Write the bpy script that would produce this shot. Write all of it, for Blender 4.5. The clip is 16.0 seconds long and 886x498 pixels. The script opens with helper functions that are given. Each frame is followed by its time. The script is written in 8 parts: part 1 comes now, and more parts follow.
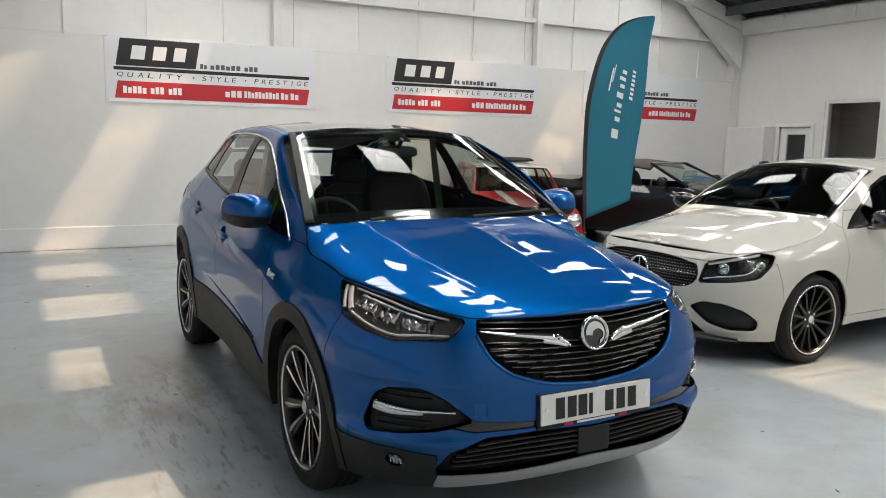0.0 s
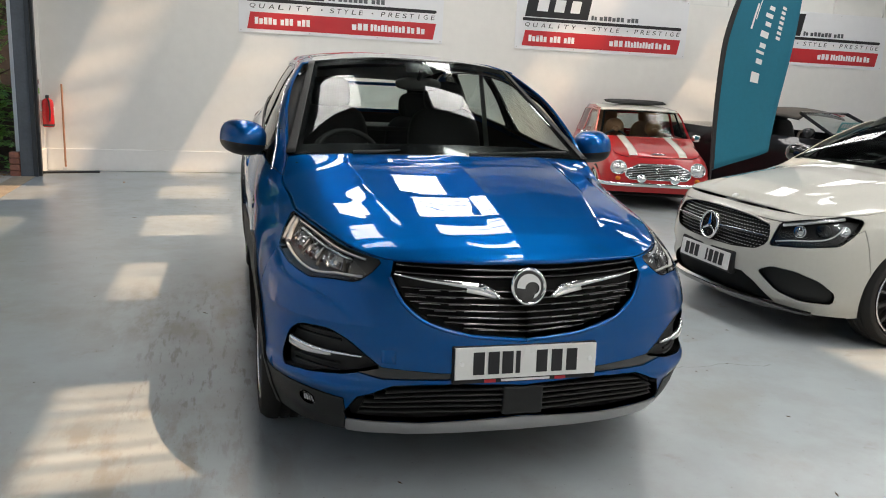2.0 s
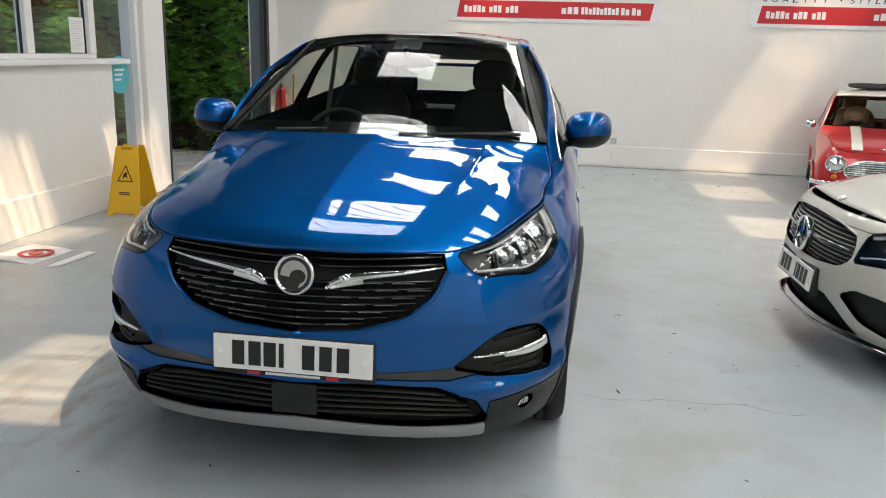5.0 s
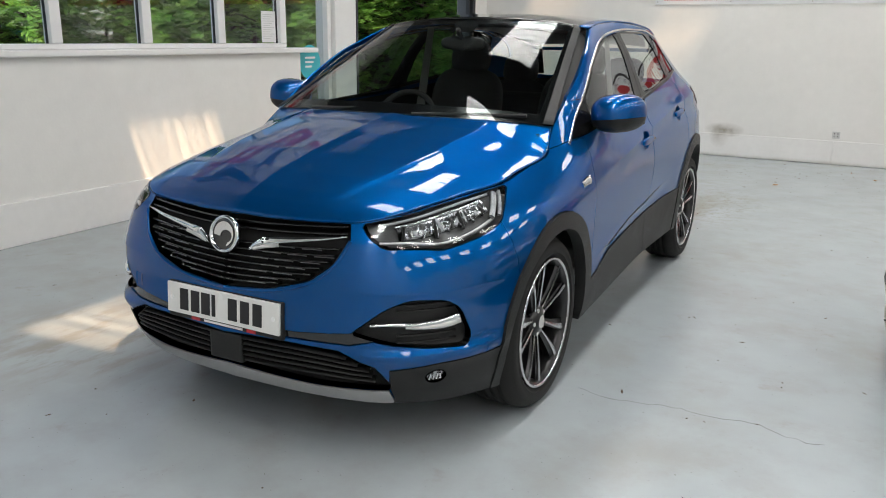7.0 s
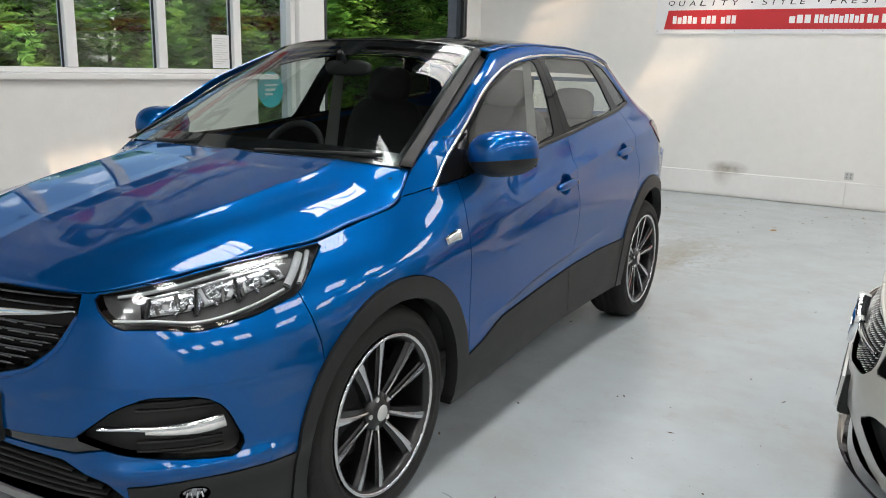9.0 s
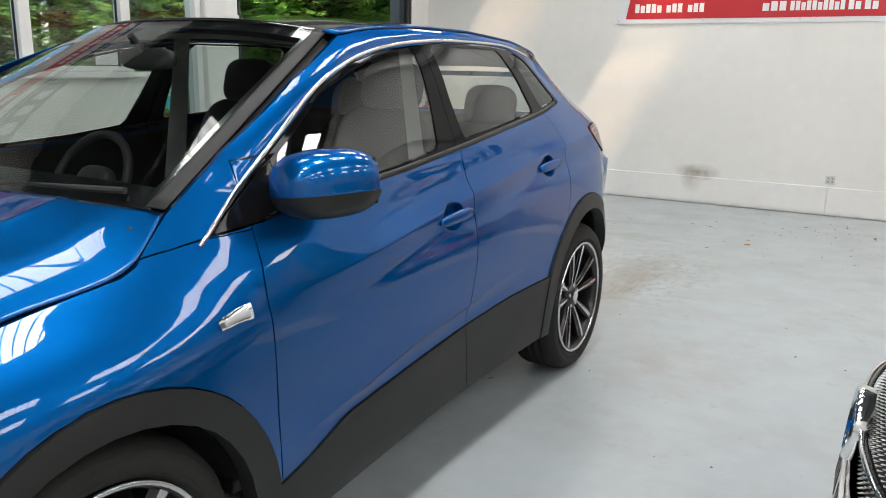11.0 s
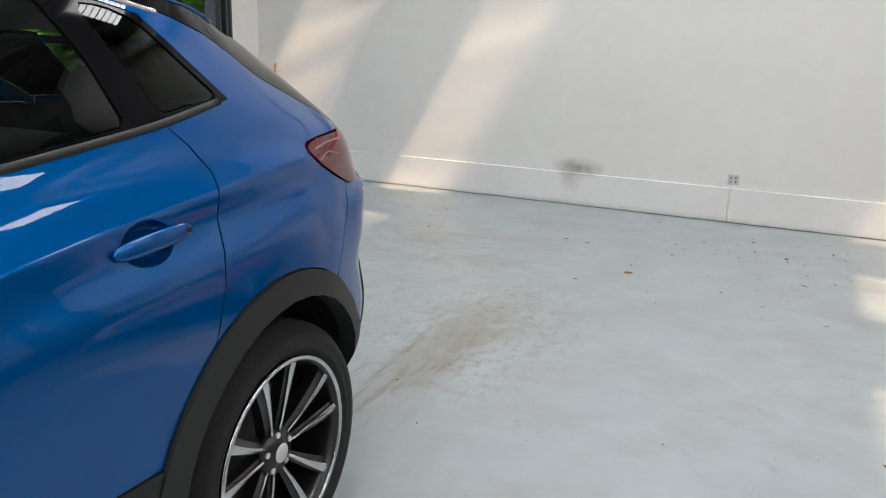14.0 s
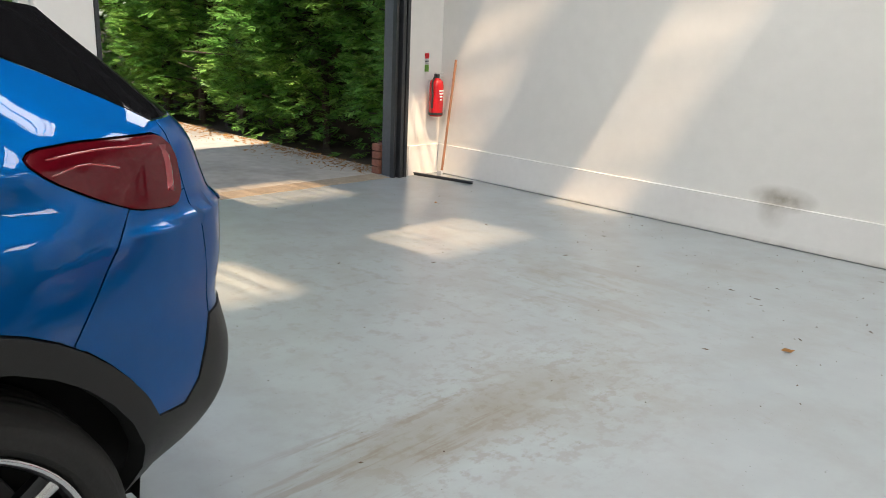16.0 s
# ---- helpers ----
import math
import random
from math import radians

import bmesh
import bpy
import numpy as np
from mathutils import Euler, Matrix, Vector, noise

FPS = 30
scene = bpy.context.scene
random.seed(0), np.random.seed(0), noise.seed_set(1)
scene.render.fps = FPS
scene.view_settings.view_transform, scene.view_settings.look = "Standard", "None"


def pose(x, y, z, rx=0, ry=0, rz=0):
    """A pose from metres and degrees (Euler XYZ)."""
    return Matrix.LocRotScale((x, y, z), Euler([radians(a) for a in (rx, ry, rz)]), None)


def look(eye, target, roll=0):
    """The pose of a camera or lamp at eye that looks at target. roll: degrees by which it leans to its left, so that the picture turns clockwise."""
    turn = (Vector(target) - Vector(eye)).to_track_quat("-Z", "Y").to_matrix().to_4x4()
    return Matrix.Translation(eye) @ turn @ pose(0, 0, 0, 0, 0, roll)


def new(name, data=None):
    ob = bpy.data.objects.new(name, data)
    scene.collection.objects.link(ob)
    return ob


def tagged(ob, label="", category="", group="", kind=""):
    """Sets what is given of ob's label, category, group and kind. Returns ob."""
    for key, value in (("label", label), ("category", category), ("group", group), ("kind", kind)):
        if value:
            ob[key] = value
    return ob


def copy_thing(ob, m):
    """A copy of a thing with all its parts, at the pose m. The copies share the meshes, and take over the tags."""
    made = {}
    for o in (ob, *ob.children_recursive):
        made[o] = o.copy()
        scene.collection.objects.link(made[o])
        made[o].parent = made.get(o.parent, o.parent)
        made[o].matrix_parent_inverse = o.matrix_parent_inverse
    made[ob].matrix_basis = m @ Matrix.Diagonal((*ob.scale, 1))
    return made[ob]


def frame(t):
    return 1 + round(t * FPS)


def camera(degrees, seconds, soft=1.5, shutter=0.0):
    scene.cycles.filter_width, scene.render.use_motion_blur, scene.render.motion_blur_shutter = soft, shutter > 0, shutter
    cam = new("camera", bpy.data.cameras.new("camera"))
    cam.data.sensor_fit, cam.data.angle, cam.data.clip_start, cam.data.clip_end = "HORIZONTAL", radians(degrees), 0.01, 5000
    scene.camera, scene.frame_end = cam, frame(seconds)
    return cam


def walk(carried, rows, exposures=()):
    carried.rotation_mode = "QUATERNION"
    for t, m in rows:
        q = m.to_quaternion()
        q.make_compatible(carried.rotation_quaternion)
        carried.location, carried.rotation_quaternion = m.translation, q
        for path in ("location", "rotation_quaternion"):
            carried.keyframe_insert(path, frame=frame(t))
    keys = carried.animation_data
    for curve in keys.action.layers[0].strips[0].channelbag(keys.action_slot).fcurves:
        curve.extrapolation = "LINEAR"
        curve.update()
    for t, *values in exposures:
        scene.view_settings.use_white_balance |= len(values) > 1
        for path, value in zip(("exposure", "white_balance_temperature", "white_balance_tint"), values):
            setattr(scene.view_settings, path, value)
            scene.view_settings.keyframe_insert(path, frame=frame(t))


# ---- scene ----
cam = camera(58.7, 16.0, soft=1.0)
PATH = [
    (0, (-1.894, -3.141, 1.503), (-0.947, -1.401, 1.228), 1.2),
    (0.5, (-1.725, -3.126, 1.516), (-0.792, -1.386, 1.197), 2.6),
    (1, (-1.506, -3.17, 1.504), (-0.664, -1.395, 1.134), 3.2),
    (1.5, (-1.239, -3.278, 1.52), (-0.582, -1.435, 1.109), 2.7),
    (2, (-0.998, -3.31, 1.494), (-0.47, -1.431, 1.059), 2.9),
    (2.5, (-0.714, -3.261, 1.514), (-0.322, -1.355, 1.052), 2.5),
    (3, (-0.433, -3.277, 1.495), (-0.222, -1.344, 1.025), 1.2),
    (3.5, (-0.165, -3.281, 1.497), (-0.102, -1.34, 1.017), 1.0),
    (4, (0.139, -3.233, 1.473), (0.116, -1.293, 0.987), 1.5),
    (6.5, (1.694, -2.965, 1.486), (0.911, -1.193, 0.988), 0.7),
    (7, (1.925, -2.831, 1.463), (1.004, -1.134, 0.942), 0.8),
    (7.5, (2.097, -2.592, 1.464), (1.11, -0.93, 0.95), 2.1),
    (8, (2.229, -2.386, 1.454), (1.225, -0.726, 0.97), 2.1),
    (10.5, (2.158, -1.108, 1.436), (1.158, 0.568, 1.001), 0.6),
    (11, (2.105, -0.848, 1.426), (1.13, 0.838, 0.972), 1.0),
    (11.5, (2.057, -0.56, 1.438), (1.149, 1.159, 0.969), 1.5),
    (12, (2.052, -0.233, 1.44), (1.183, 1.511, 0.987), 1.6),
    (12.5, (2.041, 0.064, 1.431), (1.203, 1.819, 0.962), 1.5),
    (13, (2.0, 0.398, 1.431), (1.219, 2.174, 0.947), 1.3),
    (13.5, (1.984, 0.75, 1.418), (1.232, 2.531, 0.909), 1.8),
    (14, (1.975, 1.085, 1.435), (1.187, 2.848, 0.914), 1.8),
    (14.5, (1.975, 1.403, 1.417), (1.154, 3.152, 0.9), 0.2),
    (15, (2.016, 1.757, 1.395), (1.134, 3.47, 0.858), -0.6),
    (15.5, (2.142, 2.089, 1.414), (1.049, 3.671, 0.866), 0.0),
    (16, (2.332, 2.377, 1.397), (0.985, 3.754, 0.859), 2.5),
]
walk(cam, [(t, look(eye, target, roll)) for t, eye, target, roll in PATH],
     [(0.0, 0.63, 6550, 10), (4.0, 0.71, 6650, 10), (6.5, 0.75, 6480, 10), (8.0, 0.83, 6480, 10), (11.5, 0.93, 6500, 10), (13.5, 0.73, 6330, 10), (14.5, 0.72, 6320, 10), (15.0, 0.63, 6330, 10), (16.0, 0.82, 6580, 10)])

# ---- world, sun, large lights ----
world = bpy.data.worlds.new("sky")
scene.world = world
world.use_nodes = True
_sky = world.node_tree.nodes.new("ShaderNodeTexSky")
_sky.sky_type, _sky.sun_disc = "NISHITA", False
_sky.sun_elevation, _sky.sun_rotation = radians(59), radians(113)
world.node_tree.links.new(_sky.outputs[0], world.node_tree.nodes["Background"].inputs[0])
world.node_tree.nodes["Background"].inputs[1].default_value = 0.14

SUN_WAY = Vector((-1.0, 0.43, -1.8)).normalized()
sun = new("sun", bpy.data.lights.new("sun", "SUN"))
sun.data.energy, sun.data.angle, sun.data.color = 5.0, radians(0.8), (1.0, 0.91, 0.78)
sun.rotation_euler = SUN_WAY.to_track_quat("-Z", "Y").to_euler()

# the room: inner faces
XL, XR, YB, YF = -3.27, 10.70, 7.97, -8.0
EAVE, SLOPE, RIDGE = 3.95, 0.27, 3.72
WALL = 0.25


def roof_z(x):
    return EAVE + SLOPE * (min(x - XL, XR - x))


# daylight of the rooflights: one long lamp behind each row of sheets
ROOF_COLS = ((-0.66, 1.04), (1.56, 0.90), (5.84, 0.86), (8.18, 0.86))
ROOF_ROWS = (6.95, 4.99, 3.03, 1.07, -1.32, -3.28, -5.24, -7.20)


def rooflight_at(cx, y):
    """The sheets by the west eaves stop short of the front bays."""
    return cx > 0 or y > 0.5


for cx, y0, y1, watts in ((-0.66, 0.4, 7.8, 152), (1.56, 1.5, 7.9, 148), (1.56, -7.7, 1.5, 430), (5.84, -7.7, 7.9, 320), (8.18, -7.7, 7.9, 320)):
    lamp = new("rooflight_daylight", bpy.data.lights.new("rooflight_daylight", "AREA"))
    lamp.data.shape, lamp.data.size, lamp.data.size_y = "RECTANGLE", 0.9, y1 - y0
    lamp.data.energy, lamp.data.color = watts, (1.0, 0.985, 0.955)
    tilt = math.atan(SLOPE) * (-1 if cx < RIDGE else 1)
    lamp.matrix_world = pose(cx, (y0 + y1) / 2, roof_z(cx) + 0.05, 0, math.degrees(tilt), 0)


# ---- materials ----
def mat(name, color, rough=0.5, metal=0.0, var=0.12, scale=6.0, bump=0.0, bump_scale=60.0, coat=0.0, second=None, second_at=(0.55, 0.75), second_scale=1.5, spec=0.5):
    """A node material: base colour with fine and coarse variation, an optional second colour in patches, relief."""
    m = bpy.data.materials.new(name)
    m.use_nodes = True
    nt = m.node_tree
    n, link = nt.nodes, nt.links.new
    p = n["Principled BSDF"]
    p.inputs["Roughness"].default_value, p.inputs["Metallic"].default_value = rough, metal
    p.inputs["Coat Weight"].default_value, p.inputs["Coat Roughness"].default_value = coat, 0.03
    p.inputs["Specular IOR Level"].default_value = spec
    m.diffuse_color = (*color, 1)
    tc = n.new("ShaderNodeTexCoord")

    def noise_node(s, detail=4.0):
        t = n.new("ShaderNodeTexNoise")
        t.inputs["Scale"].default_value, t.inputs["Detail"].default_value = s, detail
        link(tc.outputs["Object"], t.inputs["Vector"])
        return t

    def mixed(kind, factor, a, b):
        x = n.new("ShaderNodeMix")
        x.data_type, x.blend_type = "RGBA", kind
        for sock, val in ((x.inputs[0], factor), (x.inputs[6], a), (x.inputs[7], b)):
            if isinstance(val, bpy.types.NodeSocket):
                link(val, sock)
            else:
                sock.default_value = val if isinstance(val, float) else (*val, 1)
        return x.outputs[2]

    out = None
    if var or second:
        fine, coarse = noise_node(scale * 8), noise_node(scale)
        ramp = n.new("ShaderNodeMapRange")
        ramp.inputs[1].default_value, ramp.inputs[2].default_value = 0.3, 0.7
        ramp.inputs[3].default_value, ramp.inputs[4].default_value = 1 - var, 1 + var * 0.4
        add = n.new("ShaderNodeMath")
        add.operation = "MULTIPLY_ADD"
        add.inputs[1].default_value, add.inputs[2].default_value = 0.4, 0.0
        link(fine.outputs[0], add.inputs[0])
        half = n.new("ShaderNodeMath")
        half.operation = "MULTIPLY_ADD"
        half.inputs[1].default_value = 0.6
        link(coarse.outputs[0], half.inputs[0])
        link(add.outputs[0], half.inputs[2])
        link(half.outputs[0], ramp.inputs[0])
        base = color
        if second:
            patch = noise_node(second_scale, 8.0)
            cut = n.new("ShaderNodeMapRange")
            cut.inputs[1].default_value, cut.inputs[2].default_value = second_at
            link(patch.outputs[0], cut.inputs[0])
            base = mixed("MIX", cut.outputs[0], color, second)
        out = mixed("MULTIPLY", 1.0, base, (1, 1, 1))
        link(ramp.outputs[0], out.node.inputs[7])
        link(out, p.inputs["Base Color"])
        rr = n.new("ShaderNodeMapRange")
        rr.inputs[3].default_value, rr.inputs[4].default_value = max(rough - 0.06, 0.02), min(rough + 0.08, 1)
        link(coarse.outputs[0], rr.inputs[0])
        link(rr.outputs[0], p.inputs["Roughness"])
    else:
        p.inputs["Base Color"].default_value = (*color, 1)
    if bump:
        b = n.new("ShaderNodeBump")
        b.inputs["Strength"].default_value, b.inputs["Distance"].default_value = bump, 0.01
        link(noise_node(bump_scale, 5.0).outputs[0], b.inputs["Height"])
        link(b.outputs[0], p.inputs["Normal"])
    return m


def glass_mat(name, tint, rough=0.0, clear=0.9, least=0.045):
    """Thin sheet glass: mirror-like gloss that grows at flat angles, over a tinted clear pane."""
    m = bpy.data.materials.new(name)
    m.use_nodes = True
    nt = m.node_tree
    n, link = nt.nodes, nt.links.new
    n.remove(n["Principled BSDF"])
    tr, gl, mx, lw = n.new("ShaderNodeBsdfTransparent"), n.new("ShaderNodeBsdfGlossy"), n.new("ShaderNodeMixShader"), n.new("ShaderNodeLayerWeight")
    tr.inputs[0].default_value = (*[c * clear for c in tint], 1)
    gl.inputs["Roughness"].default_value = rough
    lw.inputs[0].default_value = 0.5
    po, mr = n.new("ShaderNodeMath"), n.new("ShaderNodeMapRange")
    po.operation, po.inputs[1].default_value = "POWER", 5.0
    mr.inputs[3].default_value, mr.inputs[4].default_value = least, 1.0
    link(lw.outputs["Facing"], po.inputs[0])
    link(po.outputs[0], mr.inputs[0])
    link(mr.outputs[0], mx.inputs[0])
    link(tr.outputs[0], mx.inputs[1])
    link(gl.outputs[0], mx.inputs[2])
    link(mx.outputs[0], n["Material Output"].inputs[0])
    m.diffuse_color = (*tint, 0.5)
    return m


M = {}
def stained(m, spots):
    """Adds smudges with a place and size of their own to a paint."""
    nt = m.node_tree
    n, link = nt.nodes, nt.links.new
    p = n["Principled BSDF"]
    tc = next(k for k in n if k.type == "TEX_COORD")
    for centre, spread, color, amount in spots:
        base = p.inputs["Base Color"].links[0].from_socket
        sub, div, ln = n.new("ShaderNodeVectorMath"), n.new("ShaderNodeVectorMath"), n.new("ShaderNodeVectorMath")
        sub.operation, div.operation, ln.operation = "SUBTRACT", "DIVIDE", "LENGTH"
        sub.inputs[1].default_value, div.inputs[1].default_value = centre, spread
        link(tc.outputs["Object"], sub.inputs[0])
        link(sub.outputs[0], div.inputs[0])
        link(div.outputs[0], ln.inputs[0])
        t, mr, mu, mx = n.new("ShaderNodeTexNoise"), n.new("ShaderNodeMapRange"), n.new("ShaderNodeMath"), n.new("ShaderNodeMix")
        t.inputs["Scale"].default_value, t.inputs["Detail"].default_value = 9.0, 6.0
        link(tc.outputs["Object"], t.inputs["Vector"])
        mr.inputs[1].default_value, mr.inputs[2].default_value, mr.inputs[4].default_value = 1.0, 0.0, amount
        link(ln.outputs["Value"], mr.inputs[0])
        mu.operation = "MULTIPLY"
        link(mr.outputs[0], mu.inputs[0])
        link(t.outputs[0], mu.inputs[1])
        mx.data_type = "RGBA"
        mx.inputs[7].default_value = (*color, 1)
        link(mu.outputs[0], mx.inputs[0])
        link(base, mx.inputs[6])
        link(mx.outputs[2], p.inputs["Base Color"])
    return m


SMUDGES = [((0.20, 7.97, 0.34), (0.26, 0.3, 0.10), (0.16, 0.13, 0.08), 1.5), ((0.15, 7.97, 0.26), (0.13, 0.3, 0.16), (0.20, 0.16, 0.10), 0.9),
           ((-3.27, 7.7, 0.33), (0.3, 0.2, 0.12), (0.35, 0.30, 0.24), 0.7), ((0.9, 7.97, 0.0), (3.5, 0.3, 0.05), (0.3, 0.26, 0.2), 0.7)]
M["wall"] = stained(mat("white_wall_paint", (0.78, 0.77, 0.74), 0.55, var=0.05, scale=1.2, bump=0.08, bump_scale=40), SMUDGES)
M["skirt"] = stained(mat("white_gloss_paint", (0.80, 0.79, 0.77), 0.4, var=0.05, scale=2.0, bump=0.04, bump_scale=30), SMUDGES)
M["cladding"] = mat("white_sheet_cladding", (0.74, 0.74, 0.72), 0.5, var=0.06, scale=1.0)
M["steel_white"] = mat("white_painted_steel", (0.72, 0.72, 0.70), 0.45, var=0.08, scale=2.0)
M["upvc"] = mat("white_upvc", (0.82, 0.82, 0.80), 0.3, var=0.03, scale=3.0)
M["steel_grey"] = mat("grey_painted_steel", (0.10, 0.11, 0.12), 0.45, var=0.25, scale=4.0, bump=0.05)
M["steel_dark"] = mat("dark_steel_channel", (0.045, 0.05, 0.055), 0.4, metal=0.3, var=0.3, scale=6.0)
M["roof"] = mat("dark_roof_sheet", (0.055, 0.06, 0.065), 0.6, var=0.2, scale=1.0)
M["black"] = mat("black_print", (0.012, 0.012, 0.014), 0.45, var=0.1)
M["red_print"] = mat("red_print", (0.52, 0.022, 0.03), 0.45, var=0.06)
M["white_print"] = mat("white_print", (0.80, 0.80, 0.80), 0.45, var=0.03)
M["banner"] = mat("banner_board", (0.76, 0.77, 0.79), 0.38, var=0.03, scale=1.0)
M["teal"] = mat("teal_sticker", (0.05, 0.46, 0.52), 0.4, var=0.04)
M["flag_teal"] = mat("teal_flag_cloth", (0.012, 0.16, 0.24), 0.8, var=0.1, scale=3.0, bump=0.2, bump_scale=400)
M["paper"] = mat("paper", (0.80, 0.80, 0.79), 0.7, var=0.03)
M["yellow"] = mat("yellow_plastic", (0.80, 0.47, 0.012), 0.4, var=0.08, scale=5.0)
M["ext_red"] = mat("red_enamel", (0.55, 0.012, 0.018), 0.25, var=0.05, coat=0.5)
M["wood"] = mat("broom_wood", (0.36, 0.17, 0.09), 0.55, var=0.3, scale=12.0)
M["brick"] = mat("red_brick", (0.30, 0.12, 0.08), 0.85, var=0.4, scale=20.0, bump=0.4)
M["concrete"] = mat("yard_concrete", (0.47, 0.425, 0.36), 0.9, var=0.3, scale=1.0, bump=0.3, bump_scale=30, second=(0.24, 0.20, 0.165), second_at=(0.5, 0.72), second_scale=0.8)
M["threshold"] = mat("bare_threshold_concrete", (0.36, 0.29, 0.21), 0.9, var=0.3, scale=4.0, bump=0.3, bump_scale=60)
M["soil"] = mat("leaf_litter_soil", (0.10, 0.065, 0.04), 0.95, var=0.5, scale=8.0, bump=0.8, bump_scale=50)
M["bark_and_shade"] = mat("bark_and_shade", (0.09, 0.06, 0.045), 0.9, var=0.4, scale=14.0, bump=0.6)
M["socket"] = mat("grey_socket_plastic", (0.55, 0.55, 0.535), 0.35, var=0.05)
M["pane"] = glass_mat("window_glass", (0.93, 0.96, 0.95), clear=0.95)
M["dark_room"] = mat("dim_room_paint", (0.25, 0.26, 0.26), 0.7, var=0.1)
M["south_wall"] = mat("grey_wall_paint", (0.64, 0.64, 0.63), 0.6, var=0.06, scale=1.0)
M["leaf_dry"] = mat("dry_leaf", (0.32, 0.15, 0.04), 0.8, var=0.3, scale=30)
M["rubber"] = mat("black_rubber", (0.02, 0.02, 0.021), 0.65, var=0.25, scale=10, bump=0.1)


# ---- mesh helpers ----
def mesh_ob(name, verts, faces, material, parent=None, label="", smooth=False):
    me = bpy.data.meshes.new(name)
    me.from_pydata([tuple(v) for v in verts], [], faces)
    me.materials.append(material)
    if smooth:
        me.shade_smooth()
    ob = new(name, me)
    if parent is not None:
        ob.parent = parent
    if label:
        ob["label"] = label
    return ob


def part(name, bm, material, parent=None, label="", smooth=False):
    me = bpy.data.meshes.new(name)
    bmesh.ops.recalc_face_normals(bm, faces=bm.faces[:])
    bm.to_mesh(me)
    bm.free()
    me.materials.append(material)
    if smooth:
        me.shade_smooth()
    ob = new(name, me)
    if parent is not None:
        ob.parent = parent
    if label:
        ob["label"] = label
    return ob


def add_box(bm, lo, hi, bevel=0.0, m=None):
    c = [(a + b) / 2 for a, b in zip(lo, hi)]
    s = [abs(b - a) for a, b in zip(lo, hi)]
    r = bmesh.ops.create_cube(bm, size=1.0, matrix=Matrix.Translation(c) @ Matrix.Diagonal((*s, 1)))
    vs = r["verts"]
    if bevel:
        es = list({e for v in vs for e in v.link_edges})
        b = bmesh.ops.bevel(bm, geom=es, offset=bevel, segments=2, affect="EDGES", profile=0.5)
        vs = list({v for f in b["faces"] for v in f.verts} | {v for v in vs if v.is_valid})
    if m is not None:
        bmesh.ops.transform(bm, matrix=m, verts=vs)
    return vs


def box(name, lo, hi, material, parent=None, bevel=0.0, label="", m=None):
    bm = bmesh.new()
    add_box(bm, lo, hi, bevel, m)
    return part(name, bm, material, parent, label)


def add_rod(bm, a, b, r, segs=12, r2=None):
    a, b = Vector(a), Vector(b)
    m = Matrix.Translation((a + b) / 2) @ (b - a).to_track_quat("Z", "Y").to_matrix().to_4x4()
    return bmesh.ops.create_cone(bm, cap_ends=True, segments=segs, radius1=r, radius2=r if r2 is None else r2, depth=(b - a).length, matrix=m)["verts"]


def rod(name, a, b, r, material, parent=None, segs=12, r2=None, label=""):
    bm = bmesh.new()
    add_rod(bm, a, b, r, segs, r2)
    return part(name, bm, material, parent, label, smooth=False)


def lathe(profile, segs=32, m=None):
    """Vertices and faces of a profile of (radius, height) turned about z."""
    vs, fs = [], []
    for k in range(segs):
        a = 2 * math.pi * k / segs
        for r, h in profile:
            v = Vector((r * math.cos(a), r * math.sin(a), h))
            vs.append(m @ v if m is not None else v)
    n = len(profile)
    for k in range(segs):
        for i in range(n - 1):
            a, b = k * n + i, ((k + 1) % segs) * n + i
            fs.append((a, b, b + 1, a + 1))
    return vs, fs


def empty(name, m=None, **tags):
    ob = new(name)
    ob.empty_display_size = 0.1
    if m is not None:
        ob.matrix_world = m
    return tagged(ob, **tags)


def slab(name, outline, thick, material, parent=None, m=None, label=""):
    """A flat plate: outline of (x, z) standing up, front at y = 0, going back by thick."""
    n = len(outline)
    vs = [Vector((x, 0, z)) for x, z in outline] + [Vector((x, thick, z)) for x, z in outline]
    fs = [tuple(range(n)), tuple(range(2 * n - 1, n - 1, -1))] + [(i, i + n, (i + 1) % n + n, (i + 1) % n) for i in range(n)]
    if m is not None:
        vs = [m @ v for v in vs]
    return mesh_ob(name, vs, fs, material, parent, label)


GLYPHS = {}


def lettering(name, text, height, width, material, parent, m, shear=0.0, spacing=1.0, depth=0.001):
    """Words in the built-in font, as a mesh fitted to a width, standing in the xz plane of m from its origin."""
    if (text, shear, spacing) not in GLYPHS:
        cu = bpy.data.curves.new(name, "FONT")
        cu.body, cu.size, cu.shear, cu.space_character, cu.extrude = text, 1.0, shear, spacing, 0.0
        tmp = bpy.data.objects.new(name, cu)
        scene.collection.objects.link(tmp)
        GLYPHS[text, shear, spacing] = bpy.data.meshes.new_from_object(tmp.evaluated_get(bpy.context.evaluated_depsgraph_get()))
        bpy.data.objects.remove(tmp)
    me = GLYPHS[text, shear, spacing].copy()
    co = np.array([v.co[:] for v in me.vertices])
    lo, hi = co.min(0), co.max(0)
    for v in me.vertices:
        v.co = m @ Vector(((v.co.x - lo[0]) / (hi[0] - lo[0]) * width, -depth, (v.co.y - lo[1]) / (hi[1] - lo[1]) * height))
    me.materials.clear()
    me.materials.append(material)
    me.name = name
    ob = new(name, me)
    ob.parent = parent
    return ob


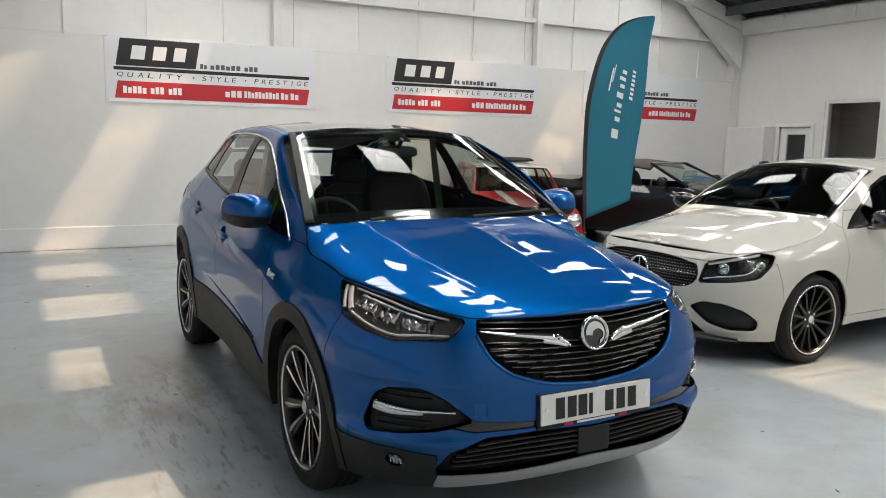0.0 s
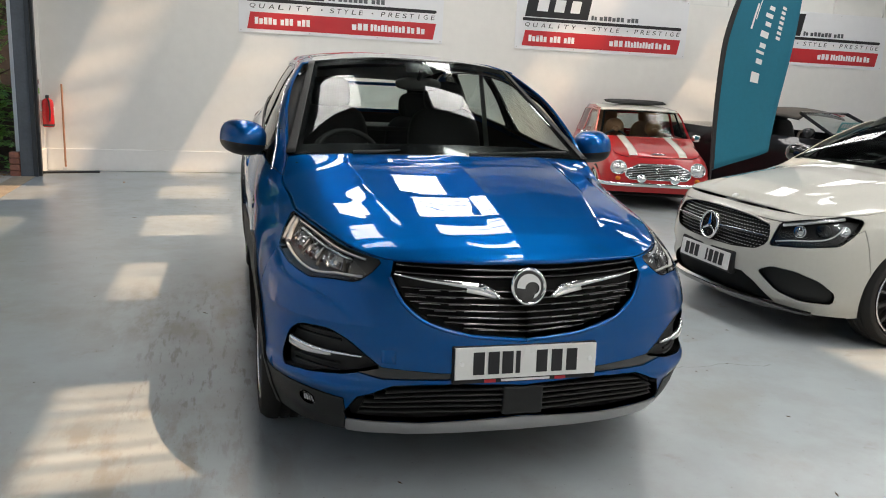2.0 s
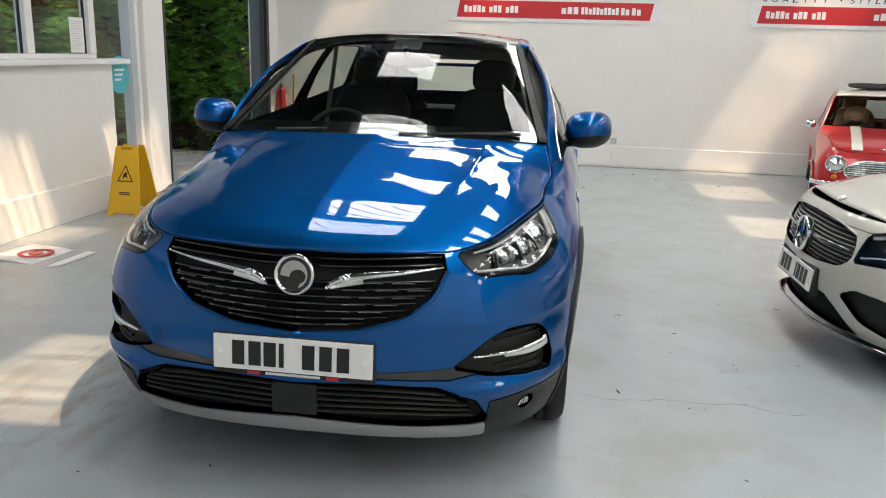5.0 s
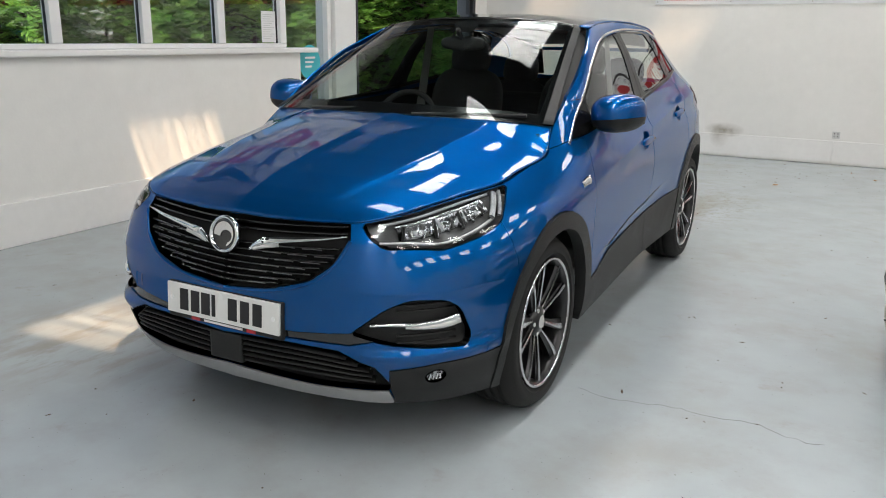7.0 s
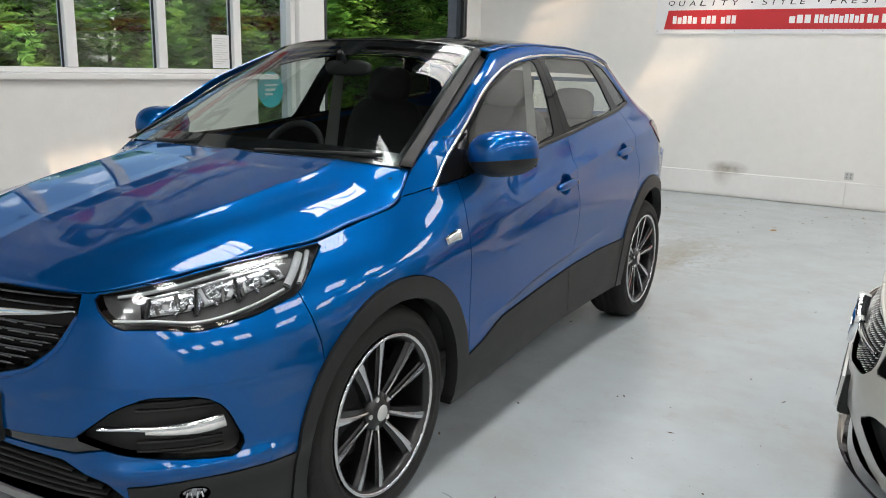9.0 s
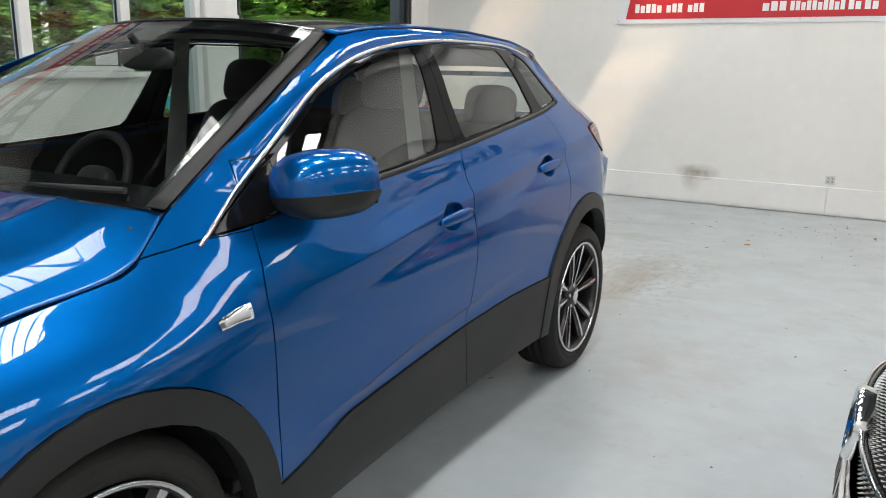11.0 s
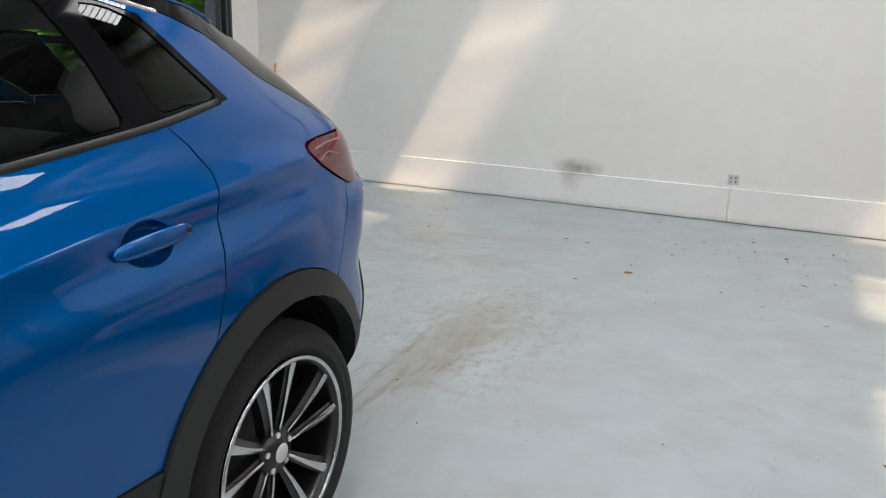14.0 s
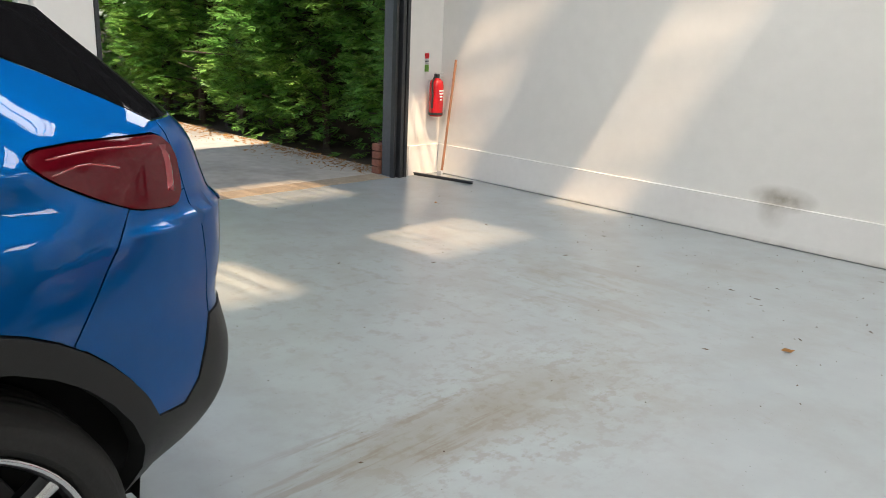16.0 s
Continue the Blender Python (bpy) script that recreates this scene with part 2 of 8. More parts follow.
# ---- the showroom ----
def floor_material():
    m = mat("painted_floor", (0.380, 0.418, 0.436), 0.27, var=0.08, scale=0.7, bump=0.0, bump_scale=8, coat=0.0)
    nt = m.node_tree
    n, link = nt.nodes, nt.links.new
    p = n["Principled BSDF"]
    base = p.inputs["Base Color"].links[0].from_socket
    tc = next(k for k in n if k.type == "TEX_COORD")

    def layer(base, scale, lo, hi, color, amount, detail=8.0, stretch=(1, 1, 1), spot=None, turn=0.0, squeeze=1.0):
        mp = n.new("ShaderNodeMapping")
        mp.inputs["Scale"].default_value = stretch
        mp.inputs["Rotation"].default_value = (0, 0, turn)
        link(tc.outputs["Object"], mp.inputs[0])
        t = n.new("ShaderNodeTexNoise")
        t.inputs["Scale"].default_value, t.inputs["Detail"].default_value = scale, detail
        t.inputs["Roughness"].default_value = 0.65
        link(mp.outputs[0], t.inputs[0])
        r = n.new("ShaderNodeMapRange")
        r.inputs[1].default_value, r.inputs[2].default_value, r.inputs[4].default_value = lo, hi, amount
        r.interpolation_type = "SMOOTHSTEP"
        link(t.outputs[0], r.inputs[0])
        f = r.outputs[0]
        if spot:
            cx, cy, ra = spot
            wide = ra * squeeze
            put = n.new("ShaderNodeMapping")
            put.inputs["Scale"].default_value = (ra / wide, 1, 0)
            put.inputs["Location"].default_value = (-cx * ra / wide, -cy, 0)
            link(tc.outputs["Object"], put.inputs[0])
            sub = n.new("ShaderNodeVectorMath")
            sub.operation = "LENGTH"
            link(put.outputs[0], sub.inputs[0])
            g = n.new("ShaderNodeMapRange")
            g.inputs[1].default_value, g.inputs[2].default_value = ra, ra * 0.3
            g.interpolation_type = "SMOOTHSTEP"
            link(sub.outputs["Value"], g.inputs[0])
            mu = n.new("ShaderNodeMath")
            mu.operation = "MULTIPLY"
            link(f, mu.inputs[0])
            link(g.outputs[0], mu.inputs[1])
            f = mu.outputs[0]
        x = n.new("ShaderNodeMix")
        x.data_type = "RGBA"
        link(f, x.inputs[0])
        link(base, x.inputs[6])
        x.inputs[7].default_value = (*color, 1)
        return x.outputs[2]

    base = layer(base, 1.1, 0.52, 0.75, (0.30, 0.28, 0.24), 0.55)
    base = layer(base, 5.0, 0.60, 0.72, (0.27, 0.24, 0.20), 0.35)
    base = layer(base, 2.2, 0.30, 0.52, (0.255, 0.23, 0.195), 0.62, stretch=(2.0, 0.5, 1), spot=(0.56, 4.25, 0.95), squeeze=0.26)
    base = layer(base, 2.0, 0.32, 0.55, (0.26, 0.235, 0.20), 0.45, spot=(0.62, 4.75, 0.42))
    base = layer(base, 7.0, 0.50, 0.62, (0.24, 0.20, 0.16), 0.6, stretch=(3.2, 0.25, 1), spot=(0.52, 4.0, 0.9), squeeze=0.35)
    base = layer(base, 3.0, 0.48, 0.62, (0.27, 0.23, 0.18), 0.35, stretch=(0.5, 2.2, 1), spot=(0.0, 6.0, 0.9))
    base = layer(base, 3.0, 0.40, 0.62, (0.22, 0.19, 0.15), 0.7, stretch=(1.4, 0.5, 1), spot=(-1.1, 1.6, 1.1))
    base = layer(base, 4.0, 0.45, 0.62, (0.24, 0.20, 0.15), 0.6, stretch=(1.5, 0.5, 1), spot=(-1.3, -0.4, 0.8))
    base = layer(base, 16.0, 0.48, 0.60, (0.24, 0.205, 0.165), 0.42, stretch=(1.0, 0.7, 1), spot=(0.62, 4.55, 1.25), squeeze=0.55)
    base = layer(base, 11.0, 0.50, 0.66, (0.25, 0.22, 0.18), 0.30, spot=(-0.6, 5.2, 2.2))
    base = layer(base, 2.4, 0.42, 0.66, (0.33, 0.345, 0.345), 0.55)
    base = layer(base, 9.0, 0.52, 0.64, (0.17, 0.145, 0.12), 0.55, stretch=(2.6, 0.5, 1), spot=(-1.12, 0.9, 1.9), squeeze=0.28)
    base = layer(base, 60.0, 0.71, 0.75, (0.12, 0.10, 0.085), 0.6, detail=2.0)
    link(base, p.inputs["Base Color"])
    link_r = p.inputs["Roughness"].links[0]
    nt.links.remove(link_r)
    p.inputs["Roughness"].default_value = 0.27
    return m


M["floor"] = floor_material()
floor = tagged(box("floor", (XL - WALL, YF - WALL, -0.12), (XR + WALL, YB + WALL, 0.0), M["floor"]),
               "pale grey painted concrete floor with brown dirt marks", "floor", kind="structure")


def banner_wall():
    w = empty("wall_north", label="white plastered showroom wall with sheet cladding above", category="wall", kind="structure")
    box("lining", (XL, YB, 0.0), (XR, YB + 0.10, 2.715), M["wall"], w)
    box("lining_cap", (XL, YB - 0.004, 2.715), (XR, YB + 0.22, 2.735), M["steel_white"], w)
    # gable of upright sheets with shallow ribs, up to the roof line
    bm = bmesh.new()
    x, xs = XL, []
    while x < XR:
        xs.append(x)
        x += 1.0
    for a in xs:
        b = min(a + 1.0, XR)
        for lo, hi, y in ((a, a + 0.02, 0.17), (a + 0.02, b, 0.20)):
            vs = [bm.verts.new(v) for v in ((lo, YB + y, 2.7), (hi, YB + y, 2.7), (hi, YB + y, roof_z(hi)), (lo, YB + y, roof_z(lo)))]
            bm.faces.new(vs)
            us = [bm.verts.new((v.co.x, YB + 0.26, v.co.z)) for v in vs]
            bm.faces.new(us[::-1])
            for i in range(4):
                bm.faces.new((vs[i], us[i], us[(i + 1) % 4], vs[(i + 1) % 4]))
    part("gable_sheets", bm, M["cladding"], w)
    for x in (1.46, 5.95):
        box("gable_post", (x - 0.06, YB + 0.04, 2.736), (x + 0.06, YB + 0.169, roof_z(x) - 0.03), M["steel_white"], w)
    for z in (3.47,):
        box("sheeting_rail", (XL, YB + 0.10, z), (XR - 0.3, YB + 0.168, z + 0.07), M["steel_white"], w)
    for s in (1, -1):
        a, b = Vector((RIDGE, YB - 0.02, roof_z(RIDGE) - 0.16)), Vector((XR if s > 0 else XL, YB - 0.02, EAVE - 0.16))
        bm = bmesh.new()
        d = (b - a).normalized()
        add_box(bm, (0, -0.09, -0.14), ((b - a).length, 0.09, 0.14), 0.0, Matrix.Translation(a) @ d.to_track_quat("X", "Z").to_matrix().to_4x4())
        part("rafter", bm, M["steel_white"], w)
    # haunch at the eaves and the corner stanchion
    slab("haunch", [(XR - 0.10, EAVE - 0.28), (XR - 0.10, EAVE - 1.0), (XR - 1.5, EAVE + 0.08)], 0.16, M["steel_white"], w, Matrix.Translation((0, YB - 0.10, 0)))
    box("stanchion", (XR - 0.20, YB - 0.02, 0.0), (XR - 0.02, YB + 0.16, EAVE - 0.1), M["steel_white"], w)
    # the step of the lining near the corner
    tagged(box("baseboard", (XL, YB - 0.022, 0.006), (1.495, YB + 0.05, 0.29), M["skirt"], bevel=0.004), "tall white painted baseboard", "baseboard", kind="structure")
    tagged(box("baseboard", (1.499, YB - 0.022, 0.006), (XR - 0.31, YB + 0.05, 0.29), M["skirt"], bevel=0.004), "tall white painted baseboard", "baseboard", kind="structure")
    return w


banner_wall()


def left_wall():
    w = empty("wall_west", label="white wall with a window band and an open roller door", category="wall", kind="structure")
    T = 0.24
    box("dado", (XL - T, YF, 0), (XL, 3.66, 1.285), M["wall"], w)
    box("upper_wall", (XL - T, YF, 2.45), (XL, 4.20, EAVE + 0.05), M["wall"], w)
    box("lintel", (XL - T, 4.20, 3.05), (XL, YB, EAVE + 0.05), M["wall"], w)
    box("pier", (XL - T, 4.24, 0), (XL + 0.02, 4.63, 3.05), M["upvc"], w, bevel=0.012)
    box("return_wall", (XL - T, 7.50, 0), (XL, YB, 3.05), M["wall"], w)
    box("wall_end", (XL - T, YF, 1.285), (XL, -6.2, 2.45), M["wall"], w)
    tagged(box("baseboard", (XL - 0.01, YF, 0.0), (XL + 0.022, 3.655, 0.305), M["skirt"], bevel=0.006), "tall white painted baseboard", "baseboard", kind="structure")
    tagged(box("baseboard", (XL - 0.01, 7.55, 0.0), (XL + 0.02, YB - 0.024, 0.29), M["skirt"], bevel=0.004), "tall white painted baseboard", "baseboard", kind="structure")
    # window band
    win = empty("window_1", label="white plastic window band above the low wall", category="window", kind="structure")
    box("window_sill", (XL - 0.12, YF + 2, 1.286), (XL + 0.055, 3.90, 1.335), M["upvc"], win, bevel=0.012)
    box("window_frame", (XL - 0.12, -6.2, 1.336), (XL - 0.05, 3.52, 1.375), M["upvc"], win, bevel=0.006)
    box("window_frame", (XL - 0.12, -6.2, 2.39), (XL - 0.05, 3.52, 2.449), M["upvc"], win, bevel=0.006)
    ys = [0.96 - 0.83 * k for k in range(8, 0, -1)] + [0.97, 1.79, 2.62, 3.46]
    for y in ys:
        box("mullion", (XL - 0.125, y - 0.045, 1.376), (XL - 0.035, y + 0.045, 2.389), M["upvc"], win, bevel=0.008)
    for a, b in zip(ys[:-1], ys[1:]):
        box("pane", (XL - 0.09, a + 0.046, 1.376), (XL - 0.082, b - 0.046, 2.389), M["pane"], win).visible_shadow = False
        box("gasket", (XL - 0.1, a + 0.0455, 1.3755), (XL - 0.075, a + 0.0495, 2.3885), M["rubber"], win)
        box("gasket", (XL - 0.1, b - 0.0495, 1.3755), (XL - 0.075, b - 0.0455, 2.3885), M["rubber"], win)
    # tall glazed side panel beside the roller door
    side = empty("window_2", label="tall glazed panel with a round teal sticker", category="window", kind="structure")
    box("window_frame", (XL - 0.14, 3.67, 0.0), (XL - 0.04, 4.235, 0.06), M["upvc"], side)
    box("window_frame", (XL - 0.14, 3.52, 2.37), (XL - 0.04, 4.235, 2.449), M["upvc"], side)
    box("window_frame", (XL - 0.14, 4.17, 0.0605), (XL - 0.03, 4.235, 2.369), M["upvc"], side, bevel=0.008)
    box("pane", (XL - 0.10, 3.52, 0.0605), (XL - 0.092, 4.169, 2.369), M["pane"], side).visible_shadow = False
    # roller-door guides
    g = tagged(empty("door_1"), "open roller door with grey steel guides", "roller door", kind="structure")
    box("guide_rail", (XL - 0.17, 7.37, 0.0), (XL - 0.005, 7.46, 3.4), M["steel_grey"], g, bevel=0.006)
    box("guide_channel", (XL - 0.02, 7.345, 0.0), (XL + 0.03, 7.369, 3.4), M["steel_dark"], g)
    box("guide_channel", (XL - 0.002, 7.40, 0.0), (XL + 0.06, 7.44, 3.4), M["steel_dark"], g, bevel=0.004)
    box("guide_channel", (XL - 0.002, 7.462, 0.0), (XL + 0.055, 7.498, 3.4), M["steel_dark"], g, bevel=0.004)
    box("guide_rail", (XL - 0.22, 4.631, 0.0), (XL + 0.025, 4.66, 3.04), M["steel_dark"], g, bevel=0.003)
    rod("roller_drum", (XL + 0.12, 4.5, 3.25), (XL + 0.12, 7.5, 3.25), 0.17, M["steel_grey"], g, 20)
    b = tagged(empty("brick_pier"), "low red brick pier beside the door guide", "brick pier", kind="structure")
    for k in range(4):
        box("brick", (XL - 0.285, 7.34, 0.004 + 0.075 * k), (XL - 0.175, 7.46, 0.069 + 0.075 * k), M["brick"], b, bevel=0.005)


left_wall()


def right_wall():
    w = empty("wall_east", label="white plastered wall with an office door and window", category="wall", kind="structure")
    T = 0.2
    D, V = (6.28, 6.95), (5.00, 6.05)
    for y0, y1, z0, z1 in ((YF, V[0], 0, EAVE), (V[0], V[1], 0, 0.95), (V[0], V[1], 2.32, EAVE), (V[1], D[0], 0, EAVE), (D[0], D[1], 1.86, EAVE), (D[1], YB, 0, EAVE)):
        box("wall_panel", (XR, y0, z0), (XR + T, y1, z1), M["wall"], w)
    box("eaves_beam", (XR - 0.16, YF, EAVE - 0.34), (XR - 0.001, YB - 0.12, EAVE - 0.06), M["steel_white"], w, bevel=0.004)
    for k in range(10):
        y = 6.9 - 1.4 * k
        box("cleat", (XR - 0.19, y, EAVE - 0.30), (XR - 0.161, y + 0.05, EAVE - 0.08), M["steel_white"], w)
    box("low_box", (XR - 0.30, 7.05, 0.0), (XR - 0.001, YB - 0.024, 1.86), M["wall"], w, bevel=0.01)
    d = tagged(empty("door_2"), "white office door with dark glass", "door", kind="structure")
    box("door_frame", (XR - 0.03, D[0] - 0.07, 0), (XR + 0.1, D[0], 1.93), M["upvc"], d, bevel=0.006)
    box("door_frame", (XR - 0.03, D[1], 0), (XR + 0.1, D[1] + 0.07, 1.93), M["upvc"], d, bevel=0.006)
    box("door_frame", (XR - 0.03, D[0] + 0.001, 1.86), (XR + 0.1, D[1] - 0.001, 1.93), M["upvc"], d, bevel=0.006)
    for y0, y1, z0, z1 in ((D[0], D[0] + 0.14, 0, 1.859), (D[1] - 0.14, D[1], 0, 1.859), (D[0] + 0.141, D[1] - 0.141, 1.73, 1.859), (D[0] + 0.141, D[1] - 0.141, 0, 0.3)):
        box("stile", (XR + 0.03, y0 + 0.001, z0), (XR + 0.08, y1 - 0.001, z1), M["upvc"], d, bevel=0.004)
    box("pane", (XR + 0.05, D[0] + 0.141, 0.301), (XR + 0.058, D[1] - 0.141, 1.729), M["pane"], d)
    v = tagged(empty("window_3"), "office window with white frame reflecting the showroom", "window", kind="structure")
    for y0, y1, z0, z1 in ((V[0], V[0] + 0.05, 0.95, 2.32), (V[1] - 0.05, V[1], 0.95, 2.32), (V[0] + 0.051, V[1] - 0.051, 2.27, 2.32), (V[0] + 0.051, V[1] - 0.051, 0.95, 1.0)):
        box("window_frame", (XR + 0.02, y0, z0), (XR + 0.09, y1, z1), M["upvc"], v, bevel=0.004)
    box("pane", (XR + 0.05, V[0] + 0.051, 1.001), (XR + 0.058, V[1] - 0.051, 2.269), M["pane"], v)
    o = tagged(empty("office_wall"), "dim grey office walls behind the glass", "wall", kind="structure")
    box("back_panel", (XR + 2.2, 3.2, 0), (XR + 2.3, 7.3, 2.6), M["dark_room"], o)
    box("side_panel", (XR + T, 3.1, 0), (XR + 2.3, 3.2, 2.6), M["dark_room"], o)
    box("side_panel", (XR + T, 7.3, 0), (XR + 2.3, 7.4, 2.6), M["dark_room"], o)
    box("top_panel", (XR + T, 3.1, 2.6), (XR + 2.3, 7.4, 2.7), M["dark_room"], o)
    box("floor_panel", (XR + T + 0.06, 3.2, -0.1), (XR + 2.3, 7.3, 0.0), M["dark_room"], o)


right_wall()
south = tagged(empty("wall_south"), "plain grey wall closing the showroom", "wall", kind="structure")
box("wall_panel", (XL - WALL, YF - WALL, 0), (XR + WALL, YF, EAVE + 2.2), M["south_wall"], south)


def rooflight_material():
    """Ribbed translucent sheet, yellowed with age: clear and milky by turns along the ribs."""
    m = bpy.data.materials.new("rooflight_sheet")
    m.use_nodes = True
    nt = m.node_tree
    n, link = nt.nodes, nt.links.new
    n.remove(n["Principled BSDF"])
    tr, tl, mx = n.new("ShaderNodeBsdfTransparent"), n.new("ShaderNodeBsdfTranslucent"), n.new("ShaderNodeMixShader")
    wv, tc, mr = n.new("ShaderNodeTexWave"), n.new("ShaderNodeTexCoord"), n.new("ShaderNodeMapRange")
    wv.bands_direction = "Y"
    wv.inputs["Scale"].default_value = 1.9
    wv.inputs["Distortion"].default_value = 1.4
    wv.inputs["Detail Scale"].default_value = 0.6
    link(tc.outputs["Object"], wv.inputs[0])
    mr.inputs[3].default_value, mr.inputs[4].default_value = 0.60, 1.0
    link(wv.outputs["Fac"], mr.inputs[0])
    # grime that has run down the slope in broad streaks
    run, ng, gr, dirty = n.new("ShaderNodeMapping"), n.new("ShaderNodeTexNoise"), n.new("ShaderNodeMapRange"), n.new("ShaderNodeMath")
    run.inputs["Scale"].default_value = (0.9, 3.4, 1.0)
    ng.inputs["Scale"].default_value, ng.inputs["Detail"].default_value = 1.0, 3.0
    link(tc.outputs["Object"], run.inputs[0])
    link(run.outputs[0], ng.inputs[0])
    gr.inputs[1].default_value, gr.inputs[2].default_value, gr.inputs[3].default_value, gr.inputs[4].default_value = 0.36, 0.58, 0.62, 1.0
    link(ng.outputs[0], gr.inputs[0])
    dirty.operation = "MULTIPLY"
    link(mr.outputs[0], dirty.inputs[0])
    link(gr.outputs[0], dirty.inputs[1])
    aged = n.new("ShaderNodeMix")
    aged.data_type, aged.blend_type = "RGBA", "MULTIPLY"
    aged.inputs[0].default_value, aged.inputs[7].default_value = 1.0, (1.0, 0.78, 0.57, 1)
    # each sheet is dimmed towards its ends, added to fade the sun patches there
    low, end_fade, ends = n.new("ShaderNodeSeparateXYZ"), n.new("ShaderNodeMapRange"), n.new("ShaderNodeMath")
    link(tc.outputs["UV"], low.inputs[0])
    end_fade.interpolation_type = "SMOOTHSTEP"
    end_fade.inputs[1].default_value, end_fade.inputs[2].default_value, end_fade.inputs[3].default_value, end_fade.inputs[4].default_value = 0.02, 0.24, 0.36, 1.0
    fold = n.new("ShaderNodeMath")
    fold.operation, fold.inputs[1].default_value = "PINGPONG", 0.5
    link(low.outputs[0], fold.inputs[0])
    link(fold.outputs[0], end_fade.inputs[0])
    ends.operation = "MULTIPLY"
    link(dirty.outputs[0], ends.inputs[0])
    link(end_fade.outputs[0], ends.inputs[1])
    link(ends.outputs[0], aged.inputs[6])
    link(aged.outputs[2], tr.inputs[0])
    tl.inputs[0].default_value = (0.5, 0.5, 0.5, 1)
    mx.inputs[0].default_value = 0.10
    link(tr.outputs[0], mx.inputs[1])
    link(tl.outputs[0], mx.inputs[2])
    link(mx.outputs[0], n["Material Output"].inputs[0])
    return m


def roof():
    """Ceiling: dark ribbed sheets on both slopes with a hole under each rooflight, purlins below."""
    half = 0.48
    ys = sorted({YF - WALL, YB + WALL} | {y + s * half for y in ROOF_ROWS for s in (-1, 1)})
    xs = sorted({XL - WALL, RIDGE, XR + WALL} | {c + s * w / 2 for c, w in ROOF_COLS for s in (-1, 1)})
    bm = bmesh.new()
    for x0, x1 in zip(xs[:-1], xs[1:]):
        for y0, y1 in zip(ys[:-1], ys[1:]):
            cx, cy = (x0 + x1) / 2, (y0 + y1) / 2
            if any(abs(cx - c) < w / 2 and abs(cy - y) < half and rooflight_at(c, y) for c, w in ROOF_COLS for y in ROOF_ROWS):
                continue
            k = max(1, round((y1 - y0) / 0.25))
            for i in range(k):
                a, b = y0 + (y1 - y0) * i / k, y0 + (y1 - y0) * (i + 1) / k
                m1, m2 = a + (b - a) * 0.45, a + (b - a) * 0.55
                m3 = a + (b - a) * 0.92
                for p, q, d, e in ((a, m1, 0, 0), (m1, m2, 0.0, 0.03), (m2, m3, 0.03, 0.03), (m3, b, 0.03, 0.0)):
                    bm.faces.new([bm.verts.new(v) for v in ((x0, p, roof_z(x0) + d), (x1, p, roof_z(x1) + d), (x1, q, roof_z(x1) + e), (x0, q, roof_z(x0) + e))])
    r = tagged(part("ceiling", bm, M["roof"]), "dark ribbed sheet roof underside with rooflights", "ceiling", kind="structure")
    bm = bmesh.new()
    for x in (-2.6, -1.5, 0.55, 2.75, 4.70, 6.95, 9.2, 10.1):
        add_box(bm, (x - 0.035, YF, roof_z(x) - 0.18), (x + 0.035, YB - 0.11, roof_z(x) - 0.015))
    tagged(part("ceiling_purlins", bm, M["steel_grey"]), "grey painted steel purlins under the roof", "purlins", kind="structure")
    sheet = rooflight_material()
    bm = bmesh.new()
    uv = bm.loops.layers.uv.new("slope")
    for c, w in ROOF_COLS:
        for y in [q for q in ROOF_ROWS if rooflight_at(c, q)]:
            x0, x1 = c - w / 2 - 0.05, c + w / 2 + 0.05
            face = bm.faces.new([bm.verts.new(v) for v in ((x0, y - half - 0.05, roof_z(x0) + 0.10), (x1, y - half - 0.05, roof_z(x1) + 0.10), (x1, y + half + 0.05, roof_z(x1) + 0.10), (x0, y + half + 0.05, roof_z(x0) + 0.10))])
            for loop in face.loops:
                up = (loop.vert.co.x - x0) / (x1 - x0)
                loop[uv].uv = (up if c < RIDGE else 1 - up, 0.5)
    ribs = bmesh.new()
    for c, w in ROOF_COLS:
        for y in [q for q in ROOF_ROWS if rooflight_at(c, q)]:
            x0, x1 = c - w / 2, c + w / 2
            for k in range(8):
                v = y - half + 0.06 + 0.12 * k
                ribs.faces.new([ribs.verts.new(p) for p in ((x0, v - 0.009, roof_z(x0) + 0.03), (x1, v - 0.009, roof_z(x1) + 0.03), (x1, v + 0.009, roof_z(x1) + 0.03), (x0, v + 0.009, roof_z(x0) + 0.03))])
    tagged(part("ceiling_rooflight_ribs", ribs, M["steel_white"]), "thin ribs across the rooflight sheets", "rooflight", kind="structure")
    tagged(part("ceiling_rooflights", bm, sheet), "milky translucent ribbed rooflight sheets", "rooflight", kind="structure")


roof()


# ---- outdoors ----
tagged(box("ground", (-400, -400, -0.35), (400, 400, -0.13), M["soil"]), "bare ground round the building", "ground", kind="structure")
tagged(box("pavement", (-13.0, -14.0, -0.125), (XL - WALL - 0.002, 7.62, -0.006), M["concrete"]), "worn pale concrete yard outside the door", "yard", kind="structure")


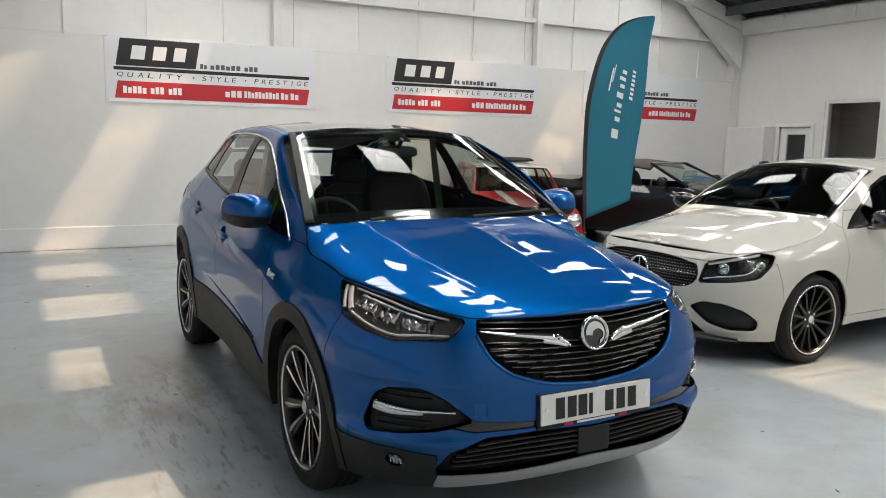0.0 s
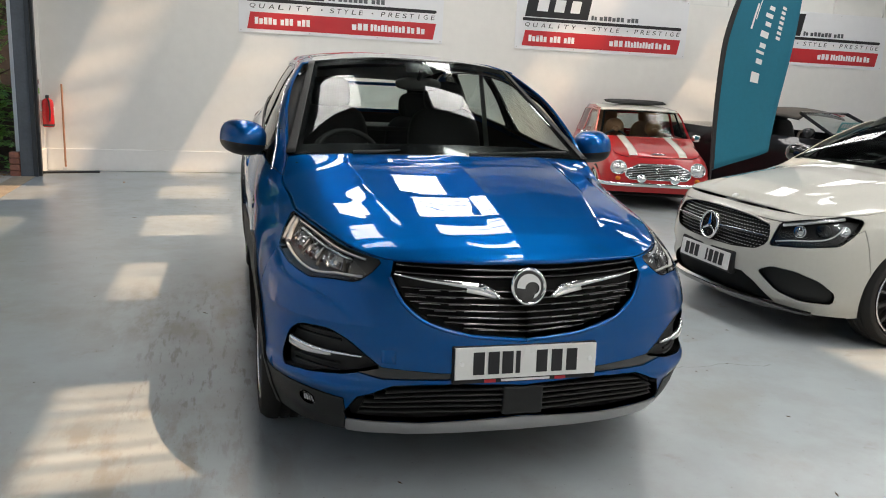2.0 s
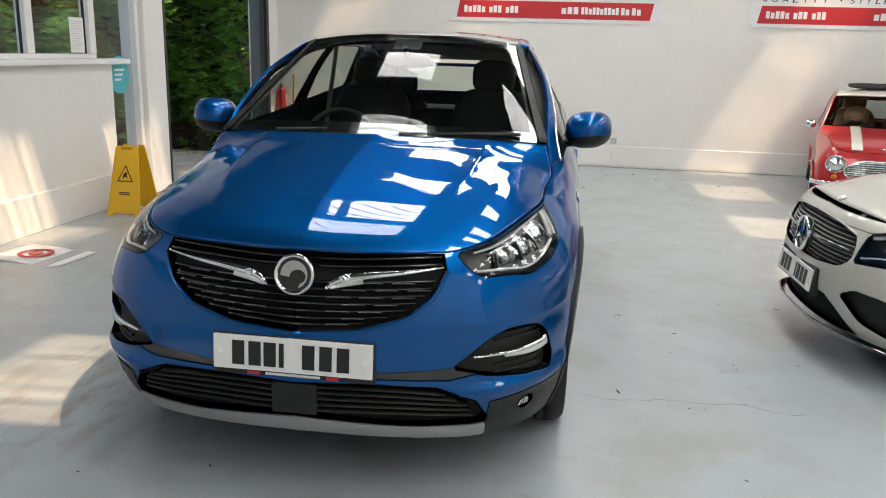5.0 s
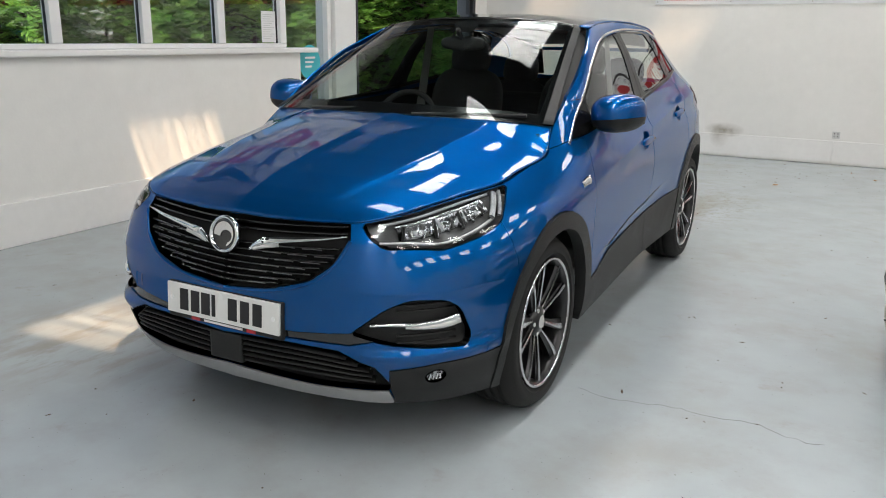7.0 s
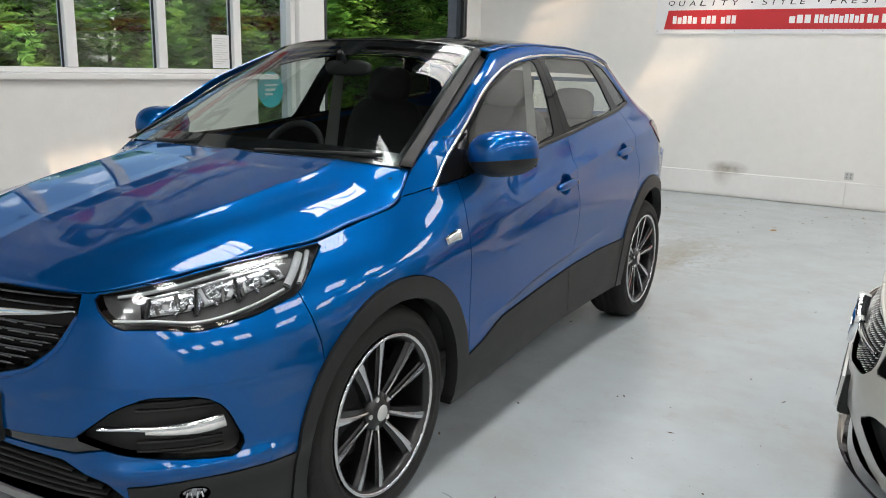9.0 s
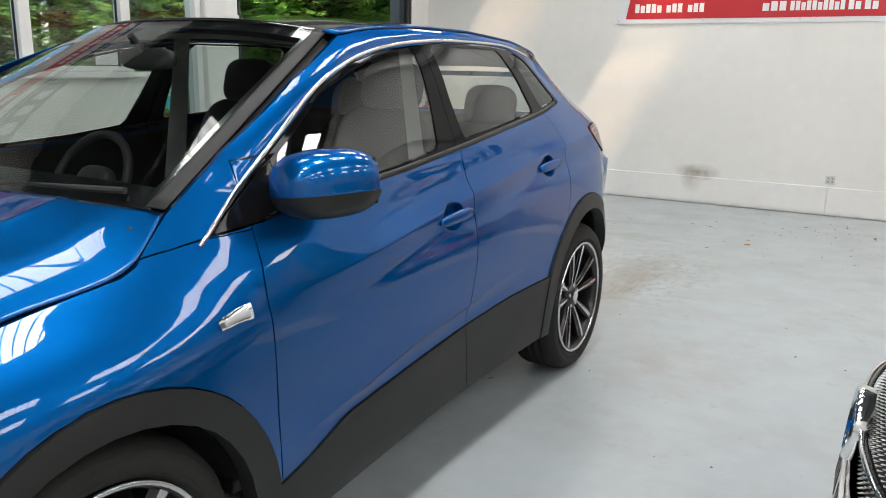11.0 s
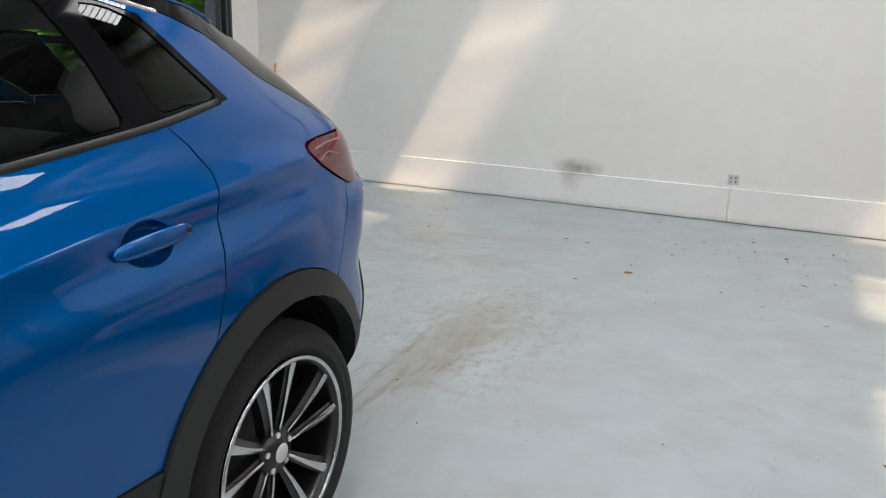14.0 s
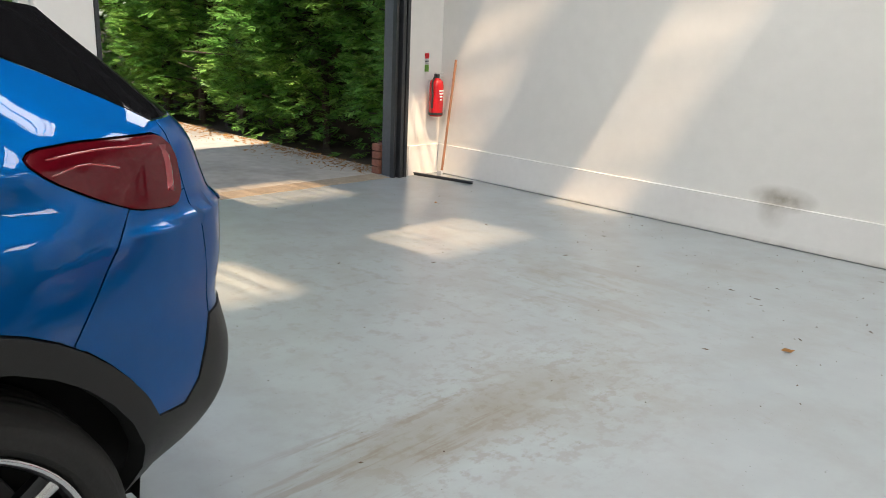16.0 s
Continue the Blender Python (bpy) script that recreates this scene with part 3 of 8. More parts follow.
def hedge_material():
    m = mat("conifer_sprays", (0.20, 0.42, 0.08), 0.5, var=0.35, scale=3.0, second=(0.34, 0.50, 0.10), second_at=(0.45, 0.7), second_scale=2.0)
    p = m.node_tree.nodes["Principled BSDF"]
    nt = m.node_tree
    g = nt.nodes.new("ShaderNodeNewGeometry")
    r = nt.nodes.new("ShaderNodeMapRange")
    r.inputs[3].default_value, r.inputs[4].default_value = 0.55, 1.35
    nt.links.new(g.outputs["Random Per Island"], r.inputs[0])
    x = nt.nodes.new("ShaderNodeMix")
    x.data_type, x.blend_type = "RGBA", "MULTIPLY"
    x.inputs[0].default_value = 1.0
    nt.links.new(p.inputs["Base Color"].links[0].from_socket, x.inputs[6])
    nt.links.new(r.outputs[0], x.inputs[7])
    nt.links.new(x.outputs[2], p.inputs["Base Color"])
    tl, mx = nt.nodes.new("ShaderNodeBsdfTranslucent"), nt.nodes.new("ShaderNodeMixShader")
    nt.links.new(x.outputs[2], tl.inputs[0])
    mx.inputs[0].default_value = 0.45
    nt.links.new(p.outputs[0], mx.inputs[1])
    nt.links.new(tl.outputs[0], mx.inputs[2])
    nt.links.new(mx.outputs[0], nt.nodes["Material Output"].inputs[0])
    return m


M["hedge"] = hedge_material()


def hedge(name, a, b, height, count, rng, label, depth=0.9, size=1.0):
    """Conifer hedge from a to b: feathery flattened sprays in drooping fans over dark trunks."""
    a, b = Vector(a), Vector(b)
    along = (b - a).normalized()
    out = Vector((along.y, -along.x, 0))
    length = (b - a).length
    vs, fs = [], []
    for k in range(count):
        s, z = rng.random() * length, rng.random() ** 0.85 * height
        bulge = 0.30 * math.sin(s * 2.1 + 1.3 * math.sin(z * 1.7)) + 0.22 * math.sin(s * 5.3 + z * 2.9) - 0.15 * abs(z - height * 0.45)
        if z < 0.45 and rng.random() < 0.75:
            continue
        deep = rng.random() ** 1.6 * depth
        c = a + along * s + out * (bulge - deep + 0.25) + Vector((0, 0, z))
        way = (out + along * rng.uniform(-1.1, 1.1) + Vector((0, 0, rng.uniform(-0.35, 0.55)))).normalized()
        side = way.cross(Vector((rng.uniform(-0.6, 0.6), rng.uniform(-0.6, 0.6), 1))).normalized()
        dip = side.cross(way) * -1
        L = size * rng.uniform(0.20, 0.42)
        n = 6
        o = len(vs)
        tw = side * 0.006 * size
        vs += [c - tw, c + tw, c + way * L + dip * 0.12 * L]
        fs.append((o, o + 1, o + 2))
        for i in range(n):
            t = (i + 0.6) / n
            root = c + way * (L * t) + dip * (0.12 * L * t * t)
            l = L * (0.62 - 0.46 * t) * rng.uniform(0.75, 1.2)
            for sd in (-1, 1):
                tip = root + (way * 0.75 + side * sd * 0.75).normalized() * l + dip * (l * rng.uniform(-0.1, 0.35))
                w = (way * 0.7 - side * sd * 0.7) * (0.010 * size + l * 0.10)
                o = len(vs)
                mid = root.lerp(tip, 0.55)
                vs += [root, mid + w, tip, mid - w]
                fs.append((o, o + 1, o + 2, o + 3))
    h = empty(name, label=label, category="hedge", kind="stuff")
    mesh_ob("foliage", vs, fs, M["hedge"], h)
    bm = bmesh.new()
    q = 0.4
    while q < length:
        p = a + along * q - out * rng.uniform(0.15, 0.5)
        add_rod(bm, p + Vector((0, 0, -0.15)), p + Vector((rng.uniform(-0.1, 0.1), rng.uniform(-0.1, 0.1), height * 0.9)), rng.uniform(0.05, 0.09), 8, 0.02)
        for _ in range(5):
            z = rng.uniform(0.3, height * 0.6)
            add_rod(bm, p + Vector((0, 0, z)), p + Vector((0, 0, z + rng.uniform(0.0, 0.4))) + out * rng.uniform(0.3, 0.7) + along * rng.uniform(-0.5, 0.5), 0.018, 5, 0.006)
        q += rng.uniform(0.6, 1.1)
    part("trunks", bm, M["bark_and_shade"], h)
    # dark slab behind the sprays, standing in for the shade inside the hedge
    dark = box("inner_shade", (0, 0.95, -0.1), (length, 1.3, height), M["bark_and_shade"], h)
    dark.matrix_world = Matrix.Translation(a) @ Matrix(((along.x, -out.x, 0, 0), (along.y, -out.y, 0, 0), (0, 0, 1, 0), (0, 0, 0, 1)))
    return h


_rng = random.Random(5)
hedge("hedge", (-12.6, 8.1, -0.13), (-3.75, 8.05, -0.13), 4.2, 24000, _rng, "dense green conifer hedge beside the yard", size=0.62)
hedge("hedge", (-12.3, -12.0, -0.13), (-12.3, 8.2, -0.13), 4.4, 16000, _rng, "dense green conifer hedge along the far side of the yard", size=1.1)
tagged(box("threshold", (XL - 0.245, 4.662, -0.004), (XL - 0.004, 7.34, 0.004), M["threshold"], bevel=0.003), "bare concrete threshold strip in the door opening", "threshold", kind="structure")

# dead sprays and litter along the foot of the hedge
lv, lf = [], []
for _ in range(2600):
    x, y = _rng.uniform(-11.5, -3.6), 7.62 - abs(_rng.gauss(0, 0.24)) + _rng.uniform(-0.05, 0.35)
    t, l, w = _rng.uniform(0, 6.28), _rng.uniform(0.01, 0.05), _rng.uniform(0.004, 0.014)
    c, s, h = math.cos(t), math.sin(t), _rng.uniform(0.002, 0.02)
    o, z = len(lv), (-0.006 if y < 7.62 else -0.125)
    lv += [(x + l * c, y + l * s, z + h), (x - w * s, y + w * c, z + 0.001), (x - l * c, y - l * s, z + h * 0.5), (x + w * s, y - w * c, z + 0.001)]
    lf.append((o, o + 1, o + 2, o + 3))
tagged(mesh_ob("leaf_litter", lv, lf, M["leaf_dry"]), "dry brown leaf litter along the foot of the hedge", "leaf litter", kind="stuff")


# ---- car shells ----
def hermite(xs, ys, q):
    """Smooth curve through (xs, ys) at q, without overshoot; ys may have more columns."""
    xs, ys, q = np.asarray(xs, float), np.asarray(ys, float), np.asarray(q, float)
    d = np.diff(ys, axis=0) / (np.diff(xs)[:, None] if ys.ndim > 1 else np.diff(xs))
    m = np.zeros_like(ys)
    m[1:-1] = (d[:-1] + d[1:]) / 2
    m[0], m[-1] = d[0], d[-1]
    flat = d[:-1] * d[1:] <= 0
    m[1:-1] = np.where(flat, m[1:-1] * 0.25, m[1:-1])
    i = np.clip(np.searchsorted(xs, q, side="right") - 1, 0, len(xs) - 2)
    h = xs[i + 1] - xs[i]
    t = np.clip((q - xs[i]) / h, 0, 1)
    if ys.ndim > 1:
        h, t = h[..., None], t[..., None]
    t2, t3 = t * t, t * t * t
    return (2 * t3 - 3 * t2 + 1) * ys[i] + (t3 - 2 * t2 + t) * h * m[i] + (-2 * t3 + 3 * t2) * ys[i + 1] + (t3 - t2) * h * m[i + 1]


class Shell:
    """One half (x > 0) of a car body: a plan outline from the middle of the front round to the middle of the back, drawn in by an amount that goes with place and height."""

    def __init__(self, plan, zs, stations):
        pts = np.array(plan, float)
        chord = np.r_[0, np.cumsum(np.hypot(*np.diff(pts, axis=0).T))]
        fine = hermite(chord, pts, np.linspace(0, chord[-1], 1500))
        self.s = np.r_[0, np.cumsum(np.hypot(*np.diff(fine, axis=0).T))]
        self.c = fine
        t = np.gradient(fine, axis=0)
        t[0], t[-1] = (1, 0), (-1, 0)
        t /= np.hypot(*t.T)[:, None]
        n = np.stack([t[:, 1], -t[:, 0]], 1)
        k = np.ones(61) / 61
        pad = np.vstack([np.repeat(n[:1], 30, 0), n, np.repeat(n[-1:], 30, 0)])
        n = np.stack([np.convolve(pad[:, j], k, "valid") for j in (0, 1)], 1)
        self.n = n / np.hypot(*n.T)[:, None]
        self.z = np.array(zs, float)
        self.us = np.array([self.near(*xy) for xy, _ in stations])
        self.tab = np.array([row for _, row in stations], float)
        self.extra = None

    def near(self, x, y):
        return self.s[np.argmin((self.c[:, 0] - x) ** 2 + (self.c[:, 1] - y) ** 2)]

    def uy(self, y):
        """Place along the outline where its side passes y."""
        side = self.c[:, 0] > 0.6 * self.c[:, 0].max()
        return self.s[side][np.argmin(np.abs(self.c[side, 1] - y))]

    def inset(self, u, z):
        u, z = np.asarray(u, float), np.asarray(z, float)
        rows = hermite(self.us, self.tab, np.clip(u, self.us[0], self.us[-1]))
        i = np.clip(np.searchsorted(self.z, z, side="right") - 1, 0, len(self.z) - 2)
        h = self.z[i + 1] - self.z[i]
        t = (z - self.z[i]) / h
        a = np.arange(len(u)) if u.ndim else 0
        d = np.diff(rows, axis=-1) / np.diff(self.z)
        m = np.concatenate([d[..., :1], (d[..., :-1] + d[..., 1:]) / 2, d[..., -1:]], -1)
        pick = (lambda r, j: r[a, j]) if u.ndim else (lambda r, j: r[j])
        t2, t3 = t * t, t * t * t
        out = (2 * t3 - 3 * t2 + 1) * pick(rows, i) + (t3 - 2 * t2 + t) * h * pick(m, i) + (-2 * t3 + 3 * t2) * pick(rows, i + 1) + (t3 - t2) * h * pick(m, i + 1)
        if self.extra is not None:
            out = out - self.extra(self.at_y(u), z)
        return out

    def at_y(self, u):
        return np.interp(u, self.s, self.c[:, 1])

    def point(self, u, z, lift=0.0):
        u, z = np.asarray(u, float), np.asarray(z, float)
        c = np.stack([np.interp(u, self.s, self.c[:, j]) for j in (0, 1)], -1)
        n = np.stack([np.interp(u, self.s, self.n[:, j]) for j in (0, 1)], -1)
        p = c - n * (self.inset(u, z) - lift)[..., None]
        p[..., 0] = np.maximum(p[..., 0], 0)
        return np.concatenate([p, z[..., None]], -1)

    def normal(self, u, z):
        e = 4e-3
        a = self.point(u + e, z) - self.point(u - e, z)
        b = self.point(u, z + e) - self.point(u, z - e)
        n = np.cross(a, b)
        n /= np.maximum(np.linalg.norm(n, axis=-1, keepdims=True), 1e-9)
        return n


BLUE_Z = [0.18, 0.30, 0.45, 0.60, 0.75, 0.85, 0.95, 1.05, 1.15, 1.25, 1.40, 1.55]
BLUE = Shell(
    [(0, -0.90), (0.26, -0.885), (0.45, -0.85), (0.59, -0.80), (0.70, -0.715), (0.78, -0.61), (0.84, -0.47), (0.88, -0.3), (0.90, 0), (0.905, 0.4), (0.90, 1.3),
     (0.90, 2.2), (0.895, 2.6), (0.87, 2.85), (0.82, 3.03), (0.755, 3.19), (0.68, 3.30), (0.56, 3.37), (0.3, 3.42), (0, 3.44)],
    BLUE_Z,
    [((0, -0.90), [0.12, 0.02, 0.0, 0.01, 0.045, 0.09, 0.20, 0.40, 0.5, 0.6, 0.7, 0.8]),
     ((0.59, -0.80), [0.12, 0.03, 0.0, 0.0, 0.035, 0.08, 0.18, 0.36, 0.5, 0.6, 0.7, 0.8]),
     ((0.80, -0.57), [0.10, 0.03, 0.0, 0.0, 0.03, 0.095, 0.21, 0.36, 0.5, 0.6, 0.7, 0.8]),
     ((0.90, 0.0), [0.05, 0.03, 0.01, 0.0, 0.0, 0.03, 0.13, 0.25, 0.38, 0.5, 0.6, 0.7]),
     ((0.905, 0.42), [0.06, 0.03, 0.02, 0.015, 0.01, 0.015, 0.045, 0.10, 0.16, 0.22, 0.31, 0.42]),
     ((0.90, 1.5), [0.08, 0.05, 0.045, 0.035, 0.015, 0.015, 0.035, 0.075, 0.115, 0.16, 0.235, 0.34]),
     ((0.89, 2.675), [0.07, 0.03, 0.0, 0.0, 0.01, 0.02, 0.035, 0.07, 0.125, 0.19, 0.29, 0.40]),
     ((0.755, 3.19), [0.30, 0.18, 0.065, 0.016, 0.018, 0.008, 0.016, 0.04, 0.08, 0.19, 0.37, 0.55]),
     ((0, 3.44), [0.30, 0.12, 0.02, 0.0, 0.05, 0.06, 0.07, 0.09, 0.13, 0.23, 0.38, 0.54])])


WHITE_Z = [0.15, 0.25, 0.40, 0.55, 0.68, 0.78, 0.88, 0.98, 1.08, 1.20, 1.30, 1.40]
WHITE = Shell(
    [(0, -0.835), (0.25, -0.822), (0.45, -0.772), (0.62, -0.675), (0.75, -0.54), (0.83, -0.36), (0.875, -0.1), (0.885, 0.3), (0.89, 1.3), (0.885, 2.5), (0.87, 2.8), (0.80, 3.12), (0.65, 3.30), (0.4, 3.38), (0, 3.41)],
    WHITE_Z,
    [((0, -0.835), [0.10, 0.03, 0.0, 0.012, 0.045, 0.11, 0.26, 0.46, 0.6, 0.7, 0.8, 0.9]),
     ((0.62, -0.675), [0.10, 0.03, 0.0, 0.0, 0.03, 0.09, 0.24, 0.44, 0.6, 0.7, 0.8, 0.9]),
     ((0.83, -0.36), [0.08, 0.03, 0.0, 0.0, 0.02, 0.07, 0.21, 0.40, 0.55, 0.65, 0.75, 0.85]),
     ((0.88, 0.0), [0.05, 0.02, 0.0, 0.0, 0.01, 0.04, 0.15, 0.31, 0.45, 0.55, 0.62, 0.7]),
     ((0.885, 0.6), [0.06, 0.04, 0.03, 0.02, 0.015, 0.025, 0.06, 0.12, 0.19, 0.28, 0.36, 0.46]),
     ((0.89, 1.5), [0.07, 0.05, 0.04, 0.03, 0.02, 0.03, 0.06, 0.10, 0.16, 0.25, 0.32, 0.42]),
     ((0.88, 2.6), [0.05, 0.02, 0.0, 0.0, 0.01, 0.03, 0.06, 0.12, 0.20, 0.30, 0.38, 0.48]),
     ((0.74, 3.22), [0.1, 0.03, 0.0, 0.0, 0.02, 0.04, 0.08, 0.14, 0.22, 0.32, 0.42, 0.55]),
     ((0, 3.41), [0.1, 0.03, 0.0, 0.0, 0.04, 0.06, 0.09, 0.14, 0.24, 0.36, 0.48, 0.6])])


def inside(poly, pts):
    """Which of the points lie in the closed polygon."""
    x, y = pts[:, 0], pts[:, 1]
    hit = np.zeros(len(pts), bool)
    q = np.array(poly)
    for (x0, y0), (x1, y1) in zip(q, np.roll(q, -1, 0)):
        if y0 != y1:
            hit ^= ((y0 > y) != (y1 > y)) & (x < (x1 - x0) * (y - y0) / (y1 - y0) + x0)
    return hit


def rounded(poly, times=1):
    """Corners of a closed outline cut a little, so that it reads as a pressed edge."""
    q = np.array(poly, float)
    for _ in range(times):
        n = np.roll(q, -1, 0)
        c = np.minimum(0.22, 0.016 / np.maximum(np.hypot(*(n - q).T), 1e-6))[:, None]
        q = np.stack([q + (n - q) * c, n + (q - n) * c], 1).reshape(-1, 2)
    return [tuple(v) for v in q]


def ring_of(cx, cz, r, n=36, squash=1.0):
    return [(cx + r * squash * math.cos(2 * math.pi * k / n), cz + r * math.sin(2 * math.pi * k / n)) for k in range(n)]


def split_shell(S, domain, regions, du=0.04, dz=0.025, lines=()):
    """Cuts the shell into the named outlines (the first that holds a spot wins). Returns name -> (uv, triangles)."""
    from mathutils.geometry import delaunay_2d_cdt
    dom = np.array(domain)
    lo, hi = dom.min(0), dom.max(0)
    gu, gz = np.meshgrid(np.arange(lo[0] + du / 2, hi[0], du), np.arange(lo[1] + dz / 2, hi[1], dz))
    grid = np.stack([gu.ravel(), gz.ravel()], 1)
    grid = grid[inside(domain, grid)]
    verts = [Vector(p) for p in grid]
    edges = []
    for poly in [domain] + [p for _, p in regions]:
        pts = []
        for a, b in zip(poly, list(poly[1:]) + [poly[0]]):
            a, b = np.array(a), np.array(b)
            k = max(1, int(np.hypot(*(b - a)) / 0.05))
            pts += [a + (b - a) * i / k for i in range(k)]
        o = len(verts)
        verts += [Vector(p) for p in pts]
        edges += [(o + i, o + (i + 1) % len(pts)) for i in range(len(pts))]
    for line in lines:
        a = np.array(line)
        o, t = len(verts), np.linspace(0, len(a) - 1, 12 * (len(a) - 1) + 1)
        verts += [Vector(p) for p in np.stack([np.interp(t, np.arange(len(a)), a[:, j]) for j in (0, 1)], 1)]
        edges += [(o + i, o + i + 1) for i in range(len(verts) - o - 1)]
    v2, _, faces, *_ = delaunay_2d_cdt(verts, edges, [], 0, 1e-5)
    uv = np.array([v[:] for v in v2])
    tri = np.array([f for f in faces if len(f) == 3])
    mid = uv[tri].mean(1)
    a, b, c = uv[tri[:, 0]], uv[tri[:, 1]], uv[tri[:, 2]]
    area = np.abs((b[:, 0] - a[:, 0]) * (c[:, 1] - a[:, 1]) - (b[:, 1] - a[:, 1]) * (c[:, 0] - a[:, 0]))
    free = inside(domain, mid) & (area > 1e-9)
    out = {}
    for name, poly in regions:
        mine = free & inside(poly, mid)
        free &= ~mine
        if mine.any():
            out.setdefault(name, []).append(tri[mine])
    if free.any():
        out["rest"] = [tri[free]]
    return {k: (uv, np.concatenate(t)) for k, t in out.items()}


def panel(name, S, cut, material, parent, sides=(1, -1), lift=0.0, gap=0.002, depth=0.012, label="", join=False):
    """Panels from a cut of the shell, one a side or joined into one, with a small gap and a turned-in edge."""
    uv, tri = cut
    used, inv = np.unique(tri, return_inverse=True)
    uv, tri = uv[used].copy(), inv.reshape(tri.shape)
    e = uv[tri]
    flip = (e[:, 1, 0] - e[:, 0, 0]) * (e[:, 2, 1] - e[:, 0, 1]) - (e[:, 1, 1] - e[:, 0, 1]) * (e[:, 2, 0] - e[:, 0, 0]) < 0
    tri[flip] = tri[flip][:, ::-1]
    half = {}
    for t in tri:
        for i in range(3):
            half[(t[i], t[(i + 1) % 3])] = t[(i + 2) % 3]
    rim = [(a, b, c) for (a, b), c in half.items() if (b, a) not in half]
    push = np.zeros_like(uv)
    for a, b, c in rim:
        d = uv[b] - uv[a]
        n = np.array([-d[1], d[0]]) / max(np.hypot(*d), 1e-9)
        push[a] += n
        push[b] += n
    long = np.hypot(*push.T)
    on_rim = long > 1e-6
    seam = on_rim & (uv[:, 0] > 0.004) & (uv[:, 0] < S.s[-1] - 0.004)
    uv[seam] += gap * push[seam] / np.maximum(long[seam], 0.5)[:, None]
    P = S.point(uv[:, 0], uv[:, 1], lift)
    N = S.normal(uv[:, 0], uv[:, 1])
    centre = (uv[:, 0] < 0.004) | (uv[:, 0] > S.s[-1] - 0.004)
    P[centre, 0] = 0.0
    N[centre, 0] = 0.0
    N /= np.maximum(np.linalg.norm(N, axis=1, keepdims=True), 1e-9)
    n0 = len(P)
    rim = [(a, b) for a, b, _ in rim if not (centre[a] and centre[b])]
    ids = sorted({i for ab in rim for i in ab})
    at = {i: n0 + k for k, i in enumerate(ids)}
    top, low = P[ids], S.point(uv[ids, 0], uv[ids, 1], lift - depth)
    V = np.vstack([P, top, low])
    lat = np.zeros((len(ids), 3))
    for a, b in rim:
        d = np.cross(P[b] - P[a], N[a])
        d /= max(np.linalg.norm(d), 1e-9)
        lat[at[a] - n0] += d
        lat[at[b] - n0] += d
    lat /= np.maximum(np.linalg.norm(lat, axis=1, keepdims=True), 1e-9)
    NN = np.vstack([N, lat, lat])
    k = len(ids)
    F = [tuple(t) for t in tri] + [(at[a], at[a] + k, at[b] + k, at[b]) for a, b in rim]
    made = []

    def build(V, NN, F):
        me = bpy.data.meshes.new(name)
        me.from_pydata(V.tolist(), [], F)
        me.materials.append(material)
        me.shade_smooth()
        me.normals_split_custom_set_from_vertices(NN.tolist())
        ob = new(name, me)
        ob.parent = parent
        if label:
            ob["label"] = label
        made.append(ob)

    flipx = np.array([-1.0, 1, 1])
    if join:
        build(np.vstack([V, V * flipx]), np.vstack([NN, NN * flipx]), F + [tuple(i + len(V) for i in f[::-1]) for f in F])
    else:
        for s in sides:
            if s > 0:
                build(V, NN, F)
            else:
                build(V * flipx, NN * flipx, [f[::-1] for f in F])
    return made


def ribbon(name, S, line, width, material, parent, lift=0.0, thick=0.006, sides=(1, -1), join=False, smooth_line=True, label="", taper=1.0):
    """A strip with a softly rounded section laid along a line of (u, z) on the shell."""
    q = np.array(line, float)
    chord = np.r_[0, np.cumsum(np.hypot(*np.diff(q, axis=0).T))]
    k = max(4, int(chord[-1] / 0.03))
    at = np.linspace(0, chord[-1], k + 1)
    q = hermite(chord, q, at) if smooth_line and len(q) > 2 else np.stack([np.interp(at, chord, q[:, j]) for j in (0, 1)], 1)
    P, N = S.point(q[:, 0], q[:, 1], lift), S.normal(q[:, 0], q[:, 1])
    T = np.gradient(P, axis=0)
    T /= np.maximum(np.linalg.norm(T, axis=1, keepdims=True), 1e-9)
    W = np.cross(N, T)
    prof = [(-0.5, -1), (-0.5, 0.1), (-0.36, 0.75), (0, 1), (0.36, 0.75), (0.5, 0.1), (0.5, -1)]
    n = len(prof)
    w = width * np.linspace(1, taper, k + 1)[:, None]
    V = np.concatenate([(P + W * w * a + N * thick * b)[:, None] for a, b in prof], 1).reshape(-1, 3)
    F = [(i * n + j, i * n + (j + 1) % n, (i + 1) * n + (j + 1) % n, (i + 1) * n + j) for i in range(k) for j in range(n)]
    F += [tuple(range(n)), tuple(range(k * n + n - 1, k * n - 1, -1))]
    made = []
    flipx = np.array([-1.0, 1, 1])
    if join:
        F2 = F + [tuple(i + len(V) for i in f[::-1]) for f in F]
        made.append(mesh_ob(name, np.vstack([V, V * flipx]), F2, material, parent, label, True))
    else:
        for s in sides:
            made.append(mesh_ob(name, V if s > 0 else V * flipx, F if s > 0 else [f[::-1] for f in F], material, parent, label, True))
    return made


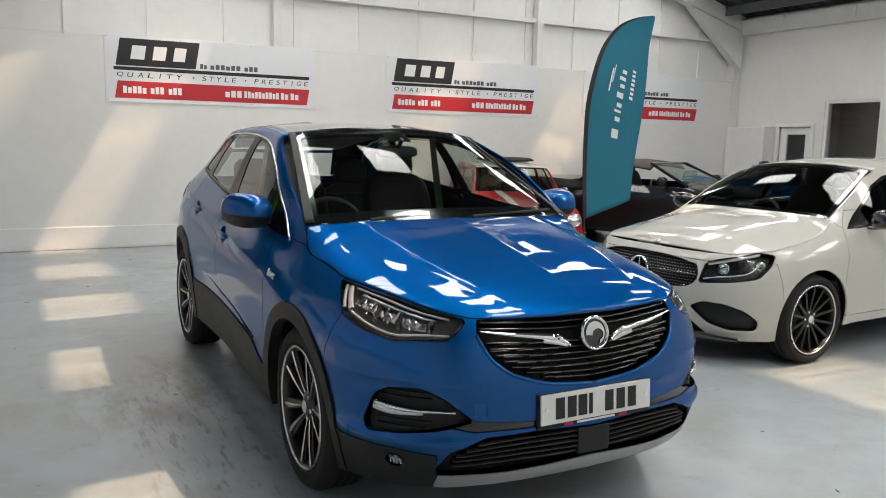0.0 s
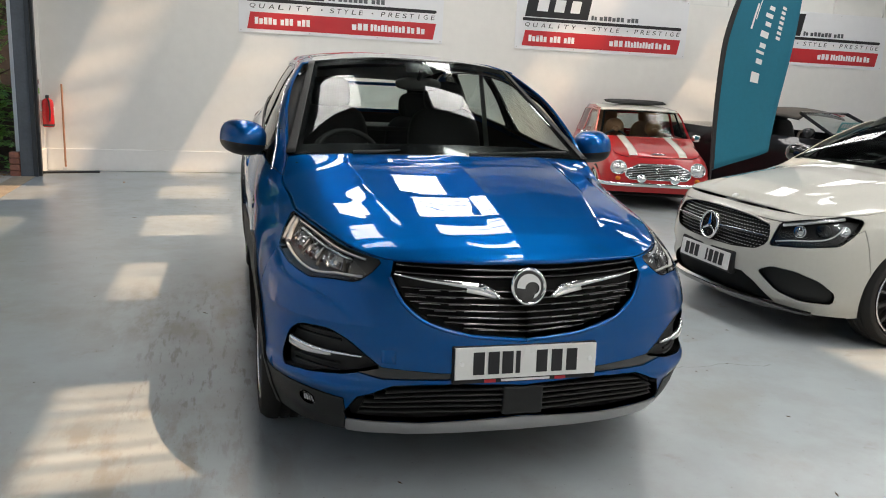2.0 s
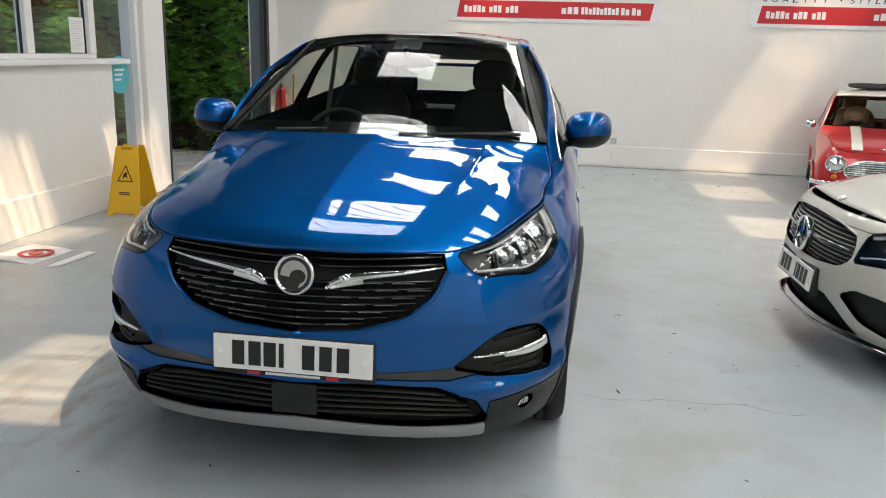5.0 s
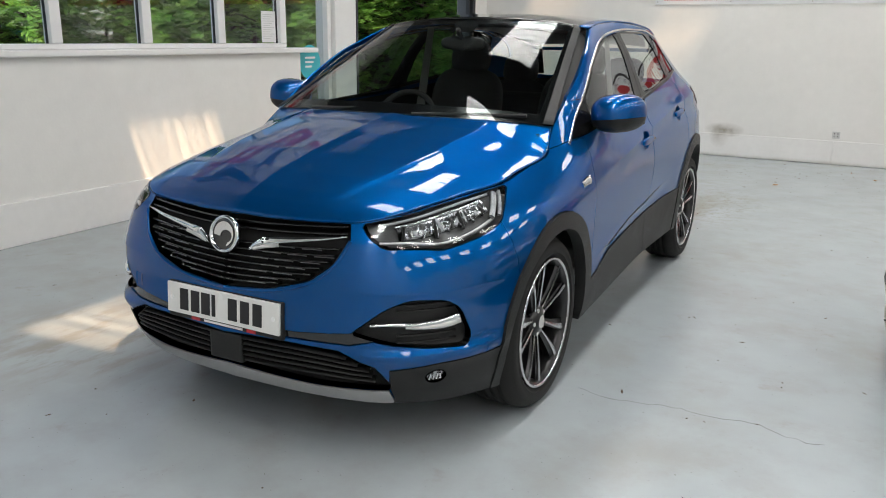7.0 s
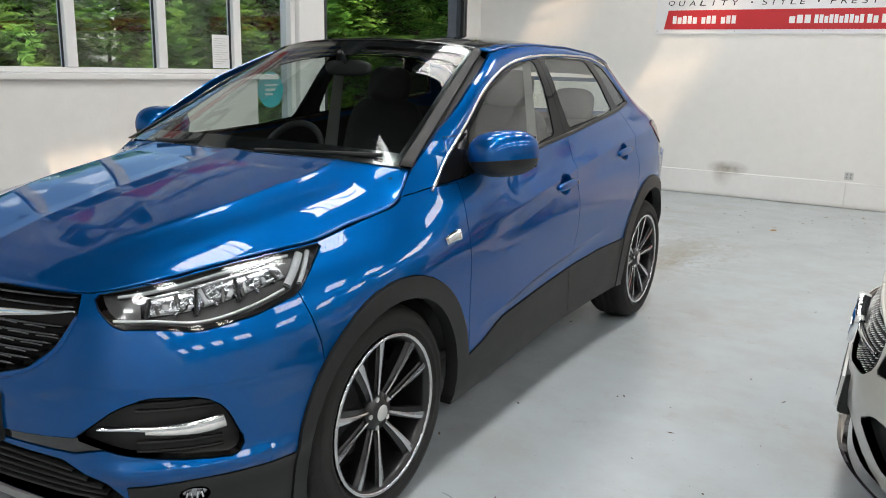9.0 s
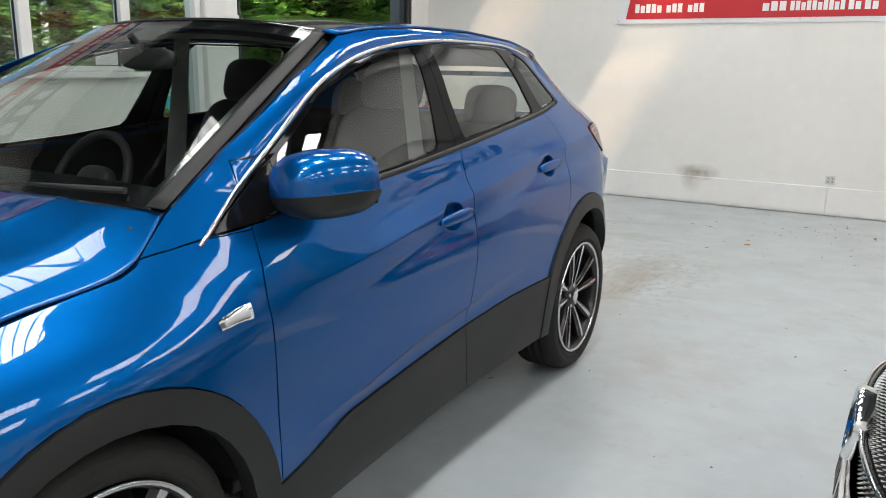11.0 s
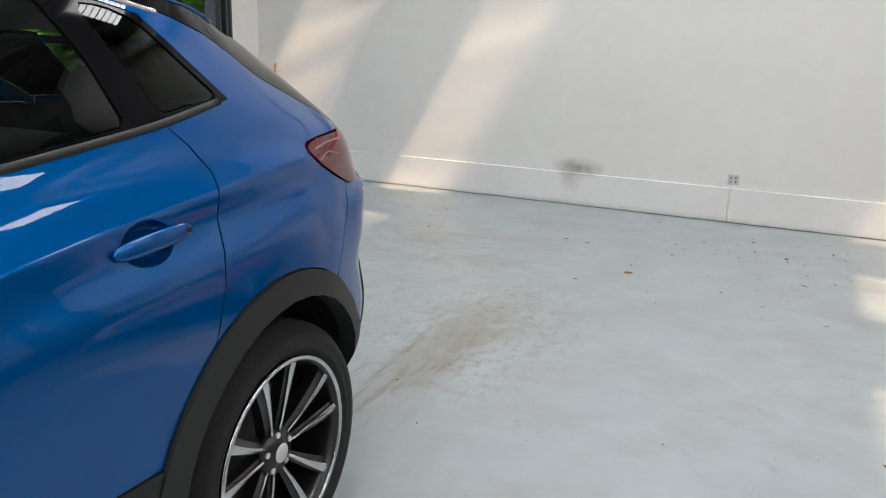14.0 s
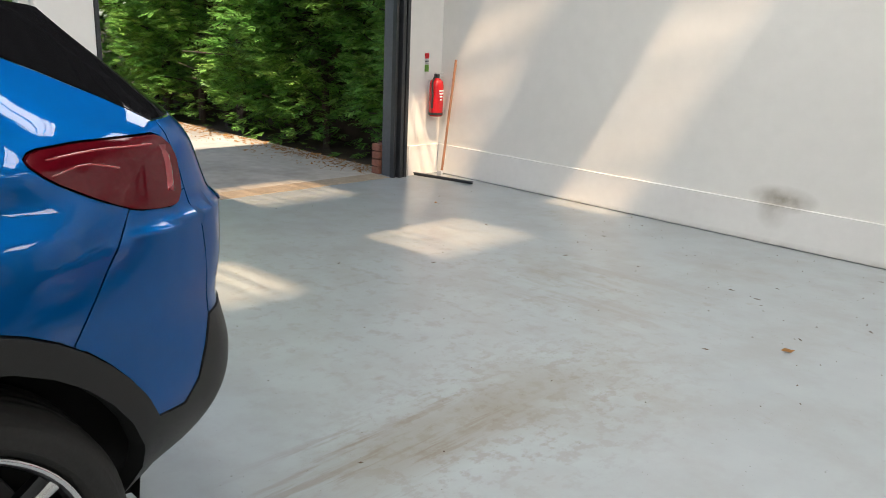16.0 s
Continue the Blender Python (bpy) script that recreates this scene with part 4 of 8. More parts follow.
def sheet(name, fn, nu, nv, material, parent, thick=0.0, label=""):
    """A smooth sheet from a function of (u, v) in 0..1 that gives a place."""
    V = [fn(i / nu, j / nv) for i in range(nu + 1) for j in range(nv + 1)]
    F = [(i * (nv + 1) + j, (i + 1) * (nv + 1) + j, (i + 1) * (nv + 1) + j + 1, i * (nv + 1) + j + 1) for i in range(nu) for j in range(nv)]
    ob = mesh_ob(name, V, F, material, parent, label, True)
    if thick:
        mod = ob.modifiers.new("thickness", "SOLIDIFY")
        mod.thickness, mod.offset = thick, -1
    return ob


def blob(name, centre, size, material, parent, power=2.6, segs=(28, 18), m=None, label="", keep=None):
    """A rounded box (super-ellipsoid); keep(x, y, z) in -1..1 drops faces."""
    V, F = [], []
    nu, nv = segs
    f = lambda a: math.copysign(abs(a) ** (2 / power), a)
    for j in range(nv + 1):
        ph = -math.pi / 2 + math.pi * j / nv
        for i in range(nu):
            th = 2 * math.pi * i / nu
            V.append(Vector((f(math.cos(ph)) * f(math.cos(th)), f(math.cos(ph)) * f(math.sin(th)), f(math.sin(ph)))))
    for j in range(nv):
        for i in range(nu):
            q = (j * nu + i, j * nu + (i + 1) % nu, (j + 1) * nu + (i + 1) % nu, (j + 1) * nu + i)
            c = sum((V[k] for k in q), Vector()) / 4
            if keep is None or keep(*c):
                F.append(q)
    W = [Vector(a * b + c for a, b, c in zip(v, size, centre)) for v in V]
    if m is not None:
        W = [m @ v for v in W]
    return mesh_ob(name, W, F, material, parent, label, True)


# ---- car materials ----
def paint(name, color, metal=0.0, rough=0.35, coat=1.0, edge=(1, 1, 1)):
    m = mat(name, color, rough, metal=metal, var=0.04, scale=40.0, coat=coat, spec=0.0 if metal else 0.3)
    p = m.node_tree.nodes["Principled BSDF"]
    m.node_tree.links.remove(p.inputs["Roughness"].links[0])
    p.inputs["Roughness"].default_value = rough
    p.inputs["Coat IOR"].default_value = 1.43
    p.inputs["Coat Roughness"].default_value = 0.015
    p.inputs["Specular Tint"].default_value = (*edge, 1)
    return m


M["blue"] = paint("blue_metallic_paint", (0.0007, 0.084, 0.300), metal=0.82, rough=0.39, coat=1.0, edge=(0.002, 0.44, 0.70))
M["white_car"] = paint("white_car_paint", (0.50, 0.493, 0.445), rough=0.4)
M["red_car"] = paint("red_car_paint", (0.42, 0.010, 0.014), rough=0.4)
M["cream_car"] = paint("white_roof_paint", (0.75, 0.73, 0.66), rough=0.4)
M["dark_car"] = paint("dark_brown_paint", (0.020, 0.021, 0.024), metal=0.5, rough=0.35, edge=(0.05, 0.05, 0.055))
M["gloss_black"] = mat("gloss_black", (0.006, 0.006, 0.007), 0.12, var=0.0, coat=1.0)
M["plastic"] = mat("black_textured_plastic", (0.016, 0.0165, 0.0165), 0.46, spec=0.3, var=0.15, scale=10, bump=0.12, bump_scale=500)
M["chrome"] = mat("chrome", (0.80, 0.81, 0.82), 0.08, metal=1.0, var=0.0)
M["brightwork"] = mat("brushed_chrome", (0.66, 0.67, 0.68), 0.24, metal=1.0, var=0.0)
M["satin"] = mat("satin_silver", (0.70, 0.70, 0.69), 0.42, metal=0.5, var=0.05, scale=20)
M["skid"] = mat("satin_skid_plate", (0.46, 0.455, 0.45), 0.38, metal=0.75, var=0.05, scale=20)
M["alloy"] = mat("machined_alloy", (0.62, 0.62, 0.63), 0.22, metal=1.0, var=0.05, scale=30)
M["rim_black"] = mat("gloss_black_alloy", (0.008, 0.008, 0.009), 0.3, var=0.1, scale=20, coat=0.15)
M["tyre"] = mat("tyre_rubber", (0.019, 0.019, 0.0185), 0.75, spec=0.3, var=0.25, scale=15, bump=0.15, bump_scale=120)
M["disc"] = mat("brake_disc", (0.25, 0.25, 0.25), 0.4, metal=0.9, var=0.2, scale=20)
M["car_glass"] = glass_mat("car_glass", (0.80, 0.87, 0.84), clear=0.95, least=0.15)
M["screen_glass"] = glass_mat("windscreen_glass", (0.82, 0.88, 0.86), clear=0.93, least=0.032)
M["dark_glass"] = glass_mat("privacy_glass", (0.08, 0.09, 0.09), clear=0.9, least=0.04)
M["trim_black"] = mat("black_window_trim", (0.006, 0.006, 0.007), 0.05, var=0.0, spec=0.10)
M["lens"] = glass_mat("clear_lens", (0.95, 0.97, 0.98), clear=0.96)
M["lamp_dark"] = mat("lamp_housing", (0.085, 0.084, 0.083), 0.22, metal=0.2, var=0.1)
M["reflector"] = mat("lamp_reflector", (0.75, 0.76, 0.77), 0.12, metal=1.0, var=0.0)
M["frost"] = mat("frosted_light_guide", (0.42, 0.43, 0.44), 0.25, var=0.02)
M["facet"] = mat("lamp_facet", (0.42, 0.42, 0.43), 0.20, metal=1.0, var=0.2, scale=40)
M["disc_dark"] = mat("dark_brake_disc", (0.06, 0.06, 0.06), 0.45, metal=0.7, var=0.2, scale=20)
M["red_lens"] = mat("red_lamp_lens", (0.085, 0.002, 0.006), 0.06, var=0.2, scale=14, coat=0.0, spec=0.4)
M["red_lens_dark"] = mat("dark_red_lamp_lens", (0.24, 0.010, 0.018), 0.12, var=0.1, scale=12, coat=1.0)
M["orange"] = mat("orange_lens", (0.62, 0.16, 0.01), 0.15, var=0.05, coat=0.5)
M["trim"] = mat("cabin_trim", (0.018, 0.018, 0.019), 0.6, var=0.2, scale=12, bump=0.15, bump_scale=200)
M["headliner"] = mat("headliner_cloth", (0.42, 0.41, 0.39), 0.9, var=0.08, scale=20)
M["pillar_grey"] = mat("grey_pillar_cloth", (0.065, 0.065, 0.064), 0.85, var=0.08, scale=20)
M["seat"] = mat("black_seat_cloth", (0.016, 0.016, 0.018), 0.7, var=0.25, scale=25, bump=0.2, bump_scale=250)
M["tan"] = mat("tan_leather", (0.33, 0.17, 0.09), 0.55, var=0.2, scale=10)
M["plate_white"] = mat("white_number_plate", (0.76, 0.76, 0.74), 0.25, var=0.03)
M["under"] = mat("underbody", (0.008, 0.008, 0.008), 0.9, var=0.2, scale=8)


def wheel(name, parent, r, width, rim_r, design, label=""):
    """A wheel about the x axis, outer face at +x: tyre with grooves, rim, spokes, hub; the hub at the origin."""
    turn = Matrix.Rotation(math.pi / 2, 4, "Y")
    w = new(name)
    w.empty_display_size = 0.1
    w.parent = parent
    h = width / 2
    prof = [(rim_r - 0.004, h - 0.02), (rim_r + 0.006, h - 0.006), (rim_r + 0.016, h), (rim_r + 0.018, h + 0.003), (rim_r + 0.022, h + 0.003), (rim_r + 0.024, h + 0.001), (rim_r + (r - rim_r) * 0.45, h + 0.004), (rim_r + (r - rim_r) * 0.70, h - 0.001), (rim_r + (r - rim_r) * 0.72, h - 0.004), (r - 0.018, h - 0.010), (r - 0.006, h - 0.026), (r, h - 0.05)]
    for g in (0.35, 0.0, -0.35):
        prof += [(r, h * g + 0.008), (r - 0.008, h * g + 0.005), (r - 0.008, h * g - 0.005), (r, h * g - 0.008)]
    prof += [(r, -h + 0.05), (r - 0.006, -h + 0.032), (r - 0.022, -h + 0.012), (rim_r + 0.006, -h + 0.006), (rim_r - 0.004, -h + 0.02)]
    V, F = lathe(prof, 64, turn)
    mesh_ob("tyre", V, F, M["tyre"], w, smooth=True)
    barrel = [(rim_r, h - 0.006), (rim_r - 0.008, h - 0.002), (rim_r - 0.016, h - 0.008), (rim_r - 0.024, h - 0.03), (rim_r - 0.03, -h + 0.03), (rim_r, -h + 0.01)]
    V, F = lathe(barrel, 48, turn)
    rim = mesh_ob("rim", V, F, M["rim_black"], w, smooth=True)
    V, F = lathe([(rim_r + 0.001, h - 0.004), (rim_r - 0.001, h + 0.001), (rim_r - 0.009, h + 0.001), (rim_r - 0.012, h - 0.006)], 64, turn)
    mesh_ob("rim_lip", V, F, M["alloy"] if design != "mini" else M["cream_car"], w, smooth=True)
    V, F = lathe([(0.0, -0.035), (rim_r * 0.68, -0.035), (rim_r * 0.68, -0.06)], 32, turn)
    mesh_ob("brake_disc", V, F, M["disc_dark"], w)
    V, F = lathe([(0.0, -0.07), (rim_r - 0.028, -0.07)], 32, turn)
    mesh_ob("back_plate", V, F, M["under"], w)
    face = h - 0.028

    def spoke(a, inner, outer, w0, w1, twist, material, proud, name="spoke", flare=1.0):
        bm = bmesh.new()
        n = 5
        rows = []
        for i in range(n + 1):
            t = i / n
            rr = inner + (outer - inner) * t
            ww = w0 + (w1 - w0) * t ** flare
            off = twist * math.sin(t * math.pi / 2)
            xx = face - 0.012 * (1 - t) ** 2 + 0.016 * t + proud
            rows.append([(xx, off - ww / 2, rr), (xx + 0.003, off, rr), (xx, off + ww / 2, rr), (xx - 0.035, off + ww / 2 * 0.7, rr), (xx - 0.035, off - ww / 2 * 0.7, rr)])
        vs = [[bm.verts.new(Matrix.Rotation(a, 4, "X") @ Vector(p)) for p in row] for row in rows]
        for i in range(n):
            for j in range(5):
                bm.faces.new((vs[i][j], vs[i][(j + 1) % 5], vs[i + 1][(j + 1) % 5], vs[i + 1][j]))
        bm.faces.new(vs[0])
        bm.faces.new(vs[-1])
        return part(name, bm, material, w)

    if design == "blades":
        for k in range(10):
            a, lean = 2 * math.pi * k / 10, 0.016 * (1 if k % 2 else -1)
            spoke(a, 0.045, rim_r - 0.012, 0.024, 0.052, lean * 0.6, M["rim_black"], -0.012, "spoke_back", 1.3)
            spoke(a, 0.046, rim_r - 0.009, 0.008, 0.028, lean, M["alloy"], 0.0, "spoke", 1.6)
    elif design == "many":
        for k in range(14):
            spoke(2 * math.pi * k / 14, 0.045, rim_r - 0.012, 0.020, 0.018, 0.0, M["rim_black"], 0.0)
    else:
        for k in range(8):
            spoke(2 * math.pi * k / 8, 0.03, rim_r - 0.012, 0.05, 0.028, 0.0, M["cream_car"], 0.0)
    V, F = lathe([(0.0, face + 0.006), (0.028, face + 0.005), (0.034, face), (0.062, face - 0.008), (0.066, face - 0.03)], 28, turn)
    mesh_ob("hub", V, F, M["rim_black"], w, smooth=True)
    V, F = lathe([(0.0, face + 0.009), (0.024, face + 0.008), (0.028, face + 0.004)], 24, turn)
    mesh_ob("hub_cap", V, F, M["satin"], w, smooth=True)
    for k in range(5):
        a = 2 * math.pi * k / 5 + 0.3
        p = Matrix.Rotation(a, 4, "X") @ Vector((face - 0.01, 0, 0.05))
        rod("wheel_bolt", p, p + Vector((0.008, 0, 0)), 0.009, M["satin"], w, 6)
    if label:
        w["label"] = label
    return w


def place_wheels(car, x, ys, r, width, rim_r, design, rear_in=0.0):
    first = wheel("wheel", car, r, width, rim_r, design)
    spots = [(s, y) for y in ys for s in (1, -1)]
    for n, (s, y) in enumerate(spots):
        m = Matrix.Translation((s * (x - (rear_in if y > 1 else 0.0)), y, r)) @ Matrix.Rotation(0.0 if s > 0 else math.pi, 4, "Z") @ Matrix.Rotation(0.5 * n, 4, "X")
        if n == 0:
            first.matrix_basis = m
        else:
            copy_thing(first, m)


def front_seat(parent, x, y, z, material, name="front_seat"):
    s = new(name)
    s.parent = parent
    m = pose(x, y, z)
    blob("cushion", (0, 0, 0), (0.25, 0.26, 0.09), material, s, 4, m=m)
    blob("backrest", (0, 0, 0.30), (0.24, 0.075, 0.34), material, s, 4, m=m @ pose(0, 0.28, 0.05, -16))
    blob("headrest", (0, 0, 0.0), (0.13, 0.055, 0.10), material, s, 3.2, m=m @ pose(0, 0.46, 0.74, -14))
    for a in (-0.05, 0.05):
        rod("headrest_post", m @ Vector((a, 0.43, 0.58)), m @ Vector((a, 0.455, 0.70)), 0.006, M["satin"], s, 8)
    return s


def steering_wheel(parent, centre, r, tilt):
    w = new("steering_wheel")
    w.parent = parent
    m = Matrix.Translation(centre) @ Matrix.Rotation(radians(tilt), 4, "X")
    V, F = [], []
    n, k = 40, 8
    for i in range(n):
        a = 2 * math.pi * i / n
        for j in range(k):
            b = 2 * math.pi * j / k
            q = r + 0.016 * math.cos(b)
            V.append(m @ Vector((q * math.cos(a), q * math.sin(a), 0.016 * math.sin(b))))
    F = [(i * k + j, ((i + 1) % n) * k + j, ((i + 1) % n) * k + (j + 1) % k, i * k + (j + 1) % k) for i in range(n) for j in range(k)]
    mesh_ob("rim_grip", V, F, M["trim"], w, smooth=True)
    blob("boss", (0, 0, -0.02), (0.085, 0.07, 0.035), M["trim"], w, 3, m=m)
    for a in (0, 180, 270):
        box("arm", (0.06, -0.018, -0.012), (r - 0.008, 0.018, 0.006), M["trim"], w, 0.004, m=m @ pose(0, 0, 0, 0, 0, a))
    return w


# ---- the blue car ----
SHOULDER = ([0.5, 0.75, 1.11, 1.58, 2.13, 2.46, 2.75], [0.880, 0.905, 0.953, 1.008, 1.067, 1.092, 1.112])
SLASH = ([0.55, 0.725, 1.093, 1.417, 1.697, 2.0], [0.497, 0.524, 0.580, 0.613, 0.644, 0.671])
HANDLES = ((float(BLUE.at_y(2.865)), 0.944), (float(BLUE.at_y(3.725)), 1.020))


def crease(y, z):
    """Pressed lines of the flank: the shoulder line that climbs to the tail lamp and the slash above the sill."""
    y, z = np.asarray(y, float), np.asarray(z, float)
    on = np.clip((y - 0.55) / 0.5, 0, 1) * np.clip((2.97 - y) / 0.12, 0, 1)
    d = z - np.interp(y, *SHOULDER)
    soft = np.sqrt(d * d + 1e-5) - 0.00316
    a = 0.013 * np.exp(-np.where(d > 0, soft / 0.034, soft / 0.055)) - (0.007 + 0.005 * np.clip((y - 1.9) / 0.5, 0, 1)) * np.exp(-((d + 0.070) / 0.045) ** 2) - 0.005 * np.exp(-((d - 0.06) / 0.04) ** 2)
    e = z - np.interp(y, *SLASH)
    low = np.clip((y - 0.55) / 0.25, 0, 1) * np.clip((1.95 - y) / 0.5, 0, 1)
    b = np.where(e > 0, 0.010 * np.exp(-e / 0.11), 0.010 * np.exp(e / 0.016)) - 0.004 * np.exp(-((e + 0.05) / 0.03) ** 2)
    # brow over and blade under the fog lamp recess; shelf of the rear bumper under the tail lamp
    front = np.clip((y + 0.86) / 0.07, 0, 1) * np.clip((-0.36 - y) / 0.12, 0, 1)
    c = 0.006 * np.exp(-np.where(z > 0.650, (z - 0.650) / 0.09, (0.650 - z) / 0.014)) + 0.023 * np.exp(-np.where(z > 0.430, (z - 0.430) / 0.026, (0.430 - z) / 0.038) ** 2)
    back = np.clip((y - 2.98) / 0.14, 0, 1)
    d2 = z - 0.985 + 0.10 * np.clip(3.3 - y, 0, 0.4)
    c2 = np.where(d2 > 0, 0.024 * np.exp(-d2 / 0.012), 0.024 * np.exp(d2 / 0.10))
    c3 = np.clip((y - 2.88) / 0.16, 0, 1) * 0.024 * np.exp(-((z - 0.50) / 0.15) ** 2)
    cup = -front * c - back * c2 - c3
    for (hy, hz), wide, tall in zip(HANDLES, (0.072, 0.068), (0.046, 0.044)):
        q = np.clip(1 - ((y - hy + 0.008) / wide) ** 2 - ((z - hz - 0.004) / tall) ** 2, 0, 1)
        cup = cup + 0.022 * np.minimum(q * 1.5, 1) ** 0.8
    at, mid, half = [0.5, 0.8, 1.1, 1.3, 1.6, 2.0, 2.4], [1.185, 1.355, 1.473, 1.507, 1.530, 1.533, 1.516], [0.045, 0.034, 0.036, 0.030, 0.024, 0.020, 0.016]
    rail = np.clip(1 - ((z - np.interp(y, at, mid)) / np.interp(y, at, half)) ** 2, 0, 1) * np.clip((y - 0.4) / 0.15, 0, 1) * np.clip((2.5 - y) / 0.2, 0, 1)
    return on * a + low * b + 0.011 * rail - cup


BLUE.extra = crease


